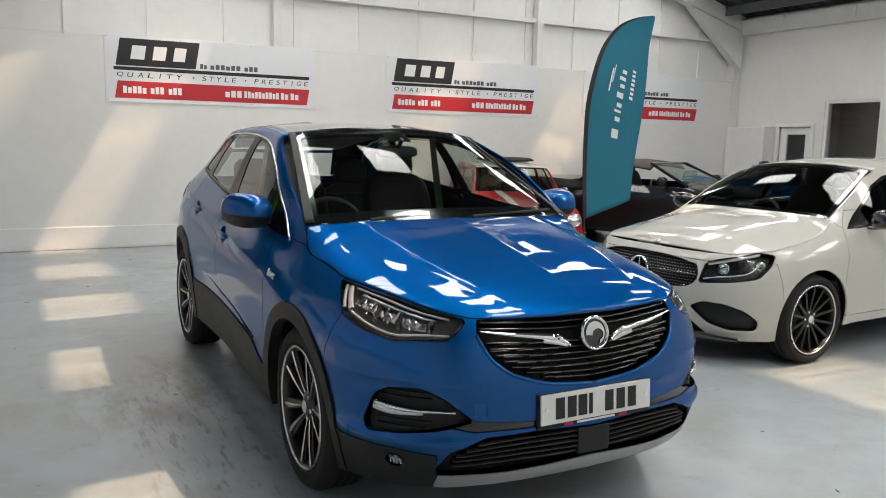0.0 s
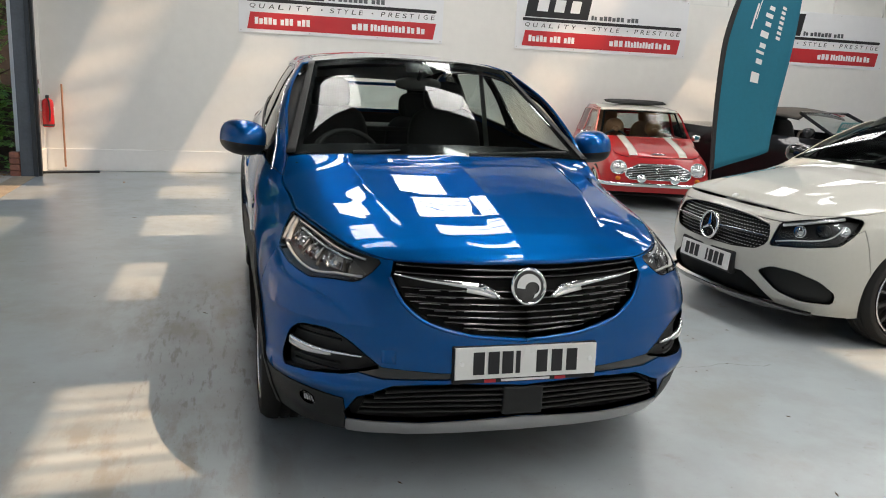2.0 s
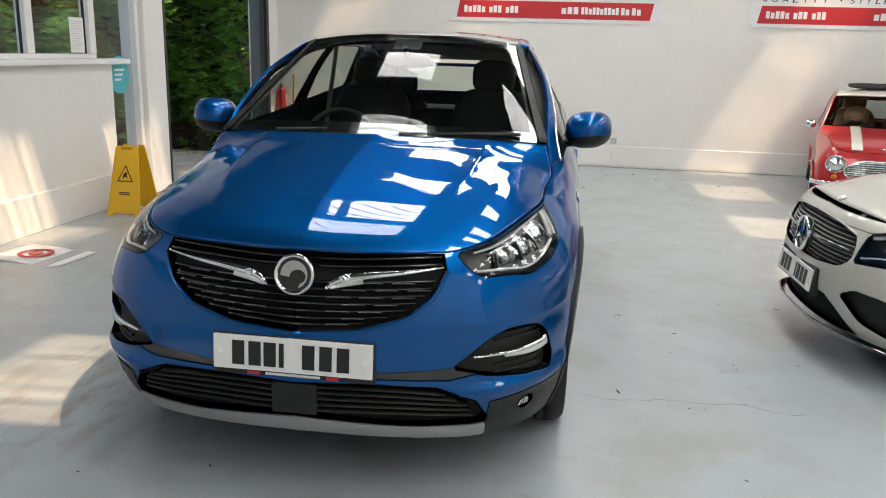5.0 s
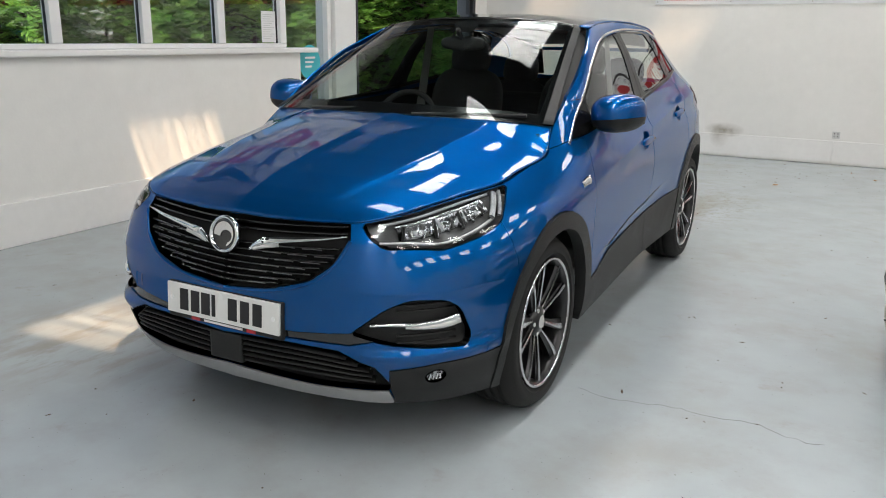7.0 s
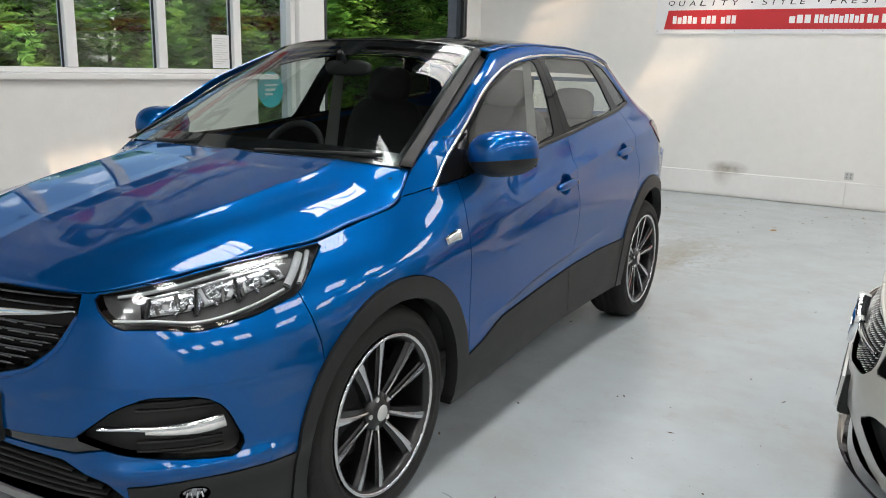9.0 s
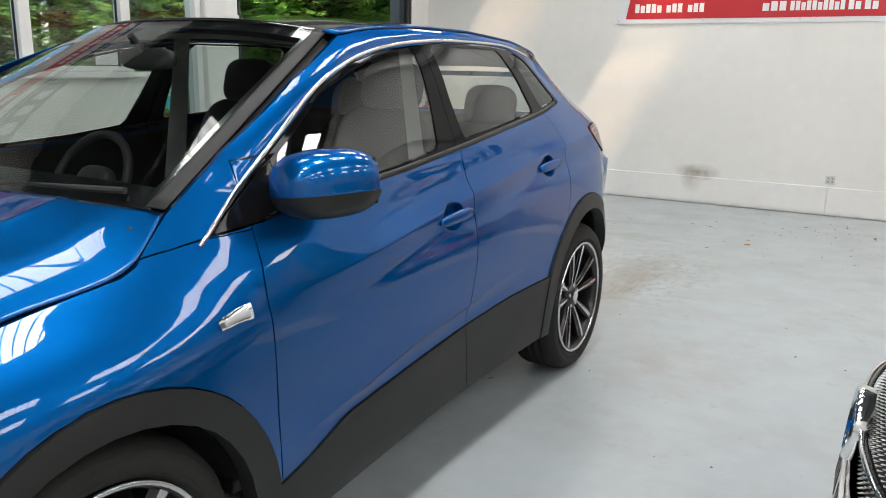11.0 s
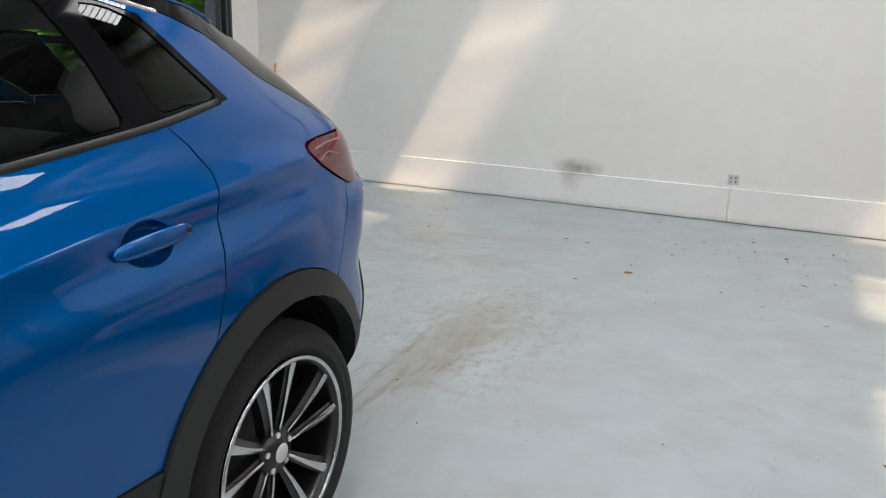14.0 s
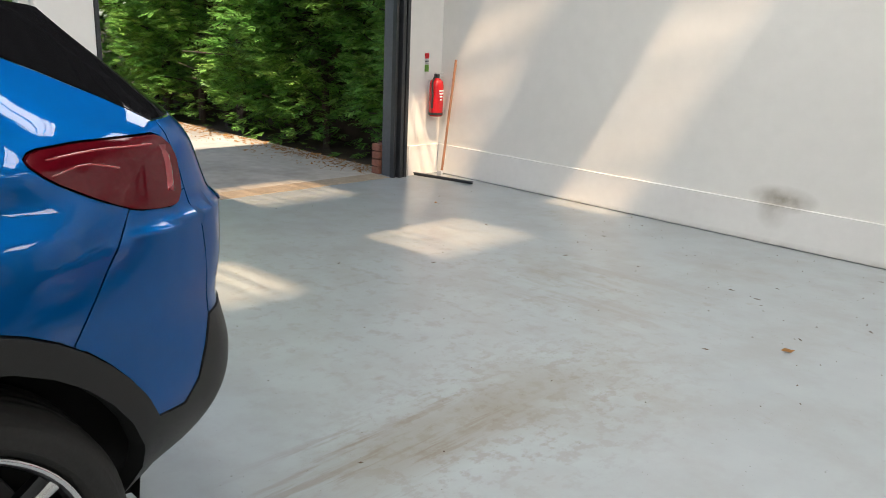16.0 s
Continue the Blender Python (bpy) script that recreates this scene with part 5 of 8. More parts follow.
def blue_car():
    S = BLUE
    car = empty("car", label="bright blue metallic family SUV with black roof on a painted floor", category="car")
    top = [(0.0, 0.856), (0.255, 0.860), (0.484, 0.866), (0.526, 0.868), (0.655, 0.887), (0.869, 0.910), (1.113, 0.928), (1.315, 0.940), (1.456, 0.962), (1.66, 0.994), (1.70, 1.01),
           (1.81, 1.10), (2.0, 1.225), (2.3, 1.385), (2.6, 1.508), (2.8, 1.535), (3.1, 1.552), (3.5, 1.552), (3.9, 1.528), (4.2, 1.490), (4.42, 1.458), (4.55, 1.42), (4.9, 1.40), (S.s[-1], 1.40)]
    low = [(S.s[-1], 0.37), (4.9, 0.38), (4.64, 0.365), (4.56, 0.315), (4.46, 0.27), (4.2, 0.26), (3.6, 0.30), (2.9, 0.29), (2.0, 0.25), (1.5, 0.24), (1.15, 0.20), (0.66, 0.235), (0.324, 0.246), (0.0, 0.258)]
    dlo = [(1.86, 1.042), (2.06, 1.176), (2.389, 1.366), (2.60, 1.430), (2.792, 1.468), (3.162, 1.502), (3.60, 1.506), (3.82, 1.496), (3.985, 1.462), (4.07, 1.37), (4.165, 1.272), (3.90, 1.230), (3.401, 1.183), (3.006, 1.143), (2.655, 1.113), (2.408, 1.098), (2.2, 1.085), (2.03, 1.058)]
    headlight = [(0.526, 0.862), (0.655, 0.882), (0.869, 0.905), (1.113, 0.923), (1.318, 0.935), (1.231, 0.888), (1.144, 0.831), (0.999, 0.798), (0.831, 0.778), (0.717, 0.790), (0.617, 0.790), (0.56, 0.825)]
    fog = [(0.500, 0.510), (0.620, 0.599), (0.701, 0.628), (0.831, 0.619), (0.885, 0.585), (0.934, 0.483), (0.911, 0.450), (0.770, 0.460), (0.63, 0.478)]
    grille = [(-0.01, 0.853), (0.255, 0.857), (0.484, 0.861), (0.490, 0.815), (0.438, 0.736), (0.354, 0.675), (0.206, 0.632), (-0.01, 0.612)]
    low_grille = [(-0.01, 0.445), (0.251, 0.455), (0.461, 0.447), (0.585, 0.398), (0.640, 0.330), (0.636, 0.304), (0.362, 0.304), (-0.01, 0.328)]
    regions = [
        ("wheel_opening", ring_of(1.515, 0.352, 0.385)), ("wheel_opening", ring_of(4.13, 0.356, 0.430)),
        ("fog_recess", rounded(fog)), ("headlight", rounded(headlight)), ("grille", grille), ("lower_grille", low_grille),
        *[("front_door", ring_of(2.857, 0.948, 0.046 * f, 28, 1.55)) for f in (0.25, 0.5, 0.7, 0.85, 1.0, 1.08)],
        *[("rear_door", ring_of(3.717, 1.024, 0.044 * f, 28, 1.55)) for f in (0.25, 0.5, 0.7, 0.85, 1.0, 1.08)],
        ("foglamp", ring_of(0.80, 0.347, 0.026, 20, 1.5)),
        ("skid_plate", [(-0.01, 0.326), (0.362, 0.302), (0.634, 0.302), (0.655, 0.25), (0.64, 0.19), (-0.01, 0.19)]),
        ("lip_strip", [(-0.01, 0.492), (0.30, 0.495), (0.50, 0.512), (0.56, 0.535), (0.63, 0.50), (0.50, 0.470), (0.25, 0.472), (-0.01, 0.470)]),
        ("front_arch_trim", ring_of(1.535, 0.352, 0.452, 48)), ("rear_arch_trim", ring_of(4.120, 0.362, 0.498, 48)),
        ("bumper_corner", [(0.636, 0.385), (0.816, 0.402), (1.071, 0.398), (1.25, 0.42), (1.25, 0.15), (0.62, 0.15), (0.655, 0.26), (0.634, 0.315)]),
        ("sill_front", [(1.80, 0.40), (2.0, 0.412), (2.09, 0.43), (2.275, 0.484), (2.556, 0.507), (2.967, 0.54), (2.985, 0.44), (3.006, 0.22), (1.8, 0.2)]),
        ("sill_rear", [(2.967, 0.54), (3.325, 0.562), (3.5, 0.565), (3.75, 0.565), (3.75, 0.2), (3.006, 0.22), (2.985, 0.44)]),
        ("rear_bumper_trim", [(4.42, 0.15), (4.54, 0.50), (4.563, 0.556), (4.667, 0.546), (4.715, 0.586), (4.76, 0.657), (4.80, 0.72), (5.7, 0.74), (5.7, 0.15)]),
        ("tail_lamp", rounded([(4.374, 1.128), (4.40, 1.146), (4.504, 1.154), (4.72, 1.154), (4.75, 1.12), (4.735, 1.035), (4.70, 1.002), (4.586, 1.010), (4.50, 1.045), (4.415, 1.090)])),
        ("mirror_corner", [(1.875, 1.046), (2.07, 1.172), (2.115, 1.19), (2.105, 1.085), (2.03, 1.060)]),
        ("front_glass", rounded([(2.125, 1.105), (2.135, 1.198), (2.389, 1.350), (2.60, 1.414), (2.80, 1.458), (3.01, 1.482), (2.955, 1.30), (2.90, 1.160), (2.655, 1.131), (2.4, 1.115)])),
        ("rear_glass", rounded([(3.095, 1.178), (3.095, 1.32), (3.135, 1.490), (3.45, 1.494), (3.70, 1.488), (3.755, 1.38), (3.79, 1.240), (3.40, 1.202)])),
        ("quarter_glass", rounded([(3.90, 1.254), (3.80, 1.480), (3.88, 1.476), (3.965, 1.448), (4.05, 1.36), (4.13, 1.279)])),
        ("door_window_trim", [(1.86, 1.042), (2.06, 1.176), (2.389, 1.366), (2.60, 1.430), (2.792, 1.468), (3.07, 1.4935), (3.035, 1.30), (3.02, 1.1444), (3.006, 1.143), (2.655, 1.113), (2.408, 1.098), (2.2, 1.085), (2.03, 1.058)]),
        ("window_trim", dlo),
        ("rear_quarter_trim", [(3.97, 1.49), (4.09, 1.466), (4.23, 1.425), (4.34, 1.375), (4.43, 1.318), (4.53, 1.28), (4.65, 1.226), (4.74, 1.177), (5.04, 1.185), (5.04, 1.6), (3.9, 1.6)]),
        ("rear_window", [(5.02, 1.18), (5.75, 1.18), (5.75, 1.37), (5.02, 1.37)]),
        ("front_bumper", [(-0.01, 0.9), (0.52, 0.90), (1.10, 0.86), (1.144, 0.831), (1.175, 0.70), (1.20, 0.55), (1.2, 0.1), (-0.01, 0.1)]),
        ("front_door", [(2.0, 1.07), (1.99, 1.045), (1.965, 0.90), (1.978, 0.66), (2.0, 0.38), (2.99, 0.38), (2.967, 0.534), (2.994, 0.731), (3.006, 0.944), (3.04, 1.15), (3.03, 1.25), (2.0, 1.2)]),
        ("rear_door", [(2.967, 0.40), (2.967, 0.534), (2.994, 0.731), (3.006, 0.944), (3.04, 1.15), (3.2, 1.3), (3.85, 1.30), (3.893, 1.236), (3.938, 1.185), (3.965, 1.126), (3.931, 1.032), (3.893, 0.895), (3.858, 0.816), (3.75, 0.6), (3.7, 0.4)]),
        ("front_fender", [(1.0, 1.1), (1.0, 0.3), (2.05, 0.3), (1.978, 0.66), (1.965, 0.90), (1.99, 1.045), (1.86, 1.042), (1.70, 1.02)]),
        ("tailgate", [(4.80, 0.72), (4.745, 1.0), (4.76, 1.2), (4.86, 1.5), (5.75, 1.5), (5.75, 0.72)]),
        ("rear_bumper", [(4.36, 0.5), (4.40, 0.779), (4.489, 0.908), (4.58, 1.03), (4.81, 1.03), (4.83, 0.5)]),
    ]
    pressed = [[(S.uy(y), z + d) for y, z in zip(*line)] for line in (SHOULDER, SLASH) for d in (-0.014, -0.006, -0.002, 0.002, 0.006, 0.014)]
    cut = split_shell(S, top + low, regions, 0.026, 0.0125, pressed)
    B, K = M["blue"], M["plastic"]
    panel("front_bumper", S, cut["front_bumper"], B, car, join=True)
    panel("front_fender", S, cut["front_fender"], B, car)
    doors = panel("front_door", S, cut["front_door"], B, car)
    rear_doors = panel("rear_door", S, cut["rear_door"], B, car)
    panel("rear_quarter", S, cut["rest"], B, car)
    panel("rear_bumper", S, cut["rear_bumper"], B, car)
    panel("tailgate", S, cut["tailgate"], B, car, join=True)
    for which in ("front_arch_trim", "rear_arch_trim"):
        panel("arch_trim", S, cut[which], K, car, lift=0.010, depth=0.05, label="black plastic wheel arch trim")
    panel("bumper_corner", S, cut["bumper_corner"], K, car, lift=0.004)
    panel("sill_trim", S, cut["sill_front"], K, car, lift=0.006)
    panel("sill_trim", S, cut["sill_rear"], K, car, lift=0.006)
    panel("rear_bumper_trim", S, cut["rear_bumper_trim"], K, car, lift=0.004, join=True)
    panel("lip_strip", S, cut["lip_strip"], M["gloss_black"], car, lift=-0.004, join=True)
    panel("skid_plate", S, cut["skid_plate"], M["skid"], car, lift=0.008, join=True, label="satin silver skid plate")
    panel("window_trim", S, cut["door_window_trim"], M["trim_black"], car)
    panel("window_trim", S, cut["window_trim"], M["trim_black"], car)
    panel("mirror_corner", S, cut["mirror_corner"], M["trim_black"], car)
    for d in panel("front_glass", S, cut["front_glass"], M["car_glass"], car, lift=-0.004, depth=0.004):
        d["label"] = "clear side window"
    panel("rear_glass", S, cut["rear_glass"], M["car_glass"], car, lift=-0.004, depth=0.004, label="clear side window")
    panel("quarter_glass", S, cut["quarter_glass"], M["dark_glass"], car, lift=-0.004, depth=0.004, label="dark quarter window")
    panel("rear_quarter_trim", S, cut["rear_quarter_trim"], M["trim_black"], car)
    panel("rear_window", S, cut["rear_window"], M["car_glass"], car, join=True, depth=0.004)
    panel("fog_recess", S, cut["fog_recess"], K, car, lift=-0.03, depth=-0.03)
    panel("grille_back", S, cut["grille"], M["under"], car, lift=-0.06, depth=-0.06, join=True)
    panel("lower_grille_back", S, cut["lower_grille"], M["under"], car, lift=-0.05, depth=-0.05, join=True)
    # lamps
    for lens in panel("headlamp", S, cut["headlight"], M["lens"], car, lift=0.002, depth=0.004, label="clear headlamp with chrome inner reflectors"):
        side = 1 if lens.data.vertices[0].co.x > 0 else -1
        panel("lamp_housing", S, cut["headlight"], M["lamp_dark"], lens, sides=(side,), lift=-0.032, depth=-0.030)
        ribbon("reflector_bowl", S, [(0.67, 0.834), (0.80, 0.842), (0.95, 0.858), (1.13, 0.884)], 0.060, M["facet"], lens, lift=-0.026, thick=0.006, sides=(side,))
        ribbon("light_guide", S, [(0.60, 0.806), (0.70, 0.806), (0.83, 0.796), (0.99, 0.815), (1.11, 0.842)], 0.008, M["satin"], lens, lift=-0.012, thick=0.006, sides=(side,))
        ribbon("light_guide", S, [(1.125, 0.850), (1.175, 0.884), (1.222, 0.916)], 0.022, M["frost"], lens, lift=-0.012, thick=0.006, sides=(side,))
        ribbon("light_guide", S, [(1.165, 0.850), (1.215, 0.888), (1.255, 0.918)], 0.013, M["frost"], lens, lift=-0.012, thick=0.006, sides=(side,))
        ribbon("upper_line", S, [(0.60, 0.859), (0.80, 0.881), (1.0, 0.901), (1.18, 0.915)], 0.008, M["frost"], lens, lift=-0.012, thick=0.004, sides=(side,))
        ribbon("upper_line", S, [(0.66, 0.850), (0.82, 0.868), (1.0, 0.885), (1.12, 0.897)], 0.009, M["reflector"], lens, lift=-0.018, thick=0.005, sides=(side,))
        # three bowls with uneven bright facets between dark dividers
        for k in range(26):
            u = 0.705 + 0.016 * k + 0.004 * ((k * 7) % 3)
            zl, zh = np.interp(u, [0.7, 0.83, 1.0, 1.12], [0.812, 0.816, 0.834, 0.862]), np.interp(u, [0.7, 0.87, 1.12], [0.846, 0.866, 0.890])
            cut_lo, cut_hi = 0.020 * ((k * 5) % 4) / 3, 0.022 * ((k * 7) % 5) / 4
            lean = 0.018 * (((k * 11) % 5) / 2 - 1)
            ribbon("reflector_facet", S, [(u, zl + cut_lo), (u + lean, max(zh - cut_hi, zl + cut_lo + 0.012))], 0.006 + 0.003 * (k % 4), (M["facet"], M["reflector"], M["frost"], M["lamp_dark"])[(k * 3) % 4], lens,
                   lift=-0.021 + 0.003 * ((k * 2) % 3), thick=0.005, sides=(side,), smooth_line=False, taper=0.45 + 0.5 * (k % 3))
        for u, z, r in ((0.79, 0.834, 0.017), (0.90, 0.844, 0.016), (1.03, 0.862, 0.019)):
            p, n = S.point(np.array([u]), np.array([z]), -0.014)[0], S.normal(np.array([u]), np.array([z]))[0]
            way = Vector((n[0] * side, n[1] - 0.4, 0.1)).normalized()
            m = Matrix.Translation((p[0] * side, p[1], p[2])) @ way.to_track_quat("Z", "Y").to_matrix().to_4x4()
            V, F = lathe([(0.0, 0.004), (r * 0.55, 0.002), (r * 0.9, -0.006), (r, -0.016)], 18, m)
            mesh_ob("bulb_lens", V, F, M["facet"], lens, smooth=True)
        for u, z0, z1 in ((0.832, 0.812, 0.866), (0.965, 0.830, 0.878), (0.69, 0.812, 0.850)):
            ribbon("inner_divider", S, [(u, z0), (u + 0.008, z1)], 0.009, M["plastic"], lens, lift=-0.013, thick=0.008, sides=(side,), smooth_line=False)
    panel("foglamp", S, cut["foglamp"], M["facet"], car, lift=-0.006, depth=-0.012, label="small round fog lamp")
    panel("tail_lamp", S, cut["tail_lamp"], M["red_lens"], car, lift=0.006, label="translucent red tail lamp")
    ribbon("tail_lamp_bar", S, [(4.712, 1.130), (4.708, 1.09), (4.692, 1.035)], 0.026, M["red_lens_dark"], car, lift=0.0045, thick=0.002)
    ribbon("tail_lamp_line", S, [(4.42, 1.128), (4.55, 1.136), (4.68, 1.134)], 0.006, M["red_lens_dark"], car, lift=0.0045, thick=0.002)
    ribbon("tail_lamp_line", S, [(4.42, 1.098), (4.50, 1.112), (4.57, 1.098)], 0.005, M["red_lens_dark"], car, lift=0.0045, thick=0.002)
    # bright trims
    ribbon("window_bright_strip", S, [(1.845, 1.028), (2.058, 1.182), (2.389, 1.374), (2.60, 1.438), (2.792, 1.476), (3.162, 1.511), (3.60, 1.515), (3.84, 1.505), (4.06, 1.470)], 0.012, M["brightwork"], car, lift=0.001, thick=0.005, label="chrome window strip")
    ribbon("belt_seal", S, [(2.10, 1.088), (2.408, 1.103), (2.655, 1.118), (3.006, 1.148), (3.401, 1.188), (3.87, 1.233), (4.12, 1.268)], 0.018, M["plastic"], car, lift=0.0, thick=0.006)
    ribbon("fog_bright_strip", S, [(0.572, 0.545), (0.64, 0.548), (0.709, 0.545), (0.80, 0.548), (0.880, 0.556)], 0.010, M["chrome"], car, lift=-0.004, thick=0.008, taper=2.2, label="chrome fog lamp blade")
    ribbon("fog_blade", S, [(0.690, 0.537), (0.77, 0.533), (0.83, 0.534), (0.884, 0.544)], 0.010, M["satin"], car, lift=-0.004, thick=0.007, taper=2.6, label="pale silver fog lamp blade")
    for u, lean, w in ((0.777, 0.006, 0.008), (0.793, -0.004, 0.005), (0.806, 0.003, 0.007), (0.822, -0.006, 0.008)):
        ribbon("fog_reflector", S, [(u, 0.334), (u + lean, 0.360)], w, M["reflector"], car, lift=-0.004, thick=0.004, smooth_line=False)
    for z in (0.475, 0.5, 0.585, 0.605):
        ribbon("fog_slat", S, [(0.66, z), (0.78, z), (0.88, z)], 0.008, K, car, lift=-0.026, thick=0.006)
    ribbon("side_repeater", S, [(1.812, 0.868), (1.86, 0.877), (1.910, 0.880)], 0.028, M["chrome"], car, lift=0.0, thick=0.005, taper=1.4, label="clear side repeater in a chrome frame")
    ribbon("repeater_lens", S, [(1.824, 0.870), (1.86, 0.877), (1.900, 0.879)], 0.015, M["frost"], car, lift=0.004, thick=0.003, taper=1.4)
    # grille bars: wavy dark blades with thin bright fronts, and the two wings beside the badge
    for i, z in enumerate((0.838, 0.818, 0.772, 0.750, 0.728, 0.706, 0.684, 0.662, 0.642)):
        reach = np.interp(z, [0.60, 0.632, 0.675, 0.736, 0.815, 0.86], [0.02, 0.20, 0.35, 0.435, 0.485, 0.482]) - 0.008
        bow = 0.012
        ribbon("grille_blade", S, [(0.0, z - bow), (reach * 0.3, z - bow * 0.8), (reach * 0.65, z - bow * 0.2), (reach, z + 0.004)], 0.011, M["gloss_black"], car, lift=-0.030, thick=0.022, join=True)
        if i < 2:
            continue
        a = 0.10 + 0.05 * (i % 2)
        while a + 0.07 < reach:
            zz = lambda q: z - bow * (1 - q / reach) * 0.95 + 0.003
            ribbon("grille_glint", S, [(a, zz(a)), (a + 0.035, zz(a + 0.035) + 0.001), (a + 0.075, zz(a + 0.075))], 0.0030, M["disc"], car, lift=-0.008, thick=0.002)
            a += 0.105
    ribbon("grille_rim", S, [(0.492, 0.812), (0.441, 0.731), (0.357, 0.669), (0.208, 0.626), (0.10, 0.613), (0.0, 0.606)], 0.013, B, car, lift=0.0, thick=0.005, join=True)
    ribbon("wing_blade", S, [(0.215, 0.779), (0.165, 0.767), (0.112, 0.752)], 0.020, M["satin"], car, lift=0.0, thick=0.003, taper=0.4)
    ribbon("grille_wing", S, [(0.478, 0.824), (0.36, 0.809), (0.24, 0.796), (0.15, 0.783)], 0.006, M["chrome"], car, lift=0.002, thick=0.004, taper=4.4, label="chrome grille wing")
    ribbon("grille_wing", S, [(0.155, 0.783), (0.125, 0.772), (0.098, 0.750)], 0.026, M["chrome"], car, lift=0.002, thick=0.004, taper=0.35, label="chrome grille wing")
    for z in (0.432, 0.412, 0.392, 0.372, 0.352):
        reach = np.interp(z, [0.33, 0.345, 0.393, 0.447], [0.45, 0.60, 0.575, 0.47]) - 0.01
        ribbon("lower_blade", S, [(0.0, z - 0.004), (reach * 0.5, z), (reach, z - 0.012)], 0.009, M["plastic"], car, lift=-0.02, thick=0.018, join=True)
    box("radar_cover", (-0.075, -0.898, 0.335), (0.075, -0.86, 0.44), M["plastic"], car, 0.006)
    ribbon("towing_cover", S, [(0.455, 0.55), (0.505, 0.55)], 0.055, B, car, lift=-0.002, thick=0.004, sides=(-1,), smooth_line=False)
    # badge
    bm = pose(0, -0.868, 0.793, 78)
    V, F = lathe([(0.062, -0.012), (0.066, 0.004), (0.062, 0.010), (0.056, 0.010), (0.053, 0.002)], 40, bm)
    badge = mesh_ob("badge_ring", V, F, M["chrome"], car, "round chrome badge", True)
    V, F = lathe([(0.0, 0.003), (0.054, 0.002), (0.054, -0.01)], 40, bm)
    mesh_ob("badge_disc", V, F, M["gloss_black"], badge)
    arc = [math.radians(a) for a in range(-70, 200, 15)]
    fig = [(0.044 * math.cos(a), 0.044 * math.sin(a)) for a in arc] + [(0.012 + 0.026 * math.cos(a), -0.006 + 0.022 * math.sin(a)) for a in arc[::-1]]
    me_v = [bm @ Vector((x, y, 0.007)) for x, y in fig] + [bm @ Vector((x, y, 0.001)) for x, y in fig]
    n = len(fig)
    half = len(arc)
    mesh_ob("badge_relief", me_v, [(i, i + 1, n - 2 - i, n - 1 - i) for i in range(half - 1)] + [(i, i + n, (i + 1) % n + n, (i + 1) % n) for i in range(n)], M["chrome"], badge)
    # number plate with plain bars for its characters
    pm = pose(0, -0.905, 0.536, -4)
    plate = box("number_plate", (-0.26, -0.004, -0.056), (0.26, 0.006, 0.056), M["plate_white"], car, 0.002, "white number plate", m=pm)
    box("plate_holder", (-0.265, 0.007, -0.075), (0.265, 0.03, 0.058), M["plastic"], car, 0.004, m=pm)
    for x in (-0.176, -0.122, -0.072, -0.034, 0.054, 0.110, 0.166):
        w = 0.020 if x != -0.034 else 0.008
        box("plate_bar", (x - w, -0.0062, -0.0395), (x + w, -0.0042, 0.0395), M["black"], plate, m=pm)
    for s in (1, -1):
        rod("plate_screw", pm @ Vector((s * 0.236, -0.007, 0)), pm @ Vector((s * 0.236, -0.003, 0)), 0.008, M["white_print"], plate, 12)
    box("holder_line", (-0.09, 0.0045, -0.070), (0.09, 0.0068, -0.062), M["white_print"], car, m=pm)
    for s in (-1, 1):
        box("holder_mark", (s * 0.13 - 0.02, 0.0045, -0.072), (s * 0.13 + 0.02, 0.0068, -0.061), M["red_print"], car, m=pm)

    # bonnet
    edge = [(0.484, 0.868), (0.526, 0.870), (0.655, 0.889), (0.869, 0.912), (1.113, 0.930), (1.315, 0.942), (1.456, 0.964), (1.66, 0.996), (1.70, 1.012), (1.81, 1.102)]
    eu = np.array([e[0] for e in edge])
    E = S.point(eu, np.array([e[1] for e in edge]), 0.001)
    el = np.r_[0, np.cumsum(np.linalg.norm(np.diff(E, axis=0), axis=1))]
    el /= el[-1]

    def bonnet(t, s):
        ex, ey, ez = hermite(el, E, np.array([s]))[0]
        cy = -0.812 + 1.01 * s
        cz = np.interp(cy, [-0.812, -0.79, -0.75, -0.68, -0.55, -0.35, -0.1, 0.2], [0.862, 0.884, 0.907, 0.936, 0.975, 1.022, 1.072, 1.128])
        f = t
        y = cy + (ey - cy) * f ** 1.8
        x = ex * f
        z = ez + (cz - ez) * (1 - f ** 4.6)
        z -= 0.010 * f * (1 - f) * 2 + 0.012 * f * math.exp(-f / 0.22) * min(1, 3 * s)
        # raised middle with a pressed ridge on either side, a shallow trough outside it, and a spine
        k = 0.615 + 0.015 * s
        rise = min(1.0, max(0.0, (s - 0.16) / 0.34)) ** 1.3 * min(1.0, (1.04 - s) / 0.12)
        z += 0.006 * math.sin(math.pi * min(1, s * 1.15)) ** 0.5 / (1 + math.exp((f - k) / 0.022))
        z += rise * (0.007 * math.exp(-abs(f - k) / (0.030 if f > k else 0.045)) - 0.0035 * math.exp(-((f - k - 0.12) / 0.07) ** 2))
        z += 0.0018 * max(0.0, 1 - x / 0.07) * min(1.0, s / 0.12)
        return Vector((x, y, z))

    def bonnet_whole(a, s):
        q = (2 * a - 1) * 0.993
        v = bonnet(abs(q), s)
        return Vector((math.copysign(v.x, q), v.y, v.z))

    sheet("bonnet", bonnet_whole, 200, 80, B, car, 0.006)

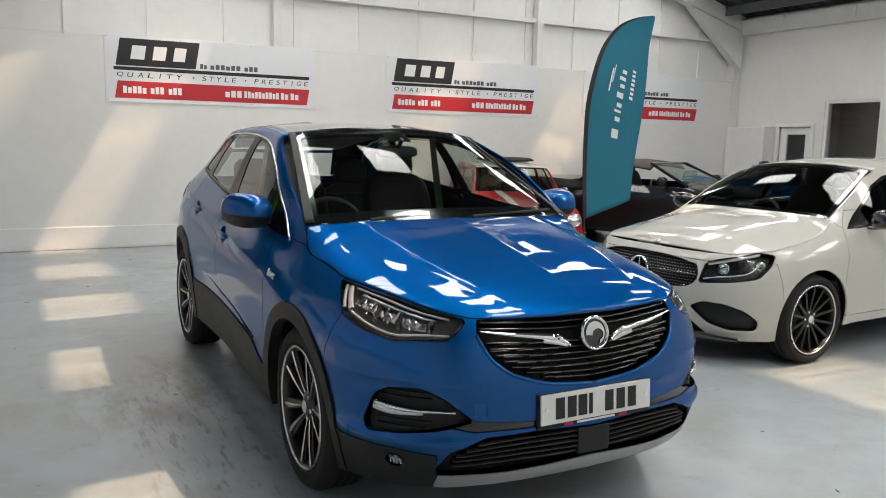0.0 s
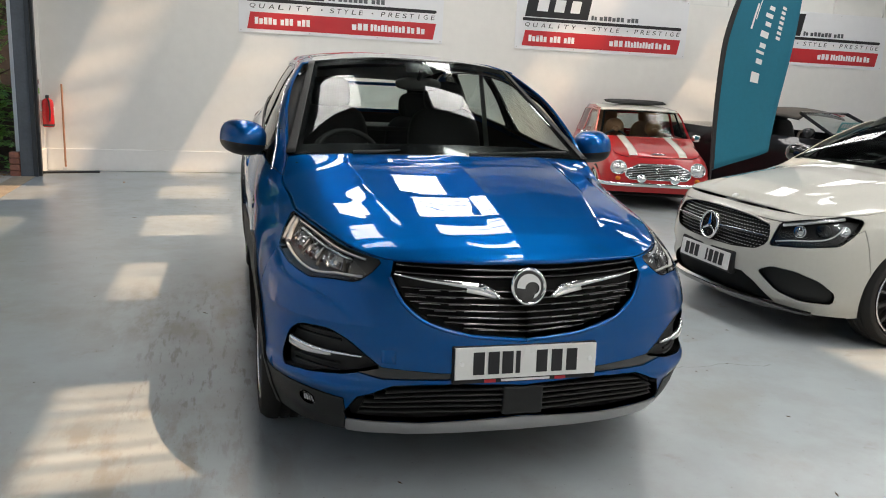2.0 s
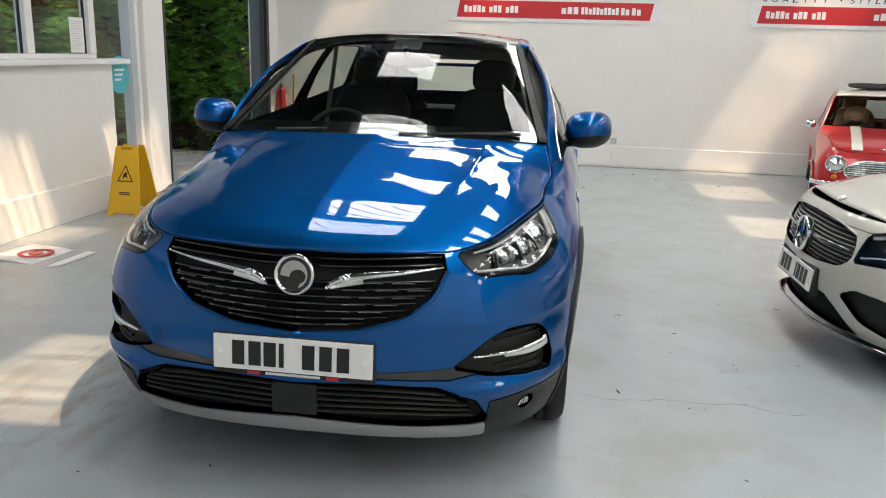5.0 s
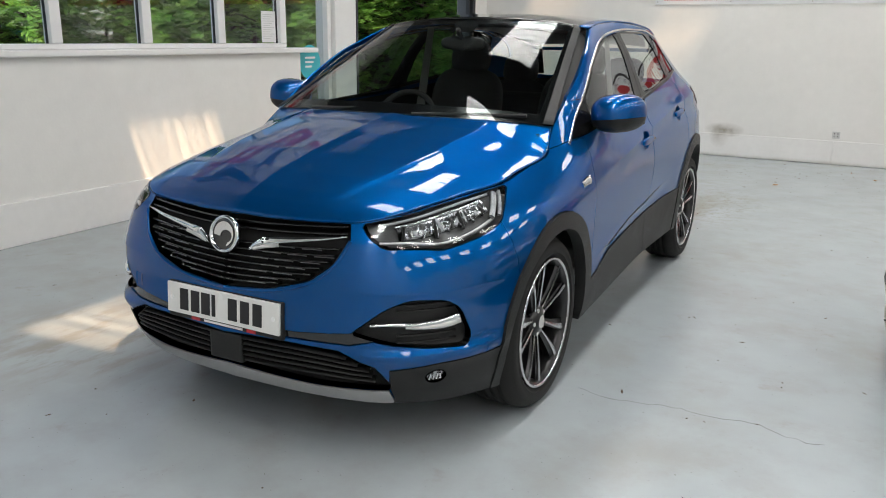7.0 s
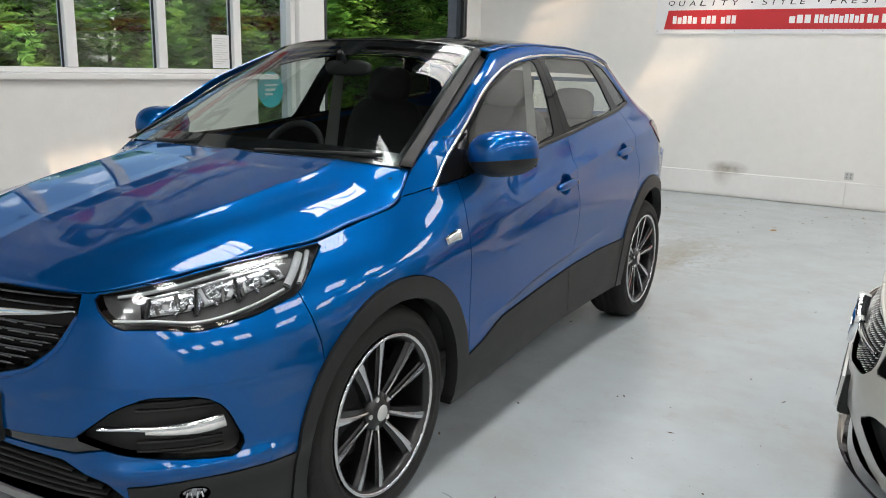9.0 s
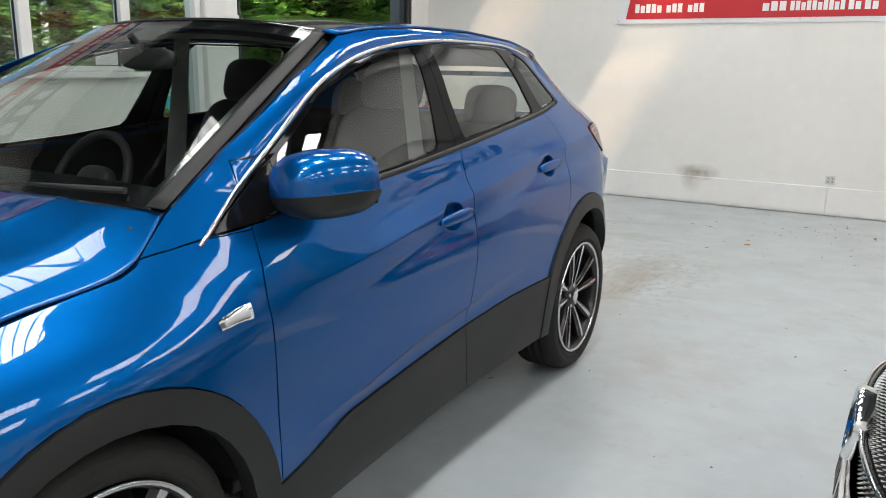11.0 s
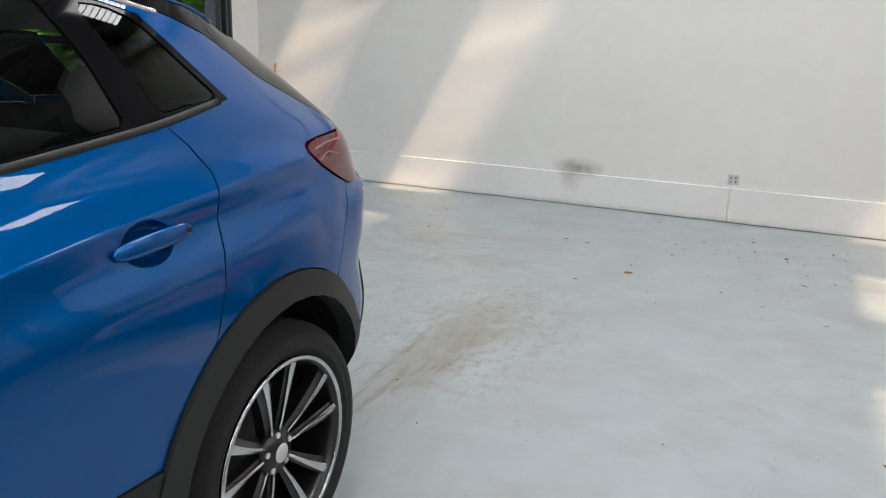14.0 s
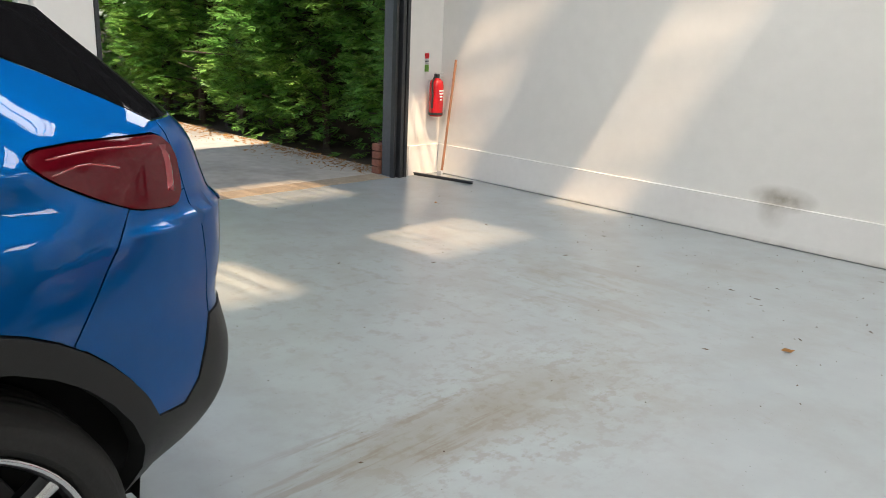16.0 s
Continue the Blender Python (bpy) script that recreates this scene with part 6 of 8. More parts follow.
    # windscreen, roof
    def screen(a, s):
        q = 2 * a - 1
        f = abs(q)
        lo = Vector((0.735 * f, 0.212 + 0.070 * f ** 2 + 0.022 * f ** 8, 1.128 - 0.012 * f ** 2 - 0.008 * f ** 8))
        hi = Vector((0.560 * f, 1.005 + 0.074 * f ** 2 + 0.018 * f ** 8, 1.556 - 0.026 * f ** 2.2 - 0.012 * f ** 8))
        p = lo.lerp(hi, s)
        bow = 0.022 * math.sin(math.pi * s) * (1 - f ** 2)
        p += Vector((0, -0.55 * bow, bow))
        return Vector((math.copysign(p.x, q), p.y, p.z))

    sheet("windscreen", screen, 64, 24, M["screen_glass"], car, label="clear raked windscreen")
    for a0, a1, s0, s1, nm in ((0.0, 0.042, 0, 1, "screen_band"), (0.958, 1.0, 0, 1, "screen_band"), (0.03, 0.97, 0.0, 0.085, "screen_band"), (0.03, 0.97, 0.93, 1.0, "screen_band"), (0.44, 0.56, 0.82, 0.94, "sensor_patch")):
        sheet(nm, lambda a, s: screen(a0 + (a1 - a0) * a, s0 + (s1 - s0) * s) + Vector((0, 0.004, -0.004)), 24, 12, M["gloss_black"], car)
    for a0, a1 in ((-0.004, 0.024), (0.976, 1.004)):
        sheet("screen_moulding", lambda a, s: screen(a0 + (a1 - a0) * a, s) + Vector((0, -0.0025, 0.005)), 8, 24, M["plastic"], car, 0.003)
    for side in (1, -1):
        def inner_pillar(a, s):
            q = screen(0.5 + side * 0.474, s) + Vector((0, 0.012, -0.012))
            u = 1.90 + 0.74 * s
            w = S.point(np.array([u]), np.array([np.interp(u, [1.86, 2.06, 2.389, 2.6, 2.8], [1.035, 1.165, 1.350, 1.415, 1.455])]), -0.025)[0]
            return q.lerp(Vector((side * w[0], w[1], w[2])), a)
        sheet("pillar_trim", inner_pillar, 4, 16, M["pillar_grey"], car)
    ru = np.linspace(2.6, 4.45, 24)
    R = S.point(ru, np.interp(ru, [t[0] for t in top], [t[1] for t in top]), 0.0)

    def roof_sheet(a, s):
        q = 2 * a - 1
        f = abs(q)
        ex, ey, ez = (np.interp(s, np.linspace(0, 1, 24), R[:, j]) for j in range(3))
        cy = 1.0 + 1.98 * s
        cz = np.interp(cy, [1.0, 1.3, 1.7, 2.2, 2.7, 3.0, 3.2], [1.557, 1.585, 1.598, 1.582, 1.524, 1.466, 1.44])
        y = cy + (ey - cy) * f ** 2.2
        z = ez + (cz - ez) * (1 - f ** 2.4)
        return Vector((math.copysign(ex * f, q), y, z))

    sheet("roof_glass", lambda a, s: roof_sheet(0.03 + 0.94 * a, s) + Vector((0, 0, 0.003)), 44, 40, M["gloss_black"], car, 0.008, "gloss black glass roof")
    sheet("roof_side", lambda a, s: roof_sheet(0.036 * a, s), 6, 40, B, car, 0.008)
    sheet("roof_side", lambda a, s: roof_sheet(1 - 0.036 * a, s), 6, 40, B, car, 0.008)
    sheet("headliner", lambda a, s: roof_sheet(0.06 + 0.88 * a, s) + Vector((0, 0, -0.045)), 20, 16, M["headliner"], car)
    # cowl and wipers
    sheet("cowl", lambda a, s: Vector(((2 * a - 1) * 0.72, 0.17 + 0.15 * abs(2 * a - 1) ** 2.2 + 0.10 * s, 1.085 + 0.02 * s)), 20, 3, M["plastic"], car)
    for x0, x1 in ((-0.45, 0.08), (0.1, 0.62)):
        rod("wiper", (x0, 0.22, 1.128), (x1, 0.30, 1.142), 0.008, M["rubber"], car, 8)

    # door furniture
    for s in (1, -1):
        for d, u, z, tilt in ((doors, 2.865, 0.944, 3), (rear_doors, 3.725, 1.020, 4)):
            p, n = S.point(np.array([u]), np.array([z]), 0.0)[0], S.normal(np.array([u]), np.array([z]))[0]
            m = Matrix.Translation((p[0], p[1], p[2])) @ Matrix.Rotation(radians(tilt), 4, "X") @ Matrix.Rotation(math.atan2(-n[2], n[0]), 4, "Y")
            m = (Matrix.Diagonal((s, 1, 1, 1)) @ m)
            dd = d[0 if s > 0 else 1]
            h = blob("handle", (0.032, 0.0, 0.0), (0.012, 0.105, 0.019), B, dd, 3, m=m)
            for e in (-1, 1):
                blob("handle_foot", (0.014, e * 0.085, 0.0), (0.024, 0.018, 0.014), B, dd, 3, m=m)
            rod("lock", m @ Vector((0.043, 0.088, 0.0)), m @ Vector((0.0455, 0.088, 0.0)), 0.006, M["rim_black"], dd, 12)
        # mirrors
        mir = new("mirror")
        mir.parent = car
        mm = Matrix.Diagonal((s, 1, 1, 1)) @ pose(0.920, 0.638, 1.145, 0, -6, -16)
        blob("mirror_cap", (0, 0, 0), (0.100, 0.142, 0.084), B, mir, 2.55, m=mm, keep=lambda x, y, z: z > -0.28 and y < 0.72)
        blob("mirror_shell", (0, 0, -0.001), (0.099, 0.141, 0.083), M["plastic"], mir, 2.55, m=mm, keep=lambda x, y, z: z <= -0.20 and y < 0.74)
        box("mirror_glass", (-0.064, 0.0995, -0.050), (0.064, 0.1025, 0.050), M["reflector"], mir, 0.001, m=mm)
        box("mirror_rim", (-0.070, 0.092, -0.056), (0.070, 0.0990, 0.056), M["plastic"], mir, 0.001, m=mm)
        box("mirror_arm", (-0.16, -0.025, -0.075), (-0.02, 0.035, -0.048), M["gloss_black"], mir, 0.01, m=mm)
    # inner structure
    hid = split_shell(S, [(0.02, 0.26), (0.02, 0.80), (0.6, 0.83), (1.3, 0.89), (1.8, 0.97), (2.1, 1.07), (3.0, 1.12), (3.9, 1.20), (4.7, 1.15), (5.7, 1.15), (5.7, 0.46), (4.50, 0.46), (4.30, 0.32), (3.0, 0.32), (2.0, 0.29)],
                      [("wheel_opening", ring_of(1.515, 0.352, 0.40)), ("wheel_opening", ring_of(4.13, 0.356, 0.44))], 0.1, 0.08)
    panel("inner_shell", S, hid["rest"], M["under"], car, lift=-0.035, depth=0.0, gap=0.0, join=True)
    for y in (0.0, 2.65):
        for s in (1, -1):
            bm2 = bmesh.new()
            arc = [math.pi * k / 14 * 0.96 + 0.06 - (0.28 * (1 - k / 14) if y > 1 else 0.0) for k in range(15)]
            rows = [[bm2.verts.new((s * (xx if a > 0.12 else min(xx, 0.645)), y + (0.42 if y < 1 else 0.44) * math.cos(a), 0.352 + (0.42 if y < 1 else 0.44) * math.sin(a))) for a in arc] for xx in (0.60, 0.78 if y < 1 else 0.70)]
            for k in range(14):
                bm2.faces.new((rows[0][k], rows[1][k], rows[1][k + 1], rows[0][k + 1]))
            bm2.faces.new(rows[0])
            part("wheel_liner", bm2, M["under"], car)
    box("underbody", (-0.58, -0.55, 0.21), (0.58, 3.0, 0.30), M["under"], car, 0.03)
    # cabin
    sheet("dashboard", lambda a, s: Vector(((2 * a - 1) * 0.70, 0.24 + 0.52 * s, 1.075 + 0.03 * math.sin(math.pi * s) - 0.06 * s ** 3)), 16, 10, M["trim"], car, 0.03)
    box("dash_front", (-0.70, 0.745, 0.55), (0.70, 0.80, 1.03), M["trim"], car, 0.02)
    box("cabin_floor", (-0.72, 0.5, 0.31), (0.70, 3.0, 0.36), M["trim"], car, 0.01)
    box("bulkhead", (-0.70, 0.22, 0.36), (0.70, 0.27, 1.06), M["under"], car)
    steering_wheel(car, (-0.37, 0.92, 1.00), 0.185, 62)
    for x in (-0.37, 0.37):
        front_seat(car, x, 1.28, 0.60, M["seat"])
    for x in (-0.38, 0.38):
        front_seat(car, x, 2.10, 0.50, M["seat"], "rear_seat")
    box("parcel_shelf", (-0.58, 2.45, 1.06), (0.58, 2.95, 1.09), M["trim"], car, 0.01)
    blob("interior_mirror", (0, 0.90, 1.43), (0.125, 0.022, 0.035), M["trim"], car, 3)
    rod("mirror_stalk", (0, 0.90, 1.44), (0, 0.84, 1.50), 0.012, M["trim"], car, 8)
    for s in (1, -1):
        bm2 = bmesh.new()
        q = [bm2.verts.new((s * x, y, z)) for x, y, z in ((0.70, 1.46, 0.5), (0.70, 1.60, 0.5), (0.55, 1.58, 1.52), (0.55, 1.50, 1.52))]
        bm2.faces.new(q)
        part("pillar_trim", bm2, M["headliner"], car)
    place_wheels(car, 0.752, (0.0, 2.630), 0.354, 0.235, 0.266, "blades", 0.012)
    return car


blue_car()


# ---- the white hatchback ----
def bonnet_sheet(name, S, edge, y0, y1, prof, material, car, dome=0.008, power=2.6, spread=0.6):
    """A bonnet between an edge line on the shell and a middle line of (y, z)."""
    E = S.point(np.array([e[0] for e in edge]), np.array([e[1] for e in edge]), 0.001)
    el = np.r_[0, np.cumsum(np.linalg.norm(np.diff(E, axis=0), axis=1))]
    el /= el[-1]
    py, pz = zip(*prof)

    def fn(a, s):
        q = 2 * a - 1
        f = abs(q)
        ex, ey, ez = hermite(el, E, np.array([s]))[0]
        cy = y0 + (y1 - y0) * s
        cz = np.interp(cy, py, pz)
        z = ez + (cz - ez) * (1 - f ** power) + dome * math.sin(math.pi * min(1, s * 1.15)) ** 0.5 / (1 + math.exp((f - spread) / 0.025))
        return Vector((math.copysign(ex * f, q), cy + (ey - cy) * f ** 1.8, z))

    return sheet(name, fn, 80, 40, material, car, 0.006)


def screen_sheet(name, lo_c, lo_e, hi_c, hi_e, car, glass, bow=0.03):
    """A raked screen between a lower and an upper curve, each from its middle to its corner, with black borders."""
    lo_c, lo_e, hi_c, hi_e = (Vector(v) for v in (lo_c, lo_e, hi_c, hi_e))

    def fn(a, s):
        q = 2 * a - 1
        f = abs(q)
        lo = lo_c.lerp(lo_e, f ** 2.2)
        hi = hi_c.lerp(hi_e, f ** 2.2)
        p = lo.lerp(hi, s)
        p.x = (lo_e.x * (1 - s) + hi_e.x * s) * f
        b = bow * math.sin(math.pi * s) * (1 - f * f)
        return Vector((math.copysign(p.x, q), p.y - 0.5 * b, p.z + b))

    sheet(name, fn, 30, 16, glass, car)
    for a0, a1, s0, s1 in ((0.0, 0.03, 0, 1), (0.97, 1.0, 0, 1), (0.03, 0.97, 0.0, 0.06), (0.03, 0.97, 0.95, 1.0)):
        sheet("screen_band", lambda a, s: fn(a0 + (a1 - a0) * a, s0 + (s1 - s0) * s) + Vector((0, 0.004, -0.004)), 16, 8, M["gloss_black"], car)
    return fn


def roof_between(name, S, top, u0, u1, cy0, cy1, prof, material, car, label=""):
    ru = np.linspace(u0, u1, 20)
    R = S.point(ru, np.interp(ru, [t[0] for t in top], [t[1] for t in top]), 0.0)
    py, pz = zip(*prof)

    def fn(a, s):
        q = 2 * a - 1
        f = abs(q)
        ex, ey, ez = (np.interp(s, np.linspace(0, 1, 20), R[:, j]) for j in range(3))
        cy = cy0 + (cy1 - cy0) * s
        cz = np.interp(cy, py, pz)
        return Vector((math.copysign(ex * f, q), cy + (ey - cy) * f ** 2.2, ez + (cz - ez) * (1 - f ** 2.4)))

    sheet(name, fn, 36, 24, material, car, 0.012, label)
    return fn


def cabin(car, y0, y1, half, seat_z, seats, material, wheel_at):
    box("cabin_floor", (-half, y0, 0.26), (half, y1, 0.31), M["trim"], car, 0.01)
    sheet("dashboard", lambda a, s: Vector(((2 * a - 1) * half, y0 - 0.15 + 0.45 * s, seat_z + 0.42 - 0.05 * s ** 2)), 8, 6, M["trim"], car, 0.03)
    for x, y in seats:
        front_seat(car, x, y, seat_z, material)
    steering_wheel(car, wheel_at, 0.18, 62)


def white_car():
    S = WHITE
    car = empty("car", label="cream white hatchback with black alloy wheels and chrome grille", category="car")
    end = S.s[-1]
    top = [(0.0, 0.778), (0.393, 0.776), (0.695, 0.772), (0.9, 0.787), (1.057, 0.800), (1.387, 0.850), (1.635, 0.912), (1.70, 0.945), (1.76, 1.0), (2.0, 1.14), (2.28, 1.285), (2.5, 1.345), (2.8, 1.375), (3.3, 1.375), (3.8, 1.345), (4.3, 1.28), (4.6, 1.22), (end, 1.20)]
    low = [(end, 0.24), (4.5, 0.22), (4.1, 0.24), (1.9, 0.245), (1.4, 0.22), (1.05, 0.17), (0.78, 0.175), (0.4, 0.185), (0.0, 0.19)]
    head = [(0.498, 0.571), (0.515, 0.64), (0.535, 0.712), (0.714, 0.751), (0.925, 0.788), (1.049, 0.772), (0.998, 0.700), (0.899, 0.618), (0.703, 0.588)]
    grille = [(-0.01, 0.735), (0.117, 0.735), (0.331, 0.722), (0.47, 0.694), (0.492, 0.64), (0.485, 0.580), (0.419, 0.536), (0.229, 0.517), (-0.01, 0.510)]
    dlo = [(1.83, 0.925), (1.97, 1.03), (2.30, 1.225), (2.5, 1.29), (2.75, 1.322), (3.3, 1.325), (3.75, 1.275), (4.02, 1.17), (4.08, 1.11), (3.5, 1.03), (2.9, 0.985), (2.3, 0.95)]
    regions = [
        ("wheel_opening", ring_of(1.42, 0.315, 0.350)), ("wheel_opening", ring_of(S.uy(2.70), 0.315, 0.350)),
        ("headlight", rounded(head)), ("grille", rounded(grille)),
        ("intake", rounded([(0.45, 0.405), (0.54, 0.448), (0.68, 0.440), (0.82, 0.395), (0.915, 0.325), (0.912, 0.262), (0.72, 0.258), (0.58, 0.300)])),
        ("lower_intake", [(-0.01, 0.37), (0.34, 0.375), (0.43, 0.33), (0.56, 0.226), (-0.01, 0.226)]),
        ("splitter", [(-0.01, 0.226), (0.44, 0.226), (0.80, 0.190), (0.80, 0.1), (-0.01, 0.1)]),
        ("front_glass", rounded([(2.06, 0.955), (2.04, 1.05), (2.30, 1.205), (2.52, 1.275), (2.76, 1.305), (2.80, 0.995), (2.4, 0.968)])),
        ("rear_glass", rounded([(2.88, 1.005), (2.86, 1.31), (3.3, 1.308), (3.70, 1.262), (3.97, 1.16), (4.0, 1.115), (3.5, 1.042)])),
        ("window_trim", dlo),
        ("front_bumper", [(-0.01, 0.74), (0.5, 0.72), (1.0, 0.70), (1.04, 0.72), (1.07, 0.60), (1.12, 0.3), (1.12, 0.1), (-0.01, 0.1)]),
        ("nose", [(-0.01, 0.80), (0.70, 0.785), (0.72, 0.755), (0.5, 0.71), (0.47, 0.70), (-0.01, 0.73)]),
        ("front_door", [(1.80, 0.93), (1.76, 0.85), (1.722, 0.61), (1.722, 0.31), (2.84, 0.31), (2.84, 1.1), (1.9, 1.05)]),
        ("rear_door", [(2.84, 0.31), (2.84, 1.1), (3.7, 1.1), (3.80, 0.9), (3.72, 0.62), (3.62, 0.31)]),
        ("sill", [(1.70, 0.31), (3.85, 0.31), (3.85, 0.2), (1.70, 0.2)]),
        ("front_fender", [(0.9, 1.05), (1.0, 0.2), (1.78, 0.2), (1.722, 0.61), (1.76, 0.85), (1.80, 0.93), (1.74, 0.99)]),
        ("tail_lamp", [(4.55, 0.85), (4.55, 1.0), (5.0, 1.0), (5.0, 0.85)]),
    ]
    cut = split_shell(S, top + low, regions, 0.05, 0.03)
    W = M["white_car"]
    for nm, join in (("front_bumper", True), ("front_fender", False), ("front_door", False), ("rear_door", False), ("sill", False), ("nose", True)):
        if nm in cut:
            panel(nm, S, cut[nm], W, car, join=join)
    panel("rear_body", S, cut["rest"], W, car)
    panel("splitter", S, cut["splitter"], M["gloss_black"], car, lift=0.05, join=True)
    panel("intake", S, cut["intake"], M["plastic"], car, lift=-0.03, depth=-0.03, label="black air intake mesh")
    panel("lower_intake", S, cut["lower_intake"], M["under"], car, lift=-0.03, depth=-0.03, join=True)
    panel("window_trim", S, cut["window_trim"], M["gloss_black"], car)
    panel("front_glass", S, cut["front_glass"], M["dark_glass"], car, lift=-0.004, depth=0.004, label="dark side window")
    panel("rear_glass", S, cut["rear_glass"], M["dark_glass"], car, lift=-0.004, depth=0.004, label="dark side window")
    panel("tail_lamp", S, cut["tail_lamp"], M["red_lens"], car, lift=0.004)
    panel("grille_back", S, cut["grille"], M["under"], car, lift=-0.03, depth=-0.03, join=True)
    ribbon("grille_frame", S, [(0.0, 0.737), (0.117, 0.737), (0.331, 0.724), (0.47, 0.696)], 0.012, W, car, lift=0.0, thick=0.006, join=True)
    ribbon("grille_bar", S, [(0.09, 0.612), (0.28, 0.622), (0.47, 0.622)], 0.020, M["gloss_black"], car, lift=0.0, thick=0.010, taper=0.6)
    ribbon("grille_bar_edge", S, [(0.09, 0.622), (0.28, 0.631), (0.47, 0.627)], 0.008, M["chrome"], car, lift=0.008, thick=0.004, taper=0.6, label="chrome grille bar")
    # rows of bright studs over the dark grille
    studs_v, studs_f = [], []
    uu, zz = np.meshgrid(np.arange(0.0, 0.49, 0.024), np.arange(0.518, 0.735, 0.020))
    uu = uu + (np.arange(uu.shape[0]) % 2)[:, None] * 0.012
    pts = np.stack([uu.ravel(), zz.ravel()], 1)
    pts = pts[inside(grille, pts)]
    P = S.point(pts[:, 0], pts[:, 1], -0.018)
    for p in P:
        for sd in (1, -1):
            o = len(studs_v)
            c = Vector((sd * p[0], p[1], p[2]))
            studs_v += [c + Vector(d) for d in ((-0.003, 0, 0), (0, 0, 0.0024), (0.003, 0, 0), (0, 0, -0.0024), (0, -0.004, 0), (0, 0.012, 0))]
            studs_f += [(o + a, o + b, o + 4) for a, b in ((0, 1), (1, 2), (2, 3), (3, 0))] + [(o + b, o + a, o + 5) for a, b in ((0, 1), (1, 2), (2, 3), (3, 0))]
    st = mesh_ob("grille_studs", studs_v, studs_f, M["satin"], car)
    tagged(st, kind="stuff")
    bm = pose(0, -0.832, 0.606, 84)
    V, F = lathe([(0.090, -0.03), (0.094, 0.0), (0.090, 0.010), (0.082, 0.010), (0.079, 0.0)], 40, bm)
    badge = mesh_ob("badge_ring", V, F, M["chrome"], car, "round chrome badge", True)
    V, F = lathe([(0.0, -0.004), (0.08, -0.004)], 32, bm)
    mesh_ob("badge_disc", V, F, M["gloss_black"], badge)
    for a in (90, 210, 330):
        q = bm @ pose(0, 0, 0.002, 0, 0, a)
        mesh_ob("badge_arm", [q @ Vector(v) for v in ((0, -0.014, 0), (0.082, -0.002, 0), (0.082, 0.002, 0), (0, 0.014, 0), (0.0, 0, 0.012), (0.08, 0, 0.004))],
                [(0, 1, 5, 4), (4, 5, 2, 3), (1, 2, 5), (0, 4, 3)], M["chrome"], badge)
    for lens in panel("headlamp", S, cut["headlight"], M["lens"], car, lift=0.002, depth=0.004, label="dark headlamp with projector lens"):
        side = 1 if lens.data.vertices[0].co.x > 0 else -1
        panel("lamp_housing", S, cut["headlight"], M["rim_black"], lens, sides=(side,), lift=-0.05, depth=-0.048)
        ribbon("light_guide", S, [(0.53, 0.60), (0.62, 0.618), (0.74, 0.632), (0.85, 0.66), (0.93, 0.73)], 0.008, M["satin"], lens, lift=-0.014, thick=0.006, sides=(side,))
        ribbon("lamp_brow", S, [(0.55, 0.70), (0.72, 0.735), (0.93, 0.772)], 0.02, M["satin"], lens, lift=-0.02, thick=0.006, sides=(side,))
        for u, z, r in ((0.66, 0.672, 0.036), (0.80, 0.69, 0.042), (0.93, 0.70, 0.03)):
            p, n = S.point(np.array([u]), np.array([z]), -0.03)[0], S.normal(np.array([u]), np.array([z]))[0]
            m = Matrix.Translation((p[0] * side, p[1], p[2])) @ Vector((n[0] * side, n[1] - 0.3, 0.05)).normalized().to_track_quat("Z", "Y").to_matrix().to_4x4()
            V, F = lathe([(0.0, 0.014), (r * 0.6, 0.008), (r * 0.8, 0.0), (r, 0.006), (r * 1.05, -0.01)], 20, m)
            mesh_ob("projector", V, F, M["gloss_black"] if r > 0.04 else M["reflector"], lens, smooth=True)
    bonnet_sheet("bonnet", S, [(0.66, 0.774), (0.8, 0.781), (0.925, 0.791), (1.057, 0.803), (1.387, 0.853), (1.635, 0.915), (1.70, 0.948), (1.755, 0.998)], -0.676, 0.40,
                 [(-0.676, 0.784), (-0.58, 0.828), (-0.4, 0.882), (0.0, 0.950), (0.4, 1.003)], W, car, dome=0.010)
    screen_sheet("windscreen", (0, 0.40, 1.0), (0.665, 0.335, 0.995), (0, 1.02, 1.375), (0.535, 1.0, 1.335), car, M["screen_glass"])
    rfn = roof_between("roof", S, top, 2.46, 4.3, 1.02, 2.95, [(1.02, 1.377), (1.4, 1.418), (1.9, 1.428), (2.5, 1.39), (2.95, 1.32)], W, car)
    screen_sheet("rear_window", (0, 3.28, 1.06), (0.56, 3.12, 1.04), (0, 2.95, 1.315), (0.47, 2.90, 1.285), car, M["dark_glass"])
    sheet("headliner", lambda a, s: rfn(0.06 + 0.88 * a, s) + Vector((0, 0, -0.04)), 12, 10, M["trim"], car)
    pm = pose(0, -0.845, 0.412, -6)
    plate = box("number_plate", (-0.26, -0.004, -0.056), (0.26, 0.006, 0.056), M["plate_white"], car, 0.002, "white number plate in a black holder", m=pm)
    box("plate_holder", (-0.285, 0.0065, -0.07), (0.285, 0.05, 0.075), M["plastic"], car, 0.01, m=pm)
    for x in (-0.19, -0.135, -0.08, 0.03, 0.075, 0.13, 0.185):
        w = 0.020 if x != 0.03 else 0.008
        box("plate_bar", (x - w, -0.0062, -0.0395), (x + w, -0.0042, 0.0395), M["black"], plate, m=pm)
    V, F = lathe([(0.0, 0.006), (0.02, 0.004), (0.024, -0.004)], 20, pose(0, -0.662, 0.802, 28))
    mesh_ob("bonnet_badge", V, F, M["satin"], car, smooth=True)
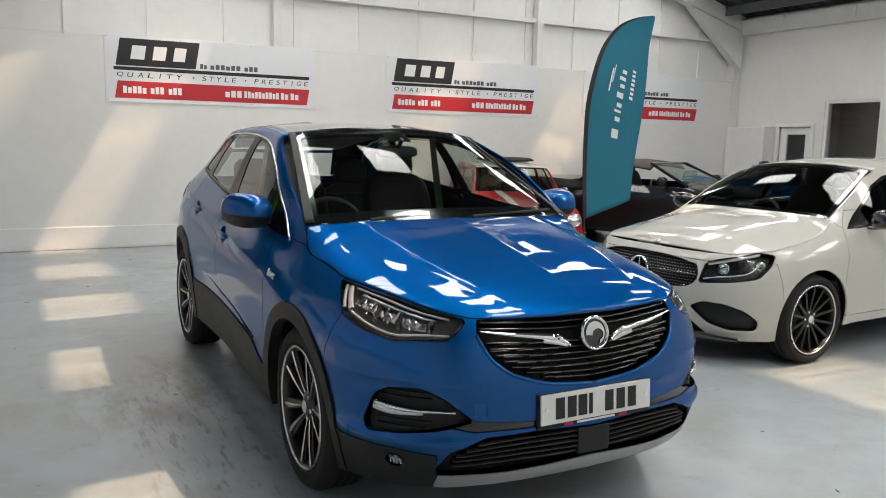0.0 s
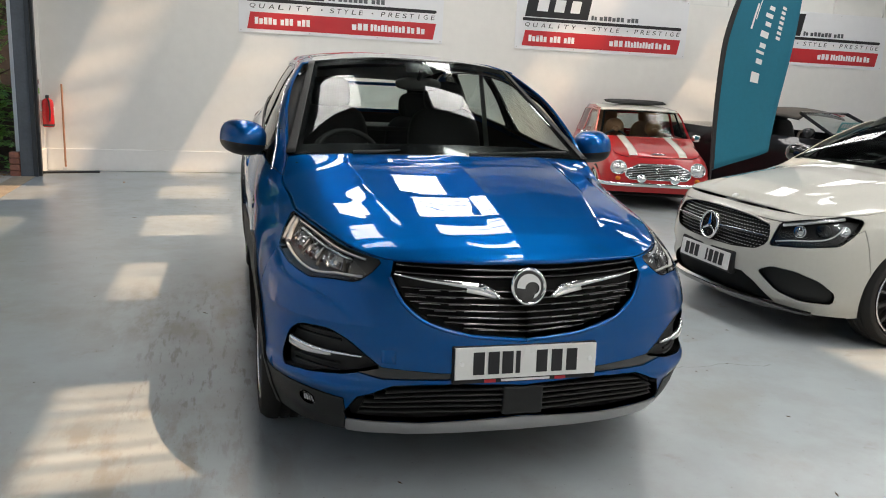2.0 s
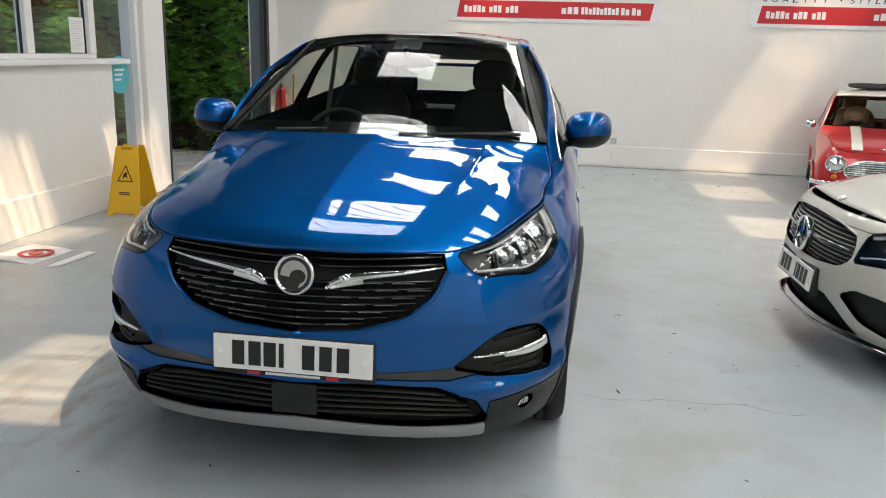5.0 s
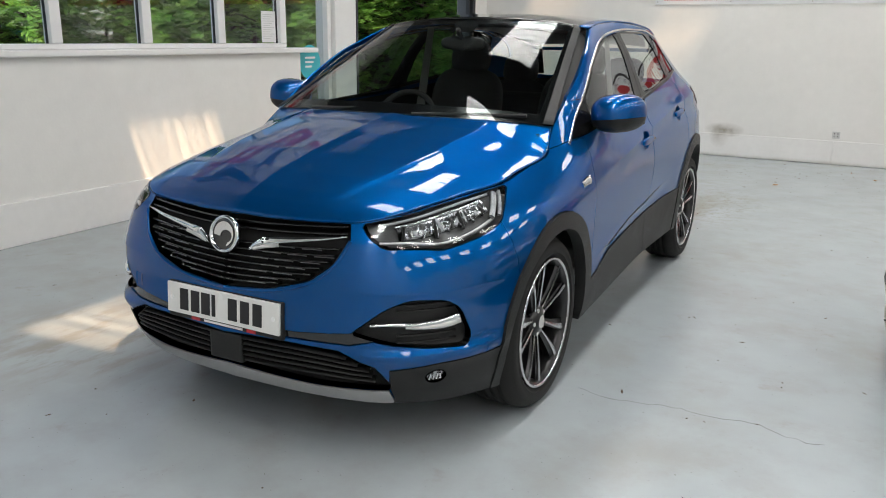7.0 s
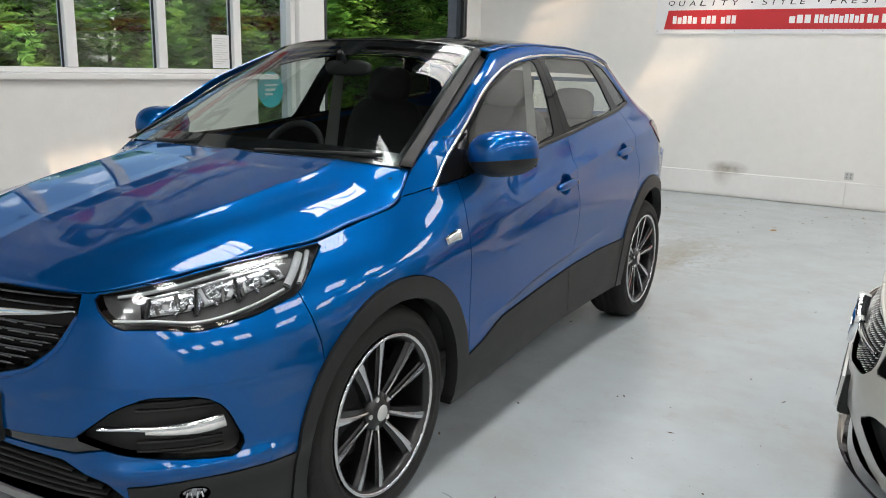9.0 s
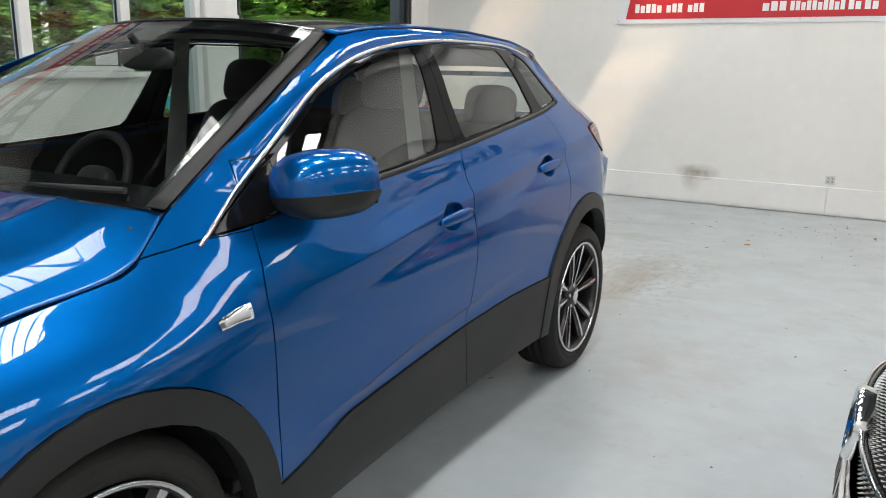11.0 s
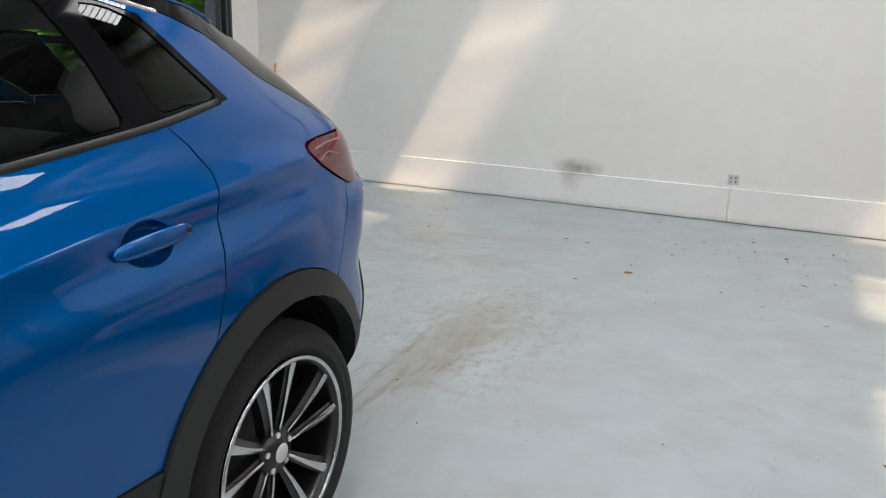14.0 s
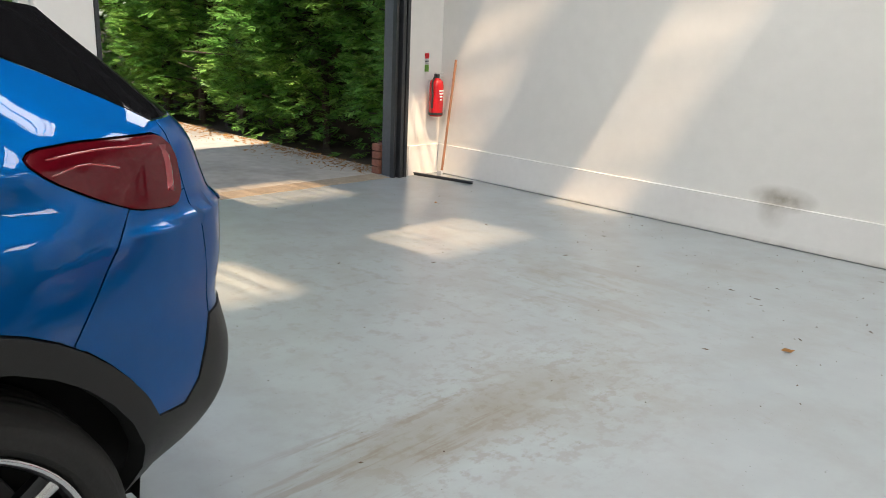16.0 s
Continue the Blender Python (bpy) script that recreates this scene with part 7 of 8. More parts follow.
    for s in (1, -1):
        mir = new("mirror")
        mir.parent = car
        mm = Matrix.Diagonal((s, 1, 1, 1)) @ pose(0.94, 0.62, 1.0, 0, -6, -14)
        blob("mirror_cap", (0, 0, 0), (0.11, 0.065, 0.07), M["gloss_black"], mir, 2.7, m=mm)
        box("mirror_glass", (-0.09, 0.060, -0.055), (0.09, 0.066, 0.055), M["reflector"], mir, 0.001, m=mm)
        box("mirror_arm", (-0.16, -0.03, -0.07), (-0.02, 0.03, -0.045), M["gloss_black"], mir, 0.008, m=mm)
        p = S.point(np.array([2.55]), np.array([0.83]), 0.02)[0]
        blob("handle", (s * (p[0] + 0.012), p[1], p[2]), (0.012, 0.10, 0.016), W, car, 3)
    hid = split_shell(S, [(0.02, 0.24), (0.02, 0.70), (1.3, 0.75), (1.8, 0.86), (2.3, 0.93), (4.0, 1.05), (end - 0.02, 1.0), (end - 0.02, 0.26)],
                      [("wheel_opening", ring_of(1.42, 0.315, 0.37)), ("wheel_opening", ring_of(S.uy(2.70), 0.315, 0.37))], 0.12, 0.1)
    panel("inner_shell", S, hid["rest"], M["under"], car, lift=-0.06, depth=0.0, gap=0.0, join=True)
    box("underbody", (-0.6, -0.5, 0.17), (0.6, 3.1, 0.24), M["under"], car, 0.03)
    cabin(car, 0.6, 2.8, 0.68, 0.50, ((-0.36, 1.25), (0.36, 1.25), (-0.36, 2.05), (0.36, 2.05)), M["seat"], (-0.36, 0.92, 0.88))
    place_wheels(car, 0.755, (0.0, 2.70), 0.315, 0.225, 0.248, "many")
    car.matrix_world = pose(2.920, 1.200, 0, 0, 0, -88.4)
    return car


white_car()


# ---- the small red classic ----
MINI_Z = [0.15, 0.25, 0.40, 0.52, 0.62, 0.70, 0.78, 0.86, 0.95, 1.05, 1.17, 1.28]
MINI = Shell(
    [(0, -0.46), (0.35, -0.455), (0.52, -0.43), (0.62, -0.35), (0.665, -0.15), (0.68, 0.3), (0.685, 1.6), (0.66, 2.1), (0.58, 2.34), (0.4, 2.42), (0, 2.44)], MINI_Z,
    [((0, -0.46), [0.08, 0.03, 0.0, 0.0, 0.01, 0.03, 0.09, 0.22, 0.4, 0.5, 0.6, 0.7]),
     ((0.52, -0.43), [0.08, 0.03, 0.0, 0.0, 0.01, 0.05, 0.13, 0.26, 0.4, 0.5, 0.6, 0.7]),
     ((0.665, -0.15), [0.06, 0.03, 0.0, 0.0, 0.01, 0.04, 0.10, 0.20, 0.3, 0.4, 0.5, 0.6]),
     ((0.68, 0.45), [0.05, 0.03, 0.015, 0.01, 0.005, 0.005, 0.015, 0.035, 0.07, 0.11, 0.16, 0.25]),
     ((0.66, 2.1), [0.06, 0.04, 0.015, 0.005, 0.0, 0.005, 0.02, 0.04, 0.08, 0.12, 0.17, 0.26]),
     ((0, 2.44), [0.1, 0.06, 0.03, 0.02, 0.01, 0.02, 0.04, 0.08, 0.13, 0.19, 0.26, 0.36])])


def small_classic():
    S = MINI
    car = empty("car", label="small red classic car with white roof and bonnet stripes", category="car")
    end = S.s[-1]
    a0 = S.uy(0.0)
    U = S.uy
    top = [(0.0, 0.735), (0.40, 0.735), (0.55, 0.76), (0.75, 0.79), (U(0.0), 0.83), (U(0.40), 0.875), (U(0.50), 0.93), (U(0.72), 1.15), (U(0.85), 1.215), (U(1.3), 1.24), (U(2.0), 1.225), (end, 1.19)]
    low = [(end, 0.25), (U(1.6), 0.22), (U(0.4), 0.2), (0.5, 0.25), (0.0, 0.25)]
    regions = [
        ("wheel_opening", ring_of(U(0.0), 0.255, 0.275)), ("wheel_opening", ring_of(U(1.95), 0.255, 0.275)),
        ("arch", ring_of(U(0.0), 0.255, 0.315)), ("arch_rear", ring_of(U(1.95), 0.255, 0.315)),
        ("grille", rounded([(-0.01, 0.655), (0.24, 0.655), (0.385, 0.57), (0.385, 0.50), (0.33, 0.455), (-0.01, 0.455)])),
        ("glass", rounded([(U(0.60), 0.90), (U(0.72), 1.10), (U(0.86), 1.18), (U(1.28), 1.19), (U(1.30), 0.90)])),
        ("glass_rear", rounded([(U(1.37), 0.90), (U(1.36), 1.19), (U(1.95), 1.175), (U(2.08), 0.91)])),
        ("rear_screen", [(end - 0.42, 0.92), (end - 0.40, 1.12), (end + 0.1, 1.12), (end + 0.1, 0.92)]),
        ("door", [(U(0.46), 0.93), (U(0.46), 0.30), (U(1.32), 0.30), (U(1.33), 1.21), (U(0.85), 1.205), (U(0.70), 1.13)]),
        ("upper", [(U(0.45), 0.885), (end + 0.1, 0.885), (end + 0.1, 1.4), (U(0.45), 1.4)]),
    ]
    cut = split_shell(S, top + low, regions, 0.05, 0.04)
    R = M["red_car"]
    panel("body", S, cut["rest"], R, car, join=True)
    panel("door", S, cut["door"], R, car)
    panel("arch", S, cut["arch"], R, car, lift=0.02, depth=0.03)
    panel("arch", S, cut["arch_rear"], R, car, lift=0.02, depth=0.03)
    panel("upper_body", S, cut["upper"], R, car, join=True)
    panel("side_window", S, cut["glass"], M["car_glass"], car, lift=-0.004, depth=0.003)
    panel("rear_side_window", S, cut["glass_rear"], M["car_glass"], car, lift=-0.004, depth=0.003)
    panel("rear_screen", S, cut["rear_screen"], M["car_glass"], car, lift=-0.004, depth=0.003, join=True)
    panel("grille_back", S, cut["grille"], M["under"], car, lift=-0.02, depth=-0.02, join=True)
    for k in range(8):
        z = 0.472 + 0.0245 * k
        reach = np.interp(z, [0.455, 0.50, 0.57, 0.655], [0.33, 0.383, 0.383, 0.25]) - 0.01
        ribbon("grille_bar", S, [(0, z), (reach * 0.5, z), (reach, z)], 0.014, M["chrome"], car, lift=-0.004, thick=0.008, join=True, smooth_line=False)
    ribbon("grille_frame", S, [(0.0, 0.662), (0.24, 0.662), (0.39, 0.575), (0.39, 0.50), (0.335, 0.45), (0.0, 0.45)], 0.018, M["chrome"], car, lift=0.003, thick=0.008, join=True, smooth_line=False, label="chrome grille frame")
    for s in (1, -1):
        m = pose(s * 0.475, -0.43, 0.60, 84, 0, s * 8)
        V, F = lathe([(0.0, 0.045), (0.06, 0.034), (0.082, 0.012), (0.085, 0.0)], 28, m)
        lamp = mesh_ob("headlamp", V, F, M["reflector"], car, "round chrome headlamp", True)
        V, F = lathe([(0.082, 0.0), (0.088, 0.022), (0.096, 0.018), (0.102, -0.03)], 28, m)
        mesh_ob("headlamp_rim", V, F, M["chrome"], lamp, smooth=True)
        m = pose(s * 0.20, -0.50, 0.46, 90)
        V, F = lathe([(0.0, 0.03), (0.04, 0.024), (0.062, 0.0), (0.066, -0.02), (0.0, -0.03)], 24, m)
        mesh_ob("spot_lamp", V, F, M["chrome"], car, smooth=True)
        V, F = lathe([(0.0, 0.018), (0.028, 0.01), (0.032, -0.01)], 18, pose(s * 0.475, -0.452, 0.455, 90))
        mesh_ob("indicator", V, F, M["orange"], car, smooth=True)
        blob("door_mirror", (s * 0.74, 0.62, 0.92), (0.06, 0.035, 0.045), M["chrome"], car, 2.4)
    ribbon("bumper", S, [(0.0, 0.375), (0.4, 0.375), (0.60, 0.375), (0.70, 0.375)], 0.055, M["chrome"], car, lift=0.05, thick=0.012, join=True, label="chrome bumper")
    edge = [(0.40, 0.74), (0.55, 0.765), (0.75, 0.795), (U(0.0), 0.835), (U(0.40), 0.88), (U(0.48), 0.92)]
    bonnet_sheet("bonnet", S, edge, -0.41, 0.46, [(-0.41, 0.742), (-0.3, 0.79), (0.0, 0.85), (0.46, 0.92)], R, car, dome=0.008)
    E = S.point(np.array([e[0] for e in edge]), np.array([e[1] for e in edge]), 0.0)
    for s in (1, -1):
        def stripe(a, q):
            y = -0.40 + 0.84 * q
            x = s * (0.25 + 0.10 * a)
            t = np.interp(y, [-0.41, -0.3, 0.0, 0.46], [0.742, 0.79, 0.85, 0.92])
            e = np.interp(y, E[:, 1], E[:, 2])
            w = np.interp(y, E[:, 1], E[:, 0])
            f = abs(x) / w
            return Vector((x, y + (0.03 * f ** 1.8), e + (t - e) * (1 - f ** 2.6) + 0.012))
        sheet("bonnet_stripe", stripe, 4, 16, M["cream_car"], car, 0.003, "white bonnet stripe")
    blob("bonnet_wing_badge", (0, -0.36, 0.775), (0.09, 0.012, 0.012), M["chrome"], car, 2.4)
    screen_sheet("windscreen", (0, 0.47, 0.915), (0.56, 0.50, 0.91), (0, 0.74, 1.205), (0.48, 0.78, 1.195), car, M["screen_glass"], 0.012)
    rf = roof_between("roof", S, top, U(0.82), U(2.1), 0.72, 2.15, [(0.72, 1.215), (1.0, 1.262), (1.5, 1.275), (2.15, 1.225)], M["cream_car"], car, "white roof")
    for k in range(4):
        blob("folded_sunroof", (0, 0.98 + 0.09 * k, 1.283 + 0.012 * (k % 2)), (0.40, 0.05, 0.020), M["rubber"], car, 2.6, (20, 8))
    hid = split_shell(S, [(0.02, 0.24), (0.02, 0.66), (0.8, 0.72), (U(0.5), 0.82), (end - 0.02, 0.82), (end - 0.02, 0.26)], [("wheel_opening", ring_of(U(0.0), 0.255, 0.29)), ("wheel_opening", ring_of(U(1.95), 0.255, 0.29))], 0.12, 0.1)
    panel("inner_shell", S, hid["rest"], M["under"], car, lift=-0.05, depth=0.0, gap=0.0, join=True)
    box("underbody", (-0.5, -0.3, 0.17), (0.5, 2.3, 0.22), M["under"], car, 0.02)
    cabin(car, 0.55, 2.2, 0.52, 0.40, ((-0.28, 1.0), (0.28, 1.0)), M["tan"], (-0.28, 0.78, 0.80))
    place_wheels(car, 0.60, (0.0, 1.95), 0.255, 0.16, 0.165, "mini")
    # low waist and upright glass: heights of the body settle, the wheels stay
    for ob in [o for c in car.children for o in (c, *c.children)]:
        if ob.type == "MESH" and not ob.name.startswith("wheel") and not ob.parent.name.startswith("wheel") and ob.matrix_basis == Matrix.Identity(4):
            for v in ob.data.vertices:
                v.co.z = float(np.interp(v.co.z, [0.0, 0.12, 0.33, 0.65, 1.02, 1.31, 1.42], [0.0, 0.11, 0.27, 0.54, 0.92, 1.265, 1.37]))
    car.matrix_world = pose(4.104, 5.514, 0, 0, 0, -15.4)
    for x, y, h in ((-0.27, 1.02, 0.13), (0.26, 1.04, 0.11)):
        q = car.matrix_world @ Matrix.Translation((x, y, 0.64))
        vs, fs = [], []
        for c, sz in (((0, 0, 0.0), (0.15, 0.13, 0.17)), ((0, -0.02, 0.26), (h, 0.12, 0.12)), ((0, -0.13, 0.23), (0.055, 0.05, 0.045))):
            o = len(vs)
            for j in range(11):
                ph = -math.pi / 2 + math.pi * j / 10
                for i in range(16):
                    th = 2 * math.pi * i / 16
                    vs.append(q @ Vector((c[0] + sz[0] * math.cos(ph) * math.cos(th), c[1] + sz[1] * math.cos(ph) * math.sin(th), c[2] + sz[2] * math.sin(ph))))
            fs += [(o + j * 16 + i, o + j * 16 + (i + 1) % 16, o + (j + 1) * 16 + (i + 1) % 16, o + (j + 1) * 16 + i) for j in range(10) for i in range(16)]
        tagged(mesh_ob("soft_toy", vs, fs, M["tan"], smooth=True), "plump brown plush toy on the car seat", "soft toy", group="plush toys in the red car")
    return car


small_classic()


# ---- two roadsters further back ----
def roadster(paint_mat, label, roofed):
    S = WHITE
    car = empty("car", label=label, category="car")
    end = S.s[-1]
    top = [(0.0, 0.80), (0.5, 0.795), (1.057, 0.80), (1.387, 0.850), (1.635, 0.905), (1.9, 0.92), (4.6, 0.95), (end, 0.95)]
    low = [(end, 0.26), (4.1, 0.24), (1.9, 0.22), (1.05, 0.2), (0.4, 0.2), (0.0, 0.2)]
    regions = [("wheel_opening", ring_of(1.42, 0.315, 0.345)), ("wheel_opening", ring_of(S.uy(2.70), 0.315, 0.345)),
               ("headlight", rounded([(0.56, 0.60), (0.60, 0.68), (0.95, 0.74), (1.02, 0.70), (0.85, 0.61)])),
               ("grille", rounded([(-0.01, 0.60), (0.30, 0.60), (0.36, 0.50), (0.28, 0.40), (-0.01, 0.40)])),
               ("door", [(1.80, 0.96), (1.76, 0.30), (2.95, 0.30), (3.0, 0.96)])]
    cut = split_shell(S, top + low, regions, 0.08, 0.05)
    panel("body", S, cut["rest"], paint_mat, car, join=True)
    panel("door", S, cut["door"], paint_mat, car)
    panel("headlamp", S, cut["headlight"], M["reflector"], car, lift=-0.01, label="clear headlamp")
    panel("grille", S, cut["grille"], M["under"], car, lift=-0.02, depth=-0.02, join=True)
    bonnet_sheet("bonnet", S, [(0.56, 0.797), (1.057, 0.802), (1.387, 0.852), (1.635, 0.907), (1.72, 0.92)], -0.73, 0.45, [(-0.73, 0.80), (-0.5, 0.86), (0.0, 0.92), (0.45, 0.955)], paint_mat, car)
    screen_sheet("windscreen", (0, 0.42, 0.95), (0.68, 0.36, 0.94), (0, 0.98, 1.235), (0.56, 0.95, 1.21), car, M["screen_glass"])
    for s in (1, -1):
        rod("screen_pillar", (s * 0.69, 0.36, 0.93), (s * 0.57, 0.96, 1.215), 0.022, paint_mat, car, 8)
        blob("mirror", (s * 0.93, 0.62, 0.99), (0.10, 0.06, 0.065), paint_mat, car, 2.6)
    rod("screen_header", (-0.57, 0.97, 1.22), (0.57, 0.97, 1.22), 0.02, M["gloss_black"], car, 8)
    if roofed:
        sheet("soft_top", lambda a, s: Vector(((2 * a - 1) * (0.58 - 0.05 * s), 0.98 + 1.35 * s, 1.235 + 0.06 * math.sin(math.pi * s) - 0.30 * s ** 3 - 0.10 * abs(2 * a - 1) ** 3)), 20, 20, M["rubber"], car, 0.012, "black fabric roof")
    sheet("rear_deck", lambda a, s: Vector(((2 * a - 1) * (0.80 - 0.35 * s ** 3), 2.15 + 1.18 * s, 0.955 + 0.02 * math.sin(math.pi * s) - 0.02 * abs(2 * a - 1) ** 2)), 16, 10, paint_mat, car, 0.01)
    hid = split_shell(S, [(0.02, 0.26), (0.02, 0.70), (1.8, 0.80), (end - 0.02, 0.86), (end - 0.02, 0.28)], [("wheel_opening", ring_of(1.42, 0.315, 0.36)), ("wheel_opening", ring_of(S.uy(2.70), 0.315, 0.36))], 0.15, 0.12)
    panel("inner_shell", S, hid["rest"], M["under"], car, lift=-0.06, depth=0.0, gap=0.0, join=True)
    box("underbody", (-0.6, -0.5, 0.18), (0.6, 3.1, 0.25), M["under"], car, 0.03)
    cabin(car, 0.6, 2.3, 0.66, 0.42, ((-0.36, 1.35), (0.36, 1.35)), M["seat"], (-0.36, 0.95, 0.82))
    place_wheels(car, 0.75, (0.0, 2.70), 0.315, 0.21, 0.23, "blades")
    return car


dark = roadster(M["dark_car"], "dark brown soft-top roadster with a teal price card", True)
dark.matrix_world = pose(7.05, 4.75, 0, 0, 0, 20.4)
card = tagged(empty("price_card"), "teal price card behind the roadster windscreen", "price card")
q = dark.matrix_world @ pose(0.24, 0.74, 1.05, 20)
box("card", (-0.24, 0, -0.075), (0.24, 0.003, 0.075), M["teal"], card, m=q)
for k in range(6):
    box("price_bar", (-0.20 + 0.068 * k, -0.002, -0.005), (-0.155 + 0.068 * k, -0.0005, 0.055), M["white_print"], card, m=q)
box("price_bar", (-0.17, -0.002, -0.05), (0.17, -0.0005, -0.032), M["white_print"], card, m=q)
far = roadster(M["blue"], "open-top blue roadster with black seats near the office wall", False)
far.matrix_world = pose(9.75, 4.2, 0, 0, 0, 8)
grey = roadster(M["steel_grey"], "grey car parked in the yard outside the windows", True)
grey.matrix_world = pose(-6.6, -0.6, -0.006, 0, 0, 175)


# ---- banners, flag and small things ----
def bars(parent, m, name, words, z, h, y, material):
    """Plain upright bars in place of lettering: (start, count, width) for each word."""
    for x, count, w in words:
        for k in range(count):
            box(name, (x + w * k / count, y - 0.0016, z), (x + w * (k + 0.76) / count, y, z + h * (1.0 if (k * 7 + count) % 3 else 0.82)), material, parent, m=m)


def banner(m, label):
    """Wall banner, 2.82 x 0.85 m, lower left corner at the origin of m, facing -y of m."""
    b = empty("banner", label=label, category="banner", group="showroom wall banners")
    box("board", (0, -0.012, 0), (2.82, -0.001, 0.85), M["banner"], b, 0.002, m=m)
    put = lambda x, y, z: m @ Matrix.Translation((x, y, z))
    lean = 0.05
    slab("logo_block", [(0.13, 0.465), (1.13, 0.465), (1.13 + lean * 1.2, 0.81), (0.13 + lean * 1.2, 0.81)], 0.002, M["black"], b, put(0, -0.0145, 0))
    for x, w in ((0.31, 0.17), (0.58, 0.16), (0.84, 0.15)):
        slab("logo_shape", [(x, 0.55), (x + w, 0.55), (x + w + 0.03, 0.725), (x + 0.03, 0.725)], 0.001, M["white_print"], b, put(0, -0.0160, 0))
    bars(b, m, "name_bar", ((1.19, 2, 0.10), (1.325, 6, 0.42), (1.785, 3, 0.20)), 0.475, 0.065, -0.0125, M["steel_grey"])
    slab("rule", [(0.11, 0.405), (2.70, 0.405), (2.72, 0.42), (2.72, 0.44), (2.70, 0.45), (0.11, 0.45), (0.10, 0.43)], 0.002, M["black"], b, put(0, -0.0145, 0))
    for word, x, w in (("QUALITY", 0.12, 0.86), ("\u00b7", 1.09, 0.022), ("STYLE", 1.19, 0.50), ("\u00b7", 1.79, 0.022), ("PRESTIGE", 1.90, 0.82)):
        step = w / len(word)
        for k, ch in enumerate(word):
            thin = {"I": 0.22, "\u00b7": 1.0}.get(ch, 0.62)
            lettering("slogan_letter", ch, 0.062 if len(word) > 1 else 0.022, step * thin, M["black"], b, put(x + step * (k + 0.5 - thin / 2), -0.0132, 0.318 if len(word) > 1 else 0.338), 0.0 if len(word) == 1 else 0.15)
    slab("strip", [(0.11, 0.05), (2.68, 0.05), (2.72, 0.27), (0.15, 0.27)], 0.002, M["red_print"], b, put(0, -0.0145, 0))
    bars(b, m, "strip_bar", ((0.21, 5, 0.30), (0.55, 3, 0.18), (0.775, 3, 0.18), (1.52, 3, 0.24), (1.78, 10, 0.50), (2.30, 2, 0.12), (2.44, 2, 0.13)), 0.115, 0.09, -0.0147, M["white_print"])
    for x in (0.03, 0.94, 1.88, 2.79):
        for z in (0.03, 0.82):
            rod("fixing", m @ Vector((x, -0.016, z)), m @ Vector((x, -0.012, z)), 0.009, M["socket"], b, 8)
    return b


for x in (-0.822, 3.10, 6.86):
    banner(pose(x, YB, 1.903), "white showroom banner with black logo block and red strip")
banner(pose(XL, 0.55, 2.62, 0, 0, 90), "white showroom banner above the window band")


def feather_flag():
    f = empty("feather_flag", label="tall teal feather flag on a black pole", category="flag")
    left = [(4.71, 0.50), (4.68, 1.2), (4.67, 1.88), (4.74, 2.35), (4.90, 2.74), (5.16, 3.02), (5.45, 3.15), (5.72, 3.20)]
    right = [(5.50, 0.74), (5.55, 1.2), (5.60, 1.65), (5.64, 2.1), (5.67, 2.5), (5.69, 2.8), (5.71, 3.0), (5.73, 3.19)]
    L, R = np.array(left), np.array(right)
    t = np.linspace(0, 1, 8)

    def cloth(a, s):
        l, r = hermite(t, L, np.array([s]))[0], hermite(t, R, np.array([s]))[0]
        p = l + (r - l) * a
        return Vector((p[0], 5.10 + 0.022 * math.sin(7 * a + 4 * s) * a * (1 - 0.5 * s) + 0.015 * math.sin(11 * s), p[1]))

    sheet("cloth", cloth, 24, 60, M["flag_teal"], f, 0.002)
    sheet("sleeve", lambda a, s: cloth(0.07 * a, s) + Vector((-0.02, -0.006, 0)), 3, 60, M["rubber"], f, 0.012, "black pole sleeve")
    bm = bmesh.new()
    add_rod(bm, (4.71, 5.10, 0.03), (4.705, 5.10, 0.55), 0.014, 10)
    part("pole", bm, M["rubber"], f)
    for a in range(4):
        c, s = math.cos(a * math.pi / 2 + 0.5), math.sin(a * math.pi / 2 + 0.5)
        rod("base_leg", (4.71, 5.10, 0.05), (4.71 + 0.38 * c, 5.10 + 0.38 * s, 0.012), 0.012, M["steel_dark"], f, 8)
    # the printed lettering as plain pale blocks running upwards
    def mark(a0, a1, s0, s1):
        sheet("print_shape", lambda a, s: cloth(a0 + (a1 - a0) * a, s0 + (s1 - s0) * s) + Vector((0, -0.005, 0)), 4, 4, M["white_print"], f)
    for k, (s0, s1) in enumerate(((0.235, 0.285), (0.295, 0.322), (0.329, 0.345), (0.350, 0.378), (0.388, 0.425), (0.432, 0.458), (0.464, 0.490), (0.495, 0.522))):
        mark(0.46 + (0.03 if k in (1, 3, 5, 7) else 0), 0.58, s0, s0 + (s1 - s0) * 0.62)
    for k in range(7):
        mark(0.70, 0.77, 0.40 + 0.020 * k, 0.412 + 0.020 * k)
    mark(0.30, 0.325, 0.40, 0.50)
    mark(0.335, 0.35, 0.44, 0.52)
    return f


feather_flag()


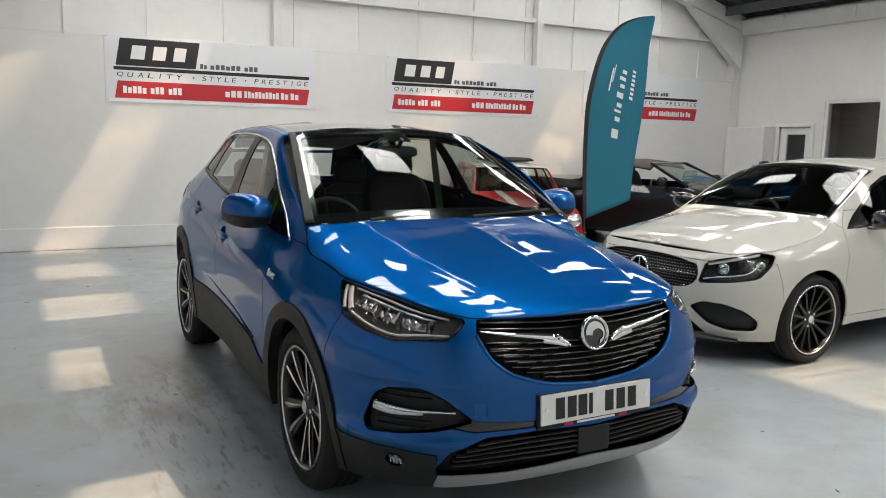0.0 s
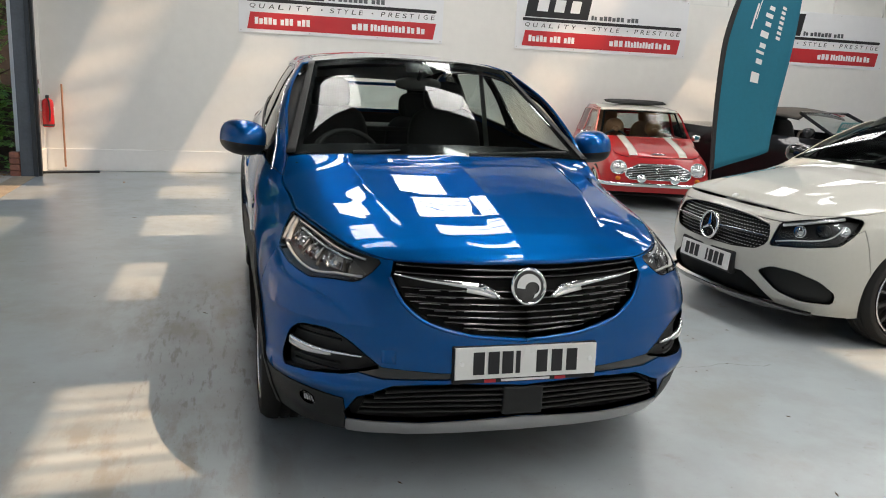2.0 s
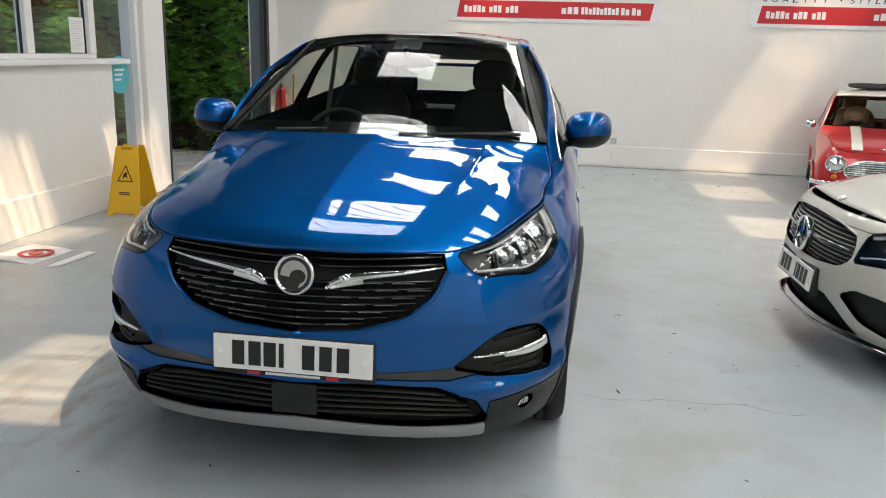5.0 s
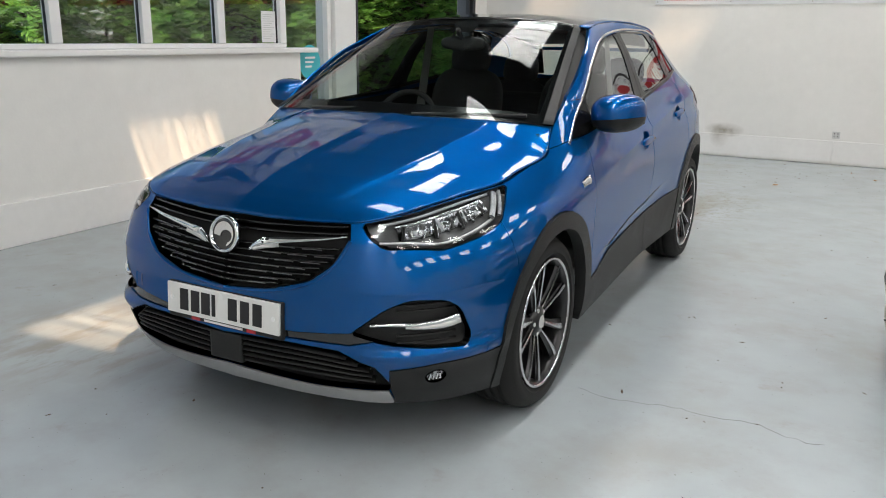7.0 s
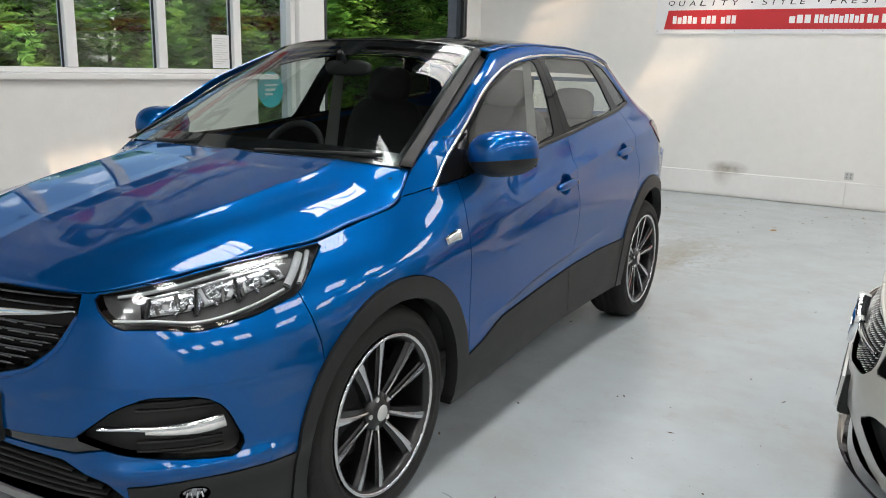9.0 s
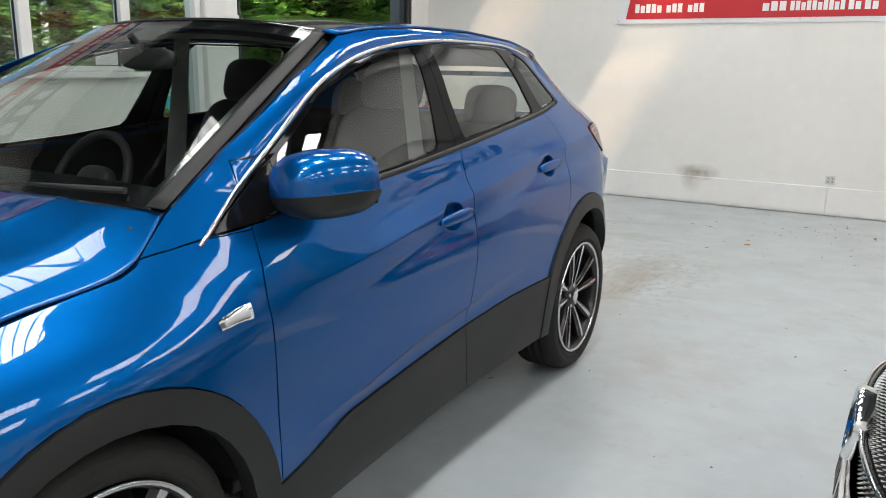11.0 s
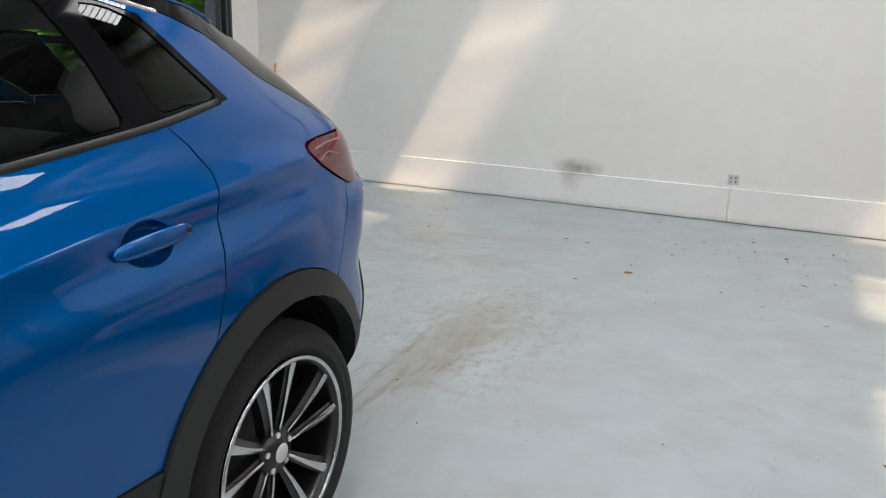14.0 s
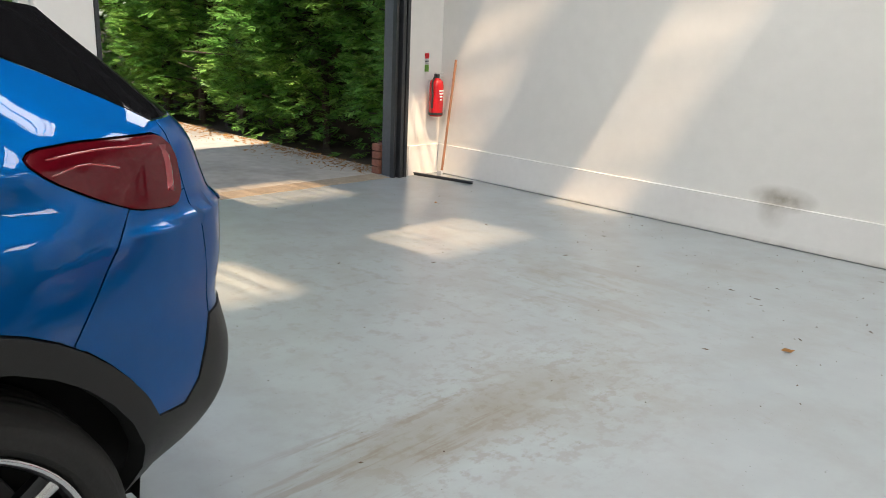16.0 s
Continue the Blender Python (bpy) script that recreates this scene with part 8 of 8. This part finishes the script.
def extinguisher():
    e = empty("fire_extinguisher", label="red fire extinguisher hung on the white wall", category="fire extinguisher")
    x, y, z = XL + 0.085, 7.83, 0.575
    V, F = lathe([(0.0, 0.0), (0.062, 0.0), (0.068, 0.02), (0.070, 0.05), (0.070, 0.29), (0.060, 0.335), (0.035, 0.355), (0.022, 0.365), (0.0, 0.366)], 28, Matrix.Translation((x, y, z)))
    mesh_ob("cylinder", V, F, M["ext_red"], e, smooth=True)
    V, F = lathe([(0.0705, 0.012), (0.0712, 0.014), (0.0712, 0.035), (0.0705, 0.037)], 28, Matrix.Translation((x, y, z)))
    mesh_ob("foot_band", V, F, M["rubber"], e)
    box("valve", (x - 0.02, y - 0.02, z + 0.36), (x + 0.02, y + 0.02, z + 0.40), M["steel_dark"], e, 0.004)
    box("lever", (x - 0.012, y - 0.02, z + 0.40), (x + 0.012, y + 0.085, z + 0.412), M["satin"], e, 0.003, m=None)
    box("carry_handle", (x - 0.012, y - 0.02, z + 0.375), (x + 0.012, y + 0.09, z + 0.385), M["satin"], e, 0.003)
    bm = bmesh.new()
    pts = [(x, y - 0.03, z + 0.37), (x + 0.03, y - 0.085, z + 0.33), (x + 0.04, y - 0.088, z + 0.2), (x + 0.03, y - 0.08, z + 0.08)]
    for a, b in zip(pts[:-1], pts[1:]):
        add_rod(bm, a, b, 0.010, 8)
    part("hose", bm, M["rubber"], e)
    for k in range(4):
        box("label_bar", (x + 0.0685, y - 0.028 + 0.004 * k, z + 0.24 - 0.028 * k), (x + 0.0722, y + 0.028 - 0.006 * k, z + 0.254 - 0.028 * k), M["white_print"], e)
    box("wall_bracket", (XL + 0.001, y - 0.03, z + 0.2), (XL + 0.02, y + 0.03, z + 0.34), M["satin"], e)
    s = tagged(box("safety_sign", (XL + 0.001, 7.735, 0.99), (XL + 0.005, 7.795, 1.17), M["white_print"]), "small red and green safety sign on the wall", "sign")
    box("sign_field", (XL + 0.0055, 7.738, 1.115), (XL + 0.0065, 7.792, 1.167), M["ext_red"], s)
    box("sign_field", (XL + 0.0055, 7.738, 0.993), (XL + 0.0065, 7.792, 1.06), M["hedge"], s)
    for k in range(3):
        box("sign_bar", (XL + 0.0055, 7.742, 1.07 + 0.014 * k), (XL + 0.0065, 7.788, 1.077 + 0.014 * k), M["steel_grey"], s)


extinguisher()

broom = empty("broom", label="wide black floor squeegee with a wooden handle leaning in the corner", category="broom")
rod("handle", (-3.00, 7.76, 0.05), (-3.03, 7.925, 1.115), 0.0125, M["wood"], broom, 10)
hd = pose(-2.94, 7.70, 0, 0, 0, 12)
box("head", (-0.35, -0.014, 0.016), (0.35, 0.014, 0.030), M["steel_dark"], broom, 0.004, m=hd)
box("blade", (-0.35, -0.006, 0.0005), (0.35, 0.006, 0.0155), M["rubber"], broom, m=hd)
box("socket", (-0.025, -0.02, 0.0305), (0.025, 0.02, 0.075), M["satin"], broom, 0.006, m=hd @ Matrix.Translation((-0.055, 0.055, 0)))

sock = empty("wall_socket", label="grey double wall socket above the baseboard", category="socket")
box("plate", (1.47, YB - 0.009, 0.318), (1.558, YB + 0.004, 0.405), M["socket"], sock, 0.004)
for x, z in ((1.495, 0.378), (1.533, 0.378), (1.495, 0.345), (1.533, 0.345)):
    box("slot", (x - 0.005, YB - 0.0105, z - 0.007), (x + 0.005, YB - 0.0085, z + 0.007), M["black"], sock)

# folding warning sign
ws = empty("wet_floor_sign", label="yellow folding wet floor sign standing on the floor", category="floor sign")
for y0, tilt, back in ((3.17, -12, 0), (3.53, 12, 1)):
    m = pose(-2.965, y0, 0.0, tilt)
    out = [(-0.155, 0.0), (-0.10, 0.0), (-0.09, 0.02), (0.09, 0.02), (0.10, 0.0), (0.155, 0.0), (0.105, 0.60), (0.09, 0.615), (0.05, 0.615), (0.05, 0.58), (-0.05, 0.58), (-0.05, 0.615), (-0.09, 0.615), (-0.105, 0.60)]
    slab("panel", out, 0.014, M["yellow"], ws, m)
    y = -0.002 if not back else 0.0155
    slab("triangle", [(-0.075, 0.30), (0.075, 0.30), (0.0, 0.45)], 0.0012, M["black"], ws, m @ Matrix.Translation((0, y, 0)))
    slab("triangle_field", [(-0.060, 0.309), (0.060, 0.309), (0.0, 0.431)], 0.0009, M["yellow"], ws, m @ Matrix.Translation((0, y - 0.0012 if not back else y + 0.0012, 0)))
    slab("symbol", [(-0.02, 0.325), (0.0, 0.345), (0.025, 0.33), (0.015, 0.36), (0.02, 0.385), (0.0, 0.38), (-0.02, 0.36)], 0.0009, M["black"], ws, m @ Matrix.Translation((0, y - 0.0024 if not back else y + 0.0024, 0)))
    for k in range(2):
        box("text_bar", (-0.05, y, 0.20 - 0.016 * k), (0.05, y + 0.001, 0.208 - 0.016 * k), M["black"], ws, m=m)
rod("hinge", (-3.05, 3.352, 0.585), (-2.88, 3.352, 0.585), 0.008, M["yellow"], ws, 8)

# printed sheet lying on the floor
fp = tagged(sheet("floor_poster", lambda a, s: Vector((-3.12 + 0.62 * a + 0.04 * s, 1.62 + 0.44 * s - 0.10 * a, 0.003 + 0.012 * max(0, a - 0.8) + 0.004 * math.sin(6 * a))), 12, 8, M["paper"], None, 0.001), "white printed sheet with red ring lying on the floor", "poster")
V, F = lathe([(0.085, 0.0), (0.12, 0.0), (0.12, 0.002), (0.085, 0.002)], 32, Matrix.Translation((-2.84, 1.80, 0.011)))
mesh_ob("printed_ring", V, F, M["red_print"], fp)
V, F = lathe([(0.0, 0.002), (0.05, 0.002), (0.05, 0.0)], 24, Matrix.Translation((-2.84, 1.80, 0.011)))
mesh_ob("printed_dot", V, F, M["red_print"], fp)

note = tagged(box("window_notice", (XL - 0.079, 3.19, 1.385), (XL - 0.077, 3.39, 1.675), M["paper"]), "white notice taped inside the window", "notice")
for k in range(12):
    box("text_bar", (XL - 0.0765, 3.21, 1.64 - 0.02 * k), (XL - 0.0758, 3.37 - 0.03 * (k % 3), 1.645 - 0.02 * k), M["socket"], note)
V, F = lathe([(0.0, 0.001), (0.175, 0.001), (0.175, 0.0)], 40, Matrix.Translation((XL - 0.0905, 3.93, 1.185)) @ Matrix.Rotation(math.pi / 2, 4, "Y"))
dot = tagged(mesh_ob("window_sticker", V, F, M["teal"]), "round teal sticker on the tall glass panel", "sticker")
for k in range(3):
    box("text_bar", (XL - 0.0892, 3.85, 1.22 - 0.045 * k), (XL - 0.0884, 4.02 - 0.03 * k, 1.24 - 0.045 * k), M["white_print"], dot)

# crack in the floor paint, leaf and grit
rng = random.Random(3)
bm = bmesh.new()
p = Vector((0.95, 0.215, 0.0012))
prev = None
while p.x < 1.92:
    w = rng.uniform(0.0012, 0.003)
    a, b = bm.verts.new(p + Vector((0, w, 0))), bm.verts.new(p + Vector((0, -w, 0)))
    if prev:
        bm.faces.new((prev[0], a, b, prev[1]))
    prev = (a, b)
    p = p + Vector((rng.uniform(0.02, 0.045), rng.uniform(-0.02, 0.018) - (0.004 if p.x > 1.5 else 0), 0))
tagged(part("floor_crack", bm, M["steel_grey"]), "thin wandering crack in the floor paint", "crack", kind="structure")


def leaf(name, x, y, size, turn, label):
    m = pose(x, y, 0.002, 0, 0, turn)
    V = [m @ Vector((size * a, size * b, 0.012 * c)) for a, b, c in ((-1, 0, 0.2), (-0.4, 0.45, 1.0), (0.3, 0.4, 0.7), (1, 0, 0.9), (0.4, -0.4, 0.1), (-0.3, -0.5, 0.5), (0, 0, 0.1))]
    return tagged(mesh_ob(name, V, [(0, 1, 6), (1, 2, 6), (2, 3, 6), (3, 4, 6), (4, 5, 6), (5, 0, 6)], M["leaf_dry"]), label, "leaf", group="dry leaves on the floor")


leaf("dry_leaf", 1.085, 6.0, 0.032, 30, "curled dry brown leaf on the floor")
for x, y, s in ((2.0, 6.9, 0.018), (2.3, 7.2, 0.02), (1.75, 7.3, 0.015), (2.7, 6.6, 0.02), (2.4, 2.25, 0.03), (-2.2, 6.9, 0.016), (3.2, 7.4, 0.018)):
    leaf("dry_leaf", x, y, s, rng.uniform(0, 360), "curled dry brown leaf on the floor")
gv, gf = [], []
for _ in range(520):
    x, y = rng.uniform(-3.0, 5.0), rng.uniform(-3.2, 7.9)
    if rng.random() < 0.45:
        x, y = rng.gauss(1.6, 1.4), rng.gauss(6.9, 0.7)
    if not (-3.2 < x < 6 and -3.4 < y < 7.93):
        continue
    r, t = rng.uniform(0.002, 0.006), rng.uniform(0, 6.28)
    l = r * (rng.uniform(1, 5) if rng.random() < 0.4 else 1)
    o = len(gv)
    c, s = math.cos(t), math.sin(t)
    gv += [(x + l * c, y + l * s, 0.001), (x - r * s, y + r * c, 0.001), (x - l * c, y - l * s, 0.001), (x + r * s, y - r * c, 0.001), (x, y, 0.001 + r * 0.7)]
    gf += [(o, o + 1, o + 4), (o + 1, o + 2, o + 4), (o + 2, o + 3, o + 4), (o + 3, o, o + 4)]
tagged(mesh_ob("floor_grit", gv, gf, M["soil"]), "scattered grit and leaf crumbs on the floor", "grit", kind="stuff")
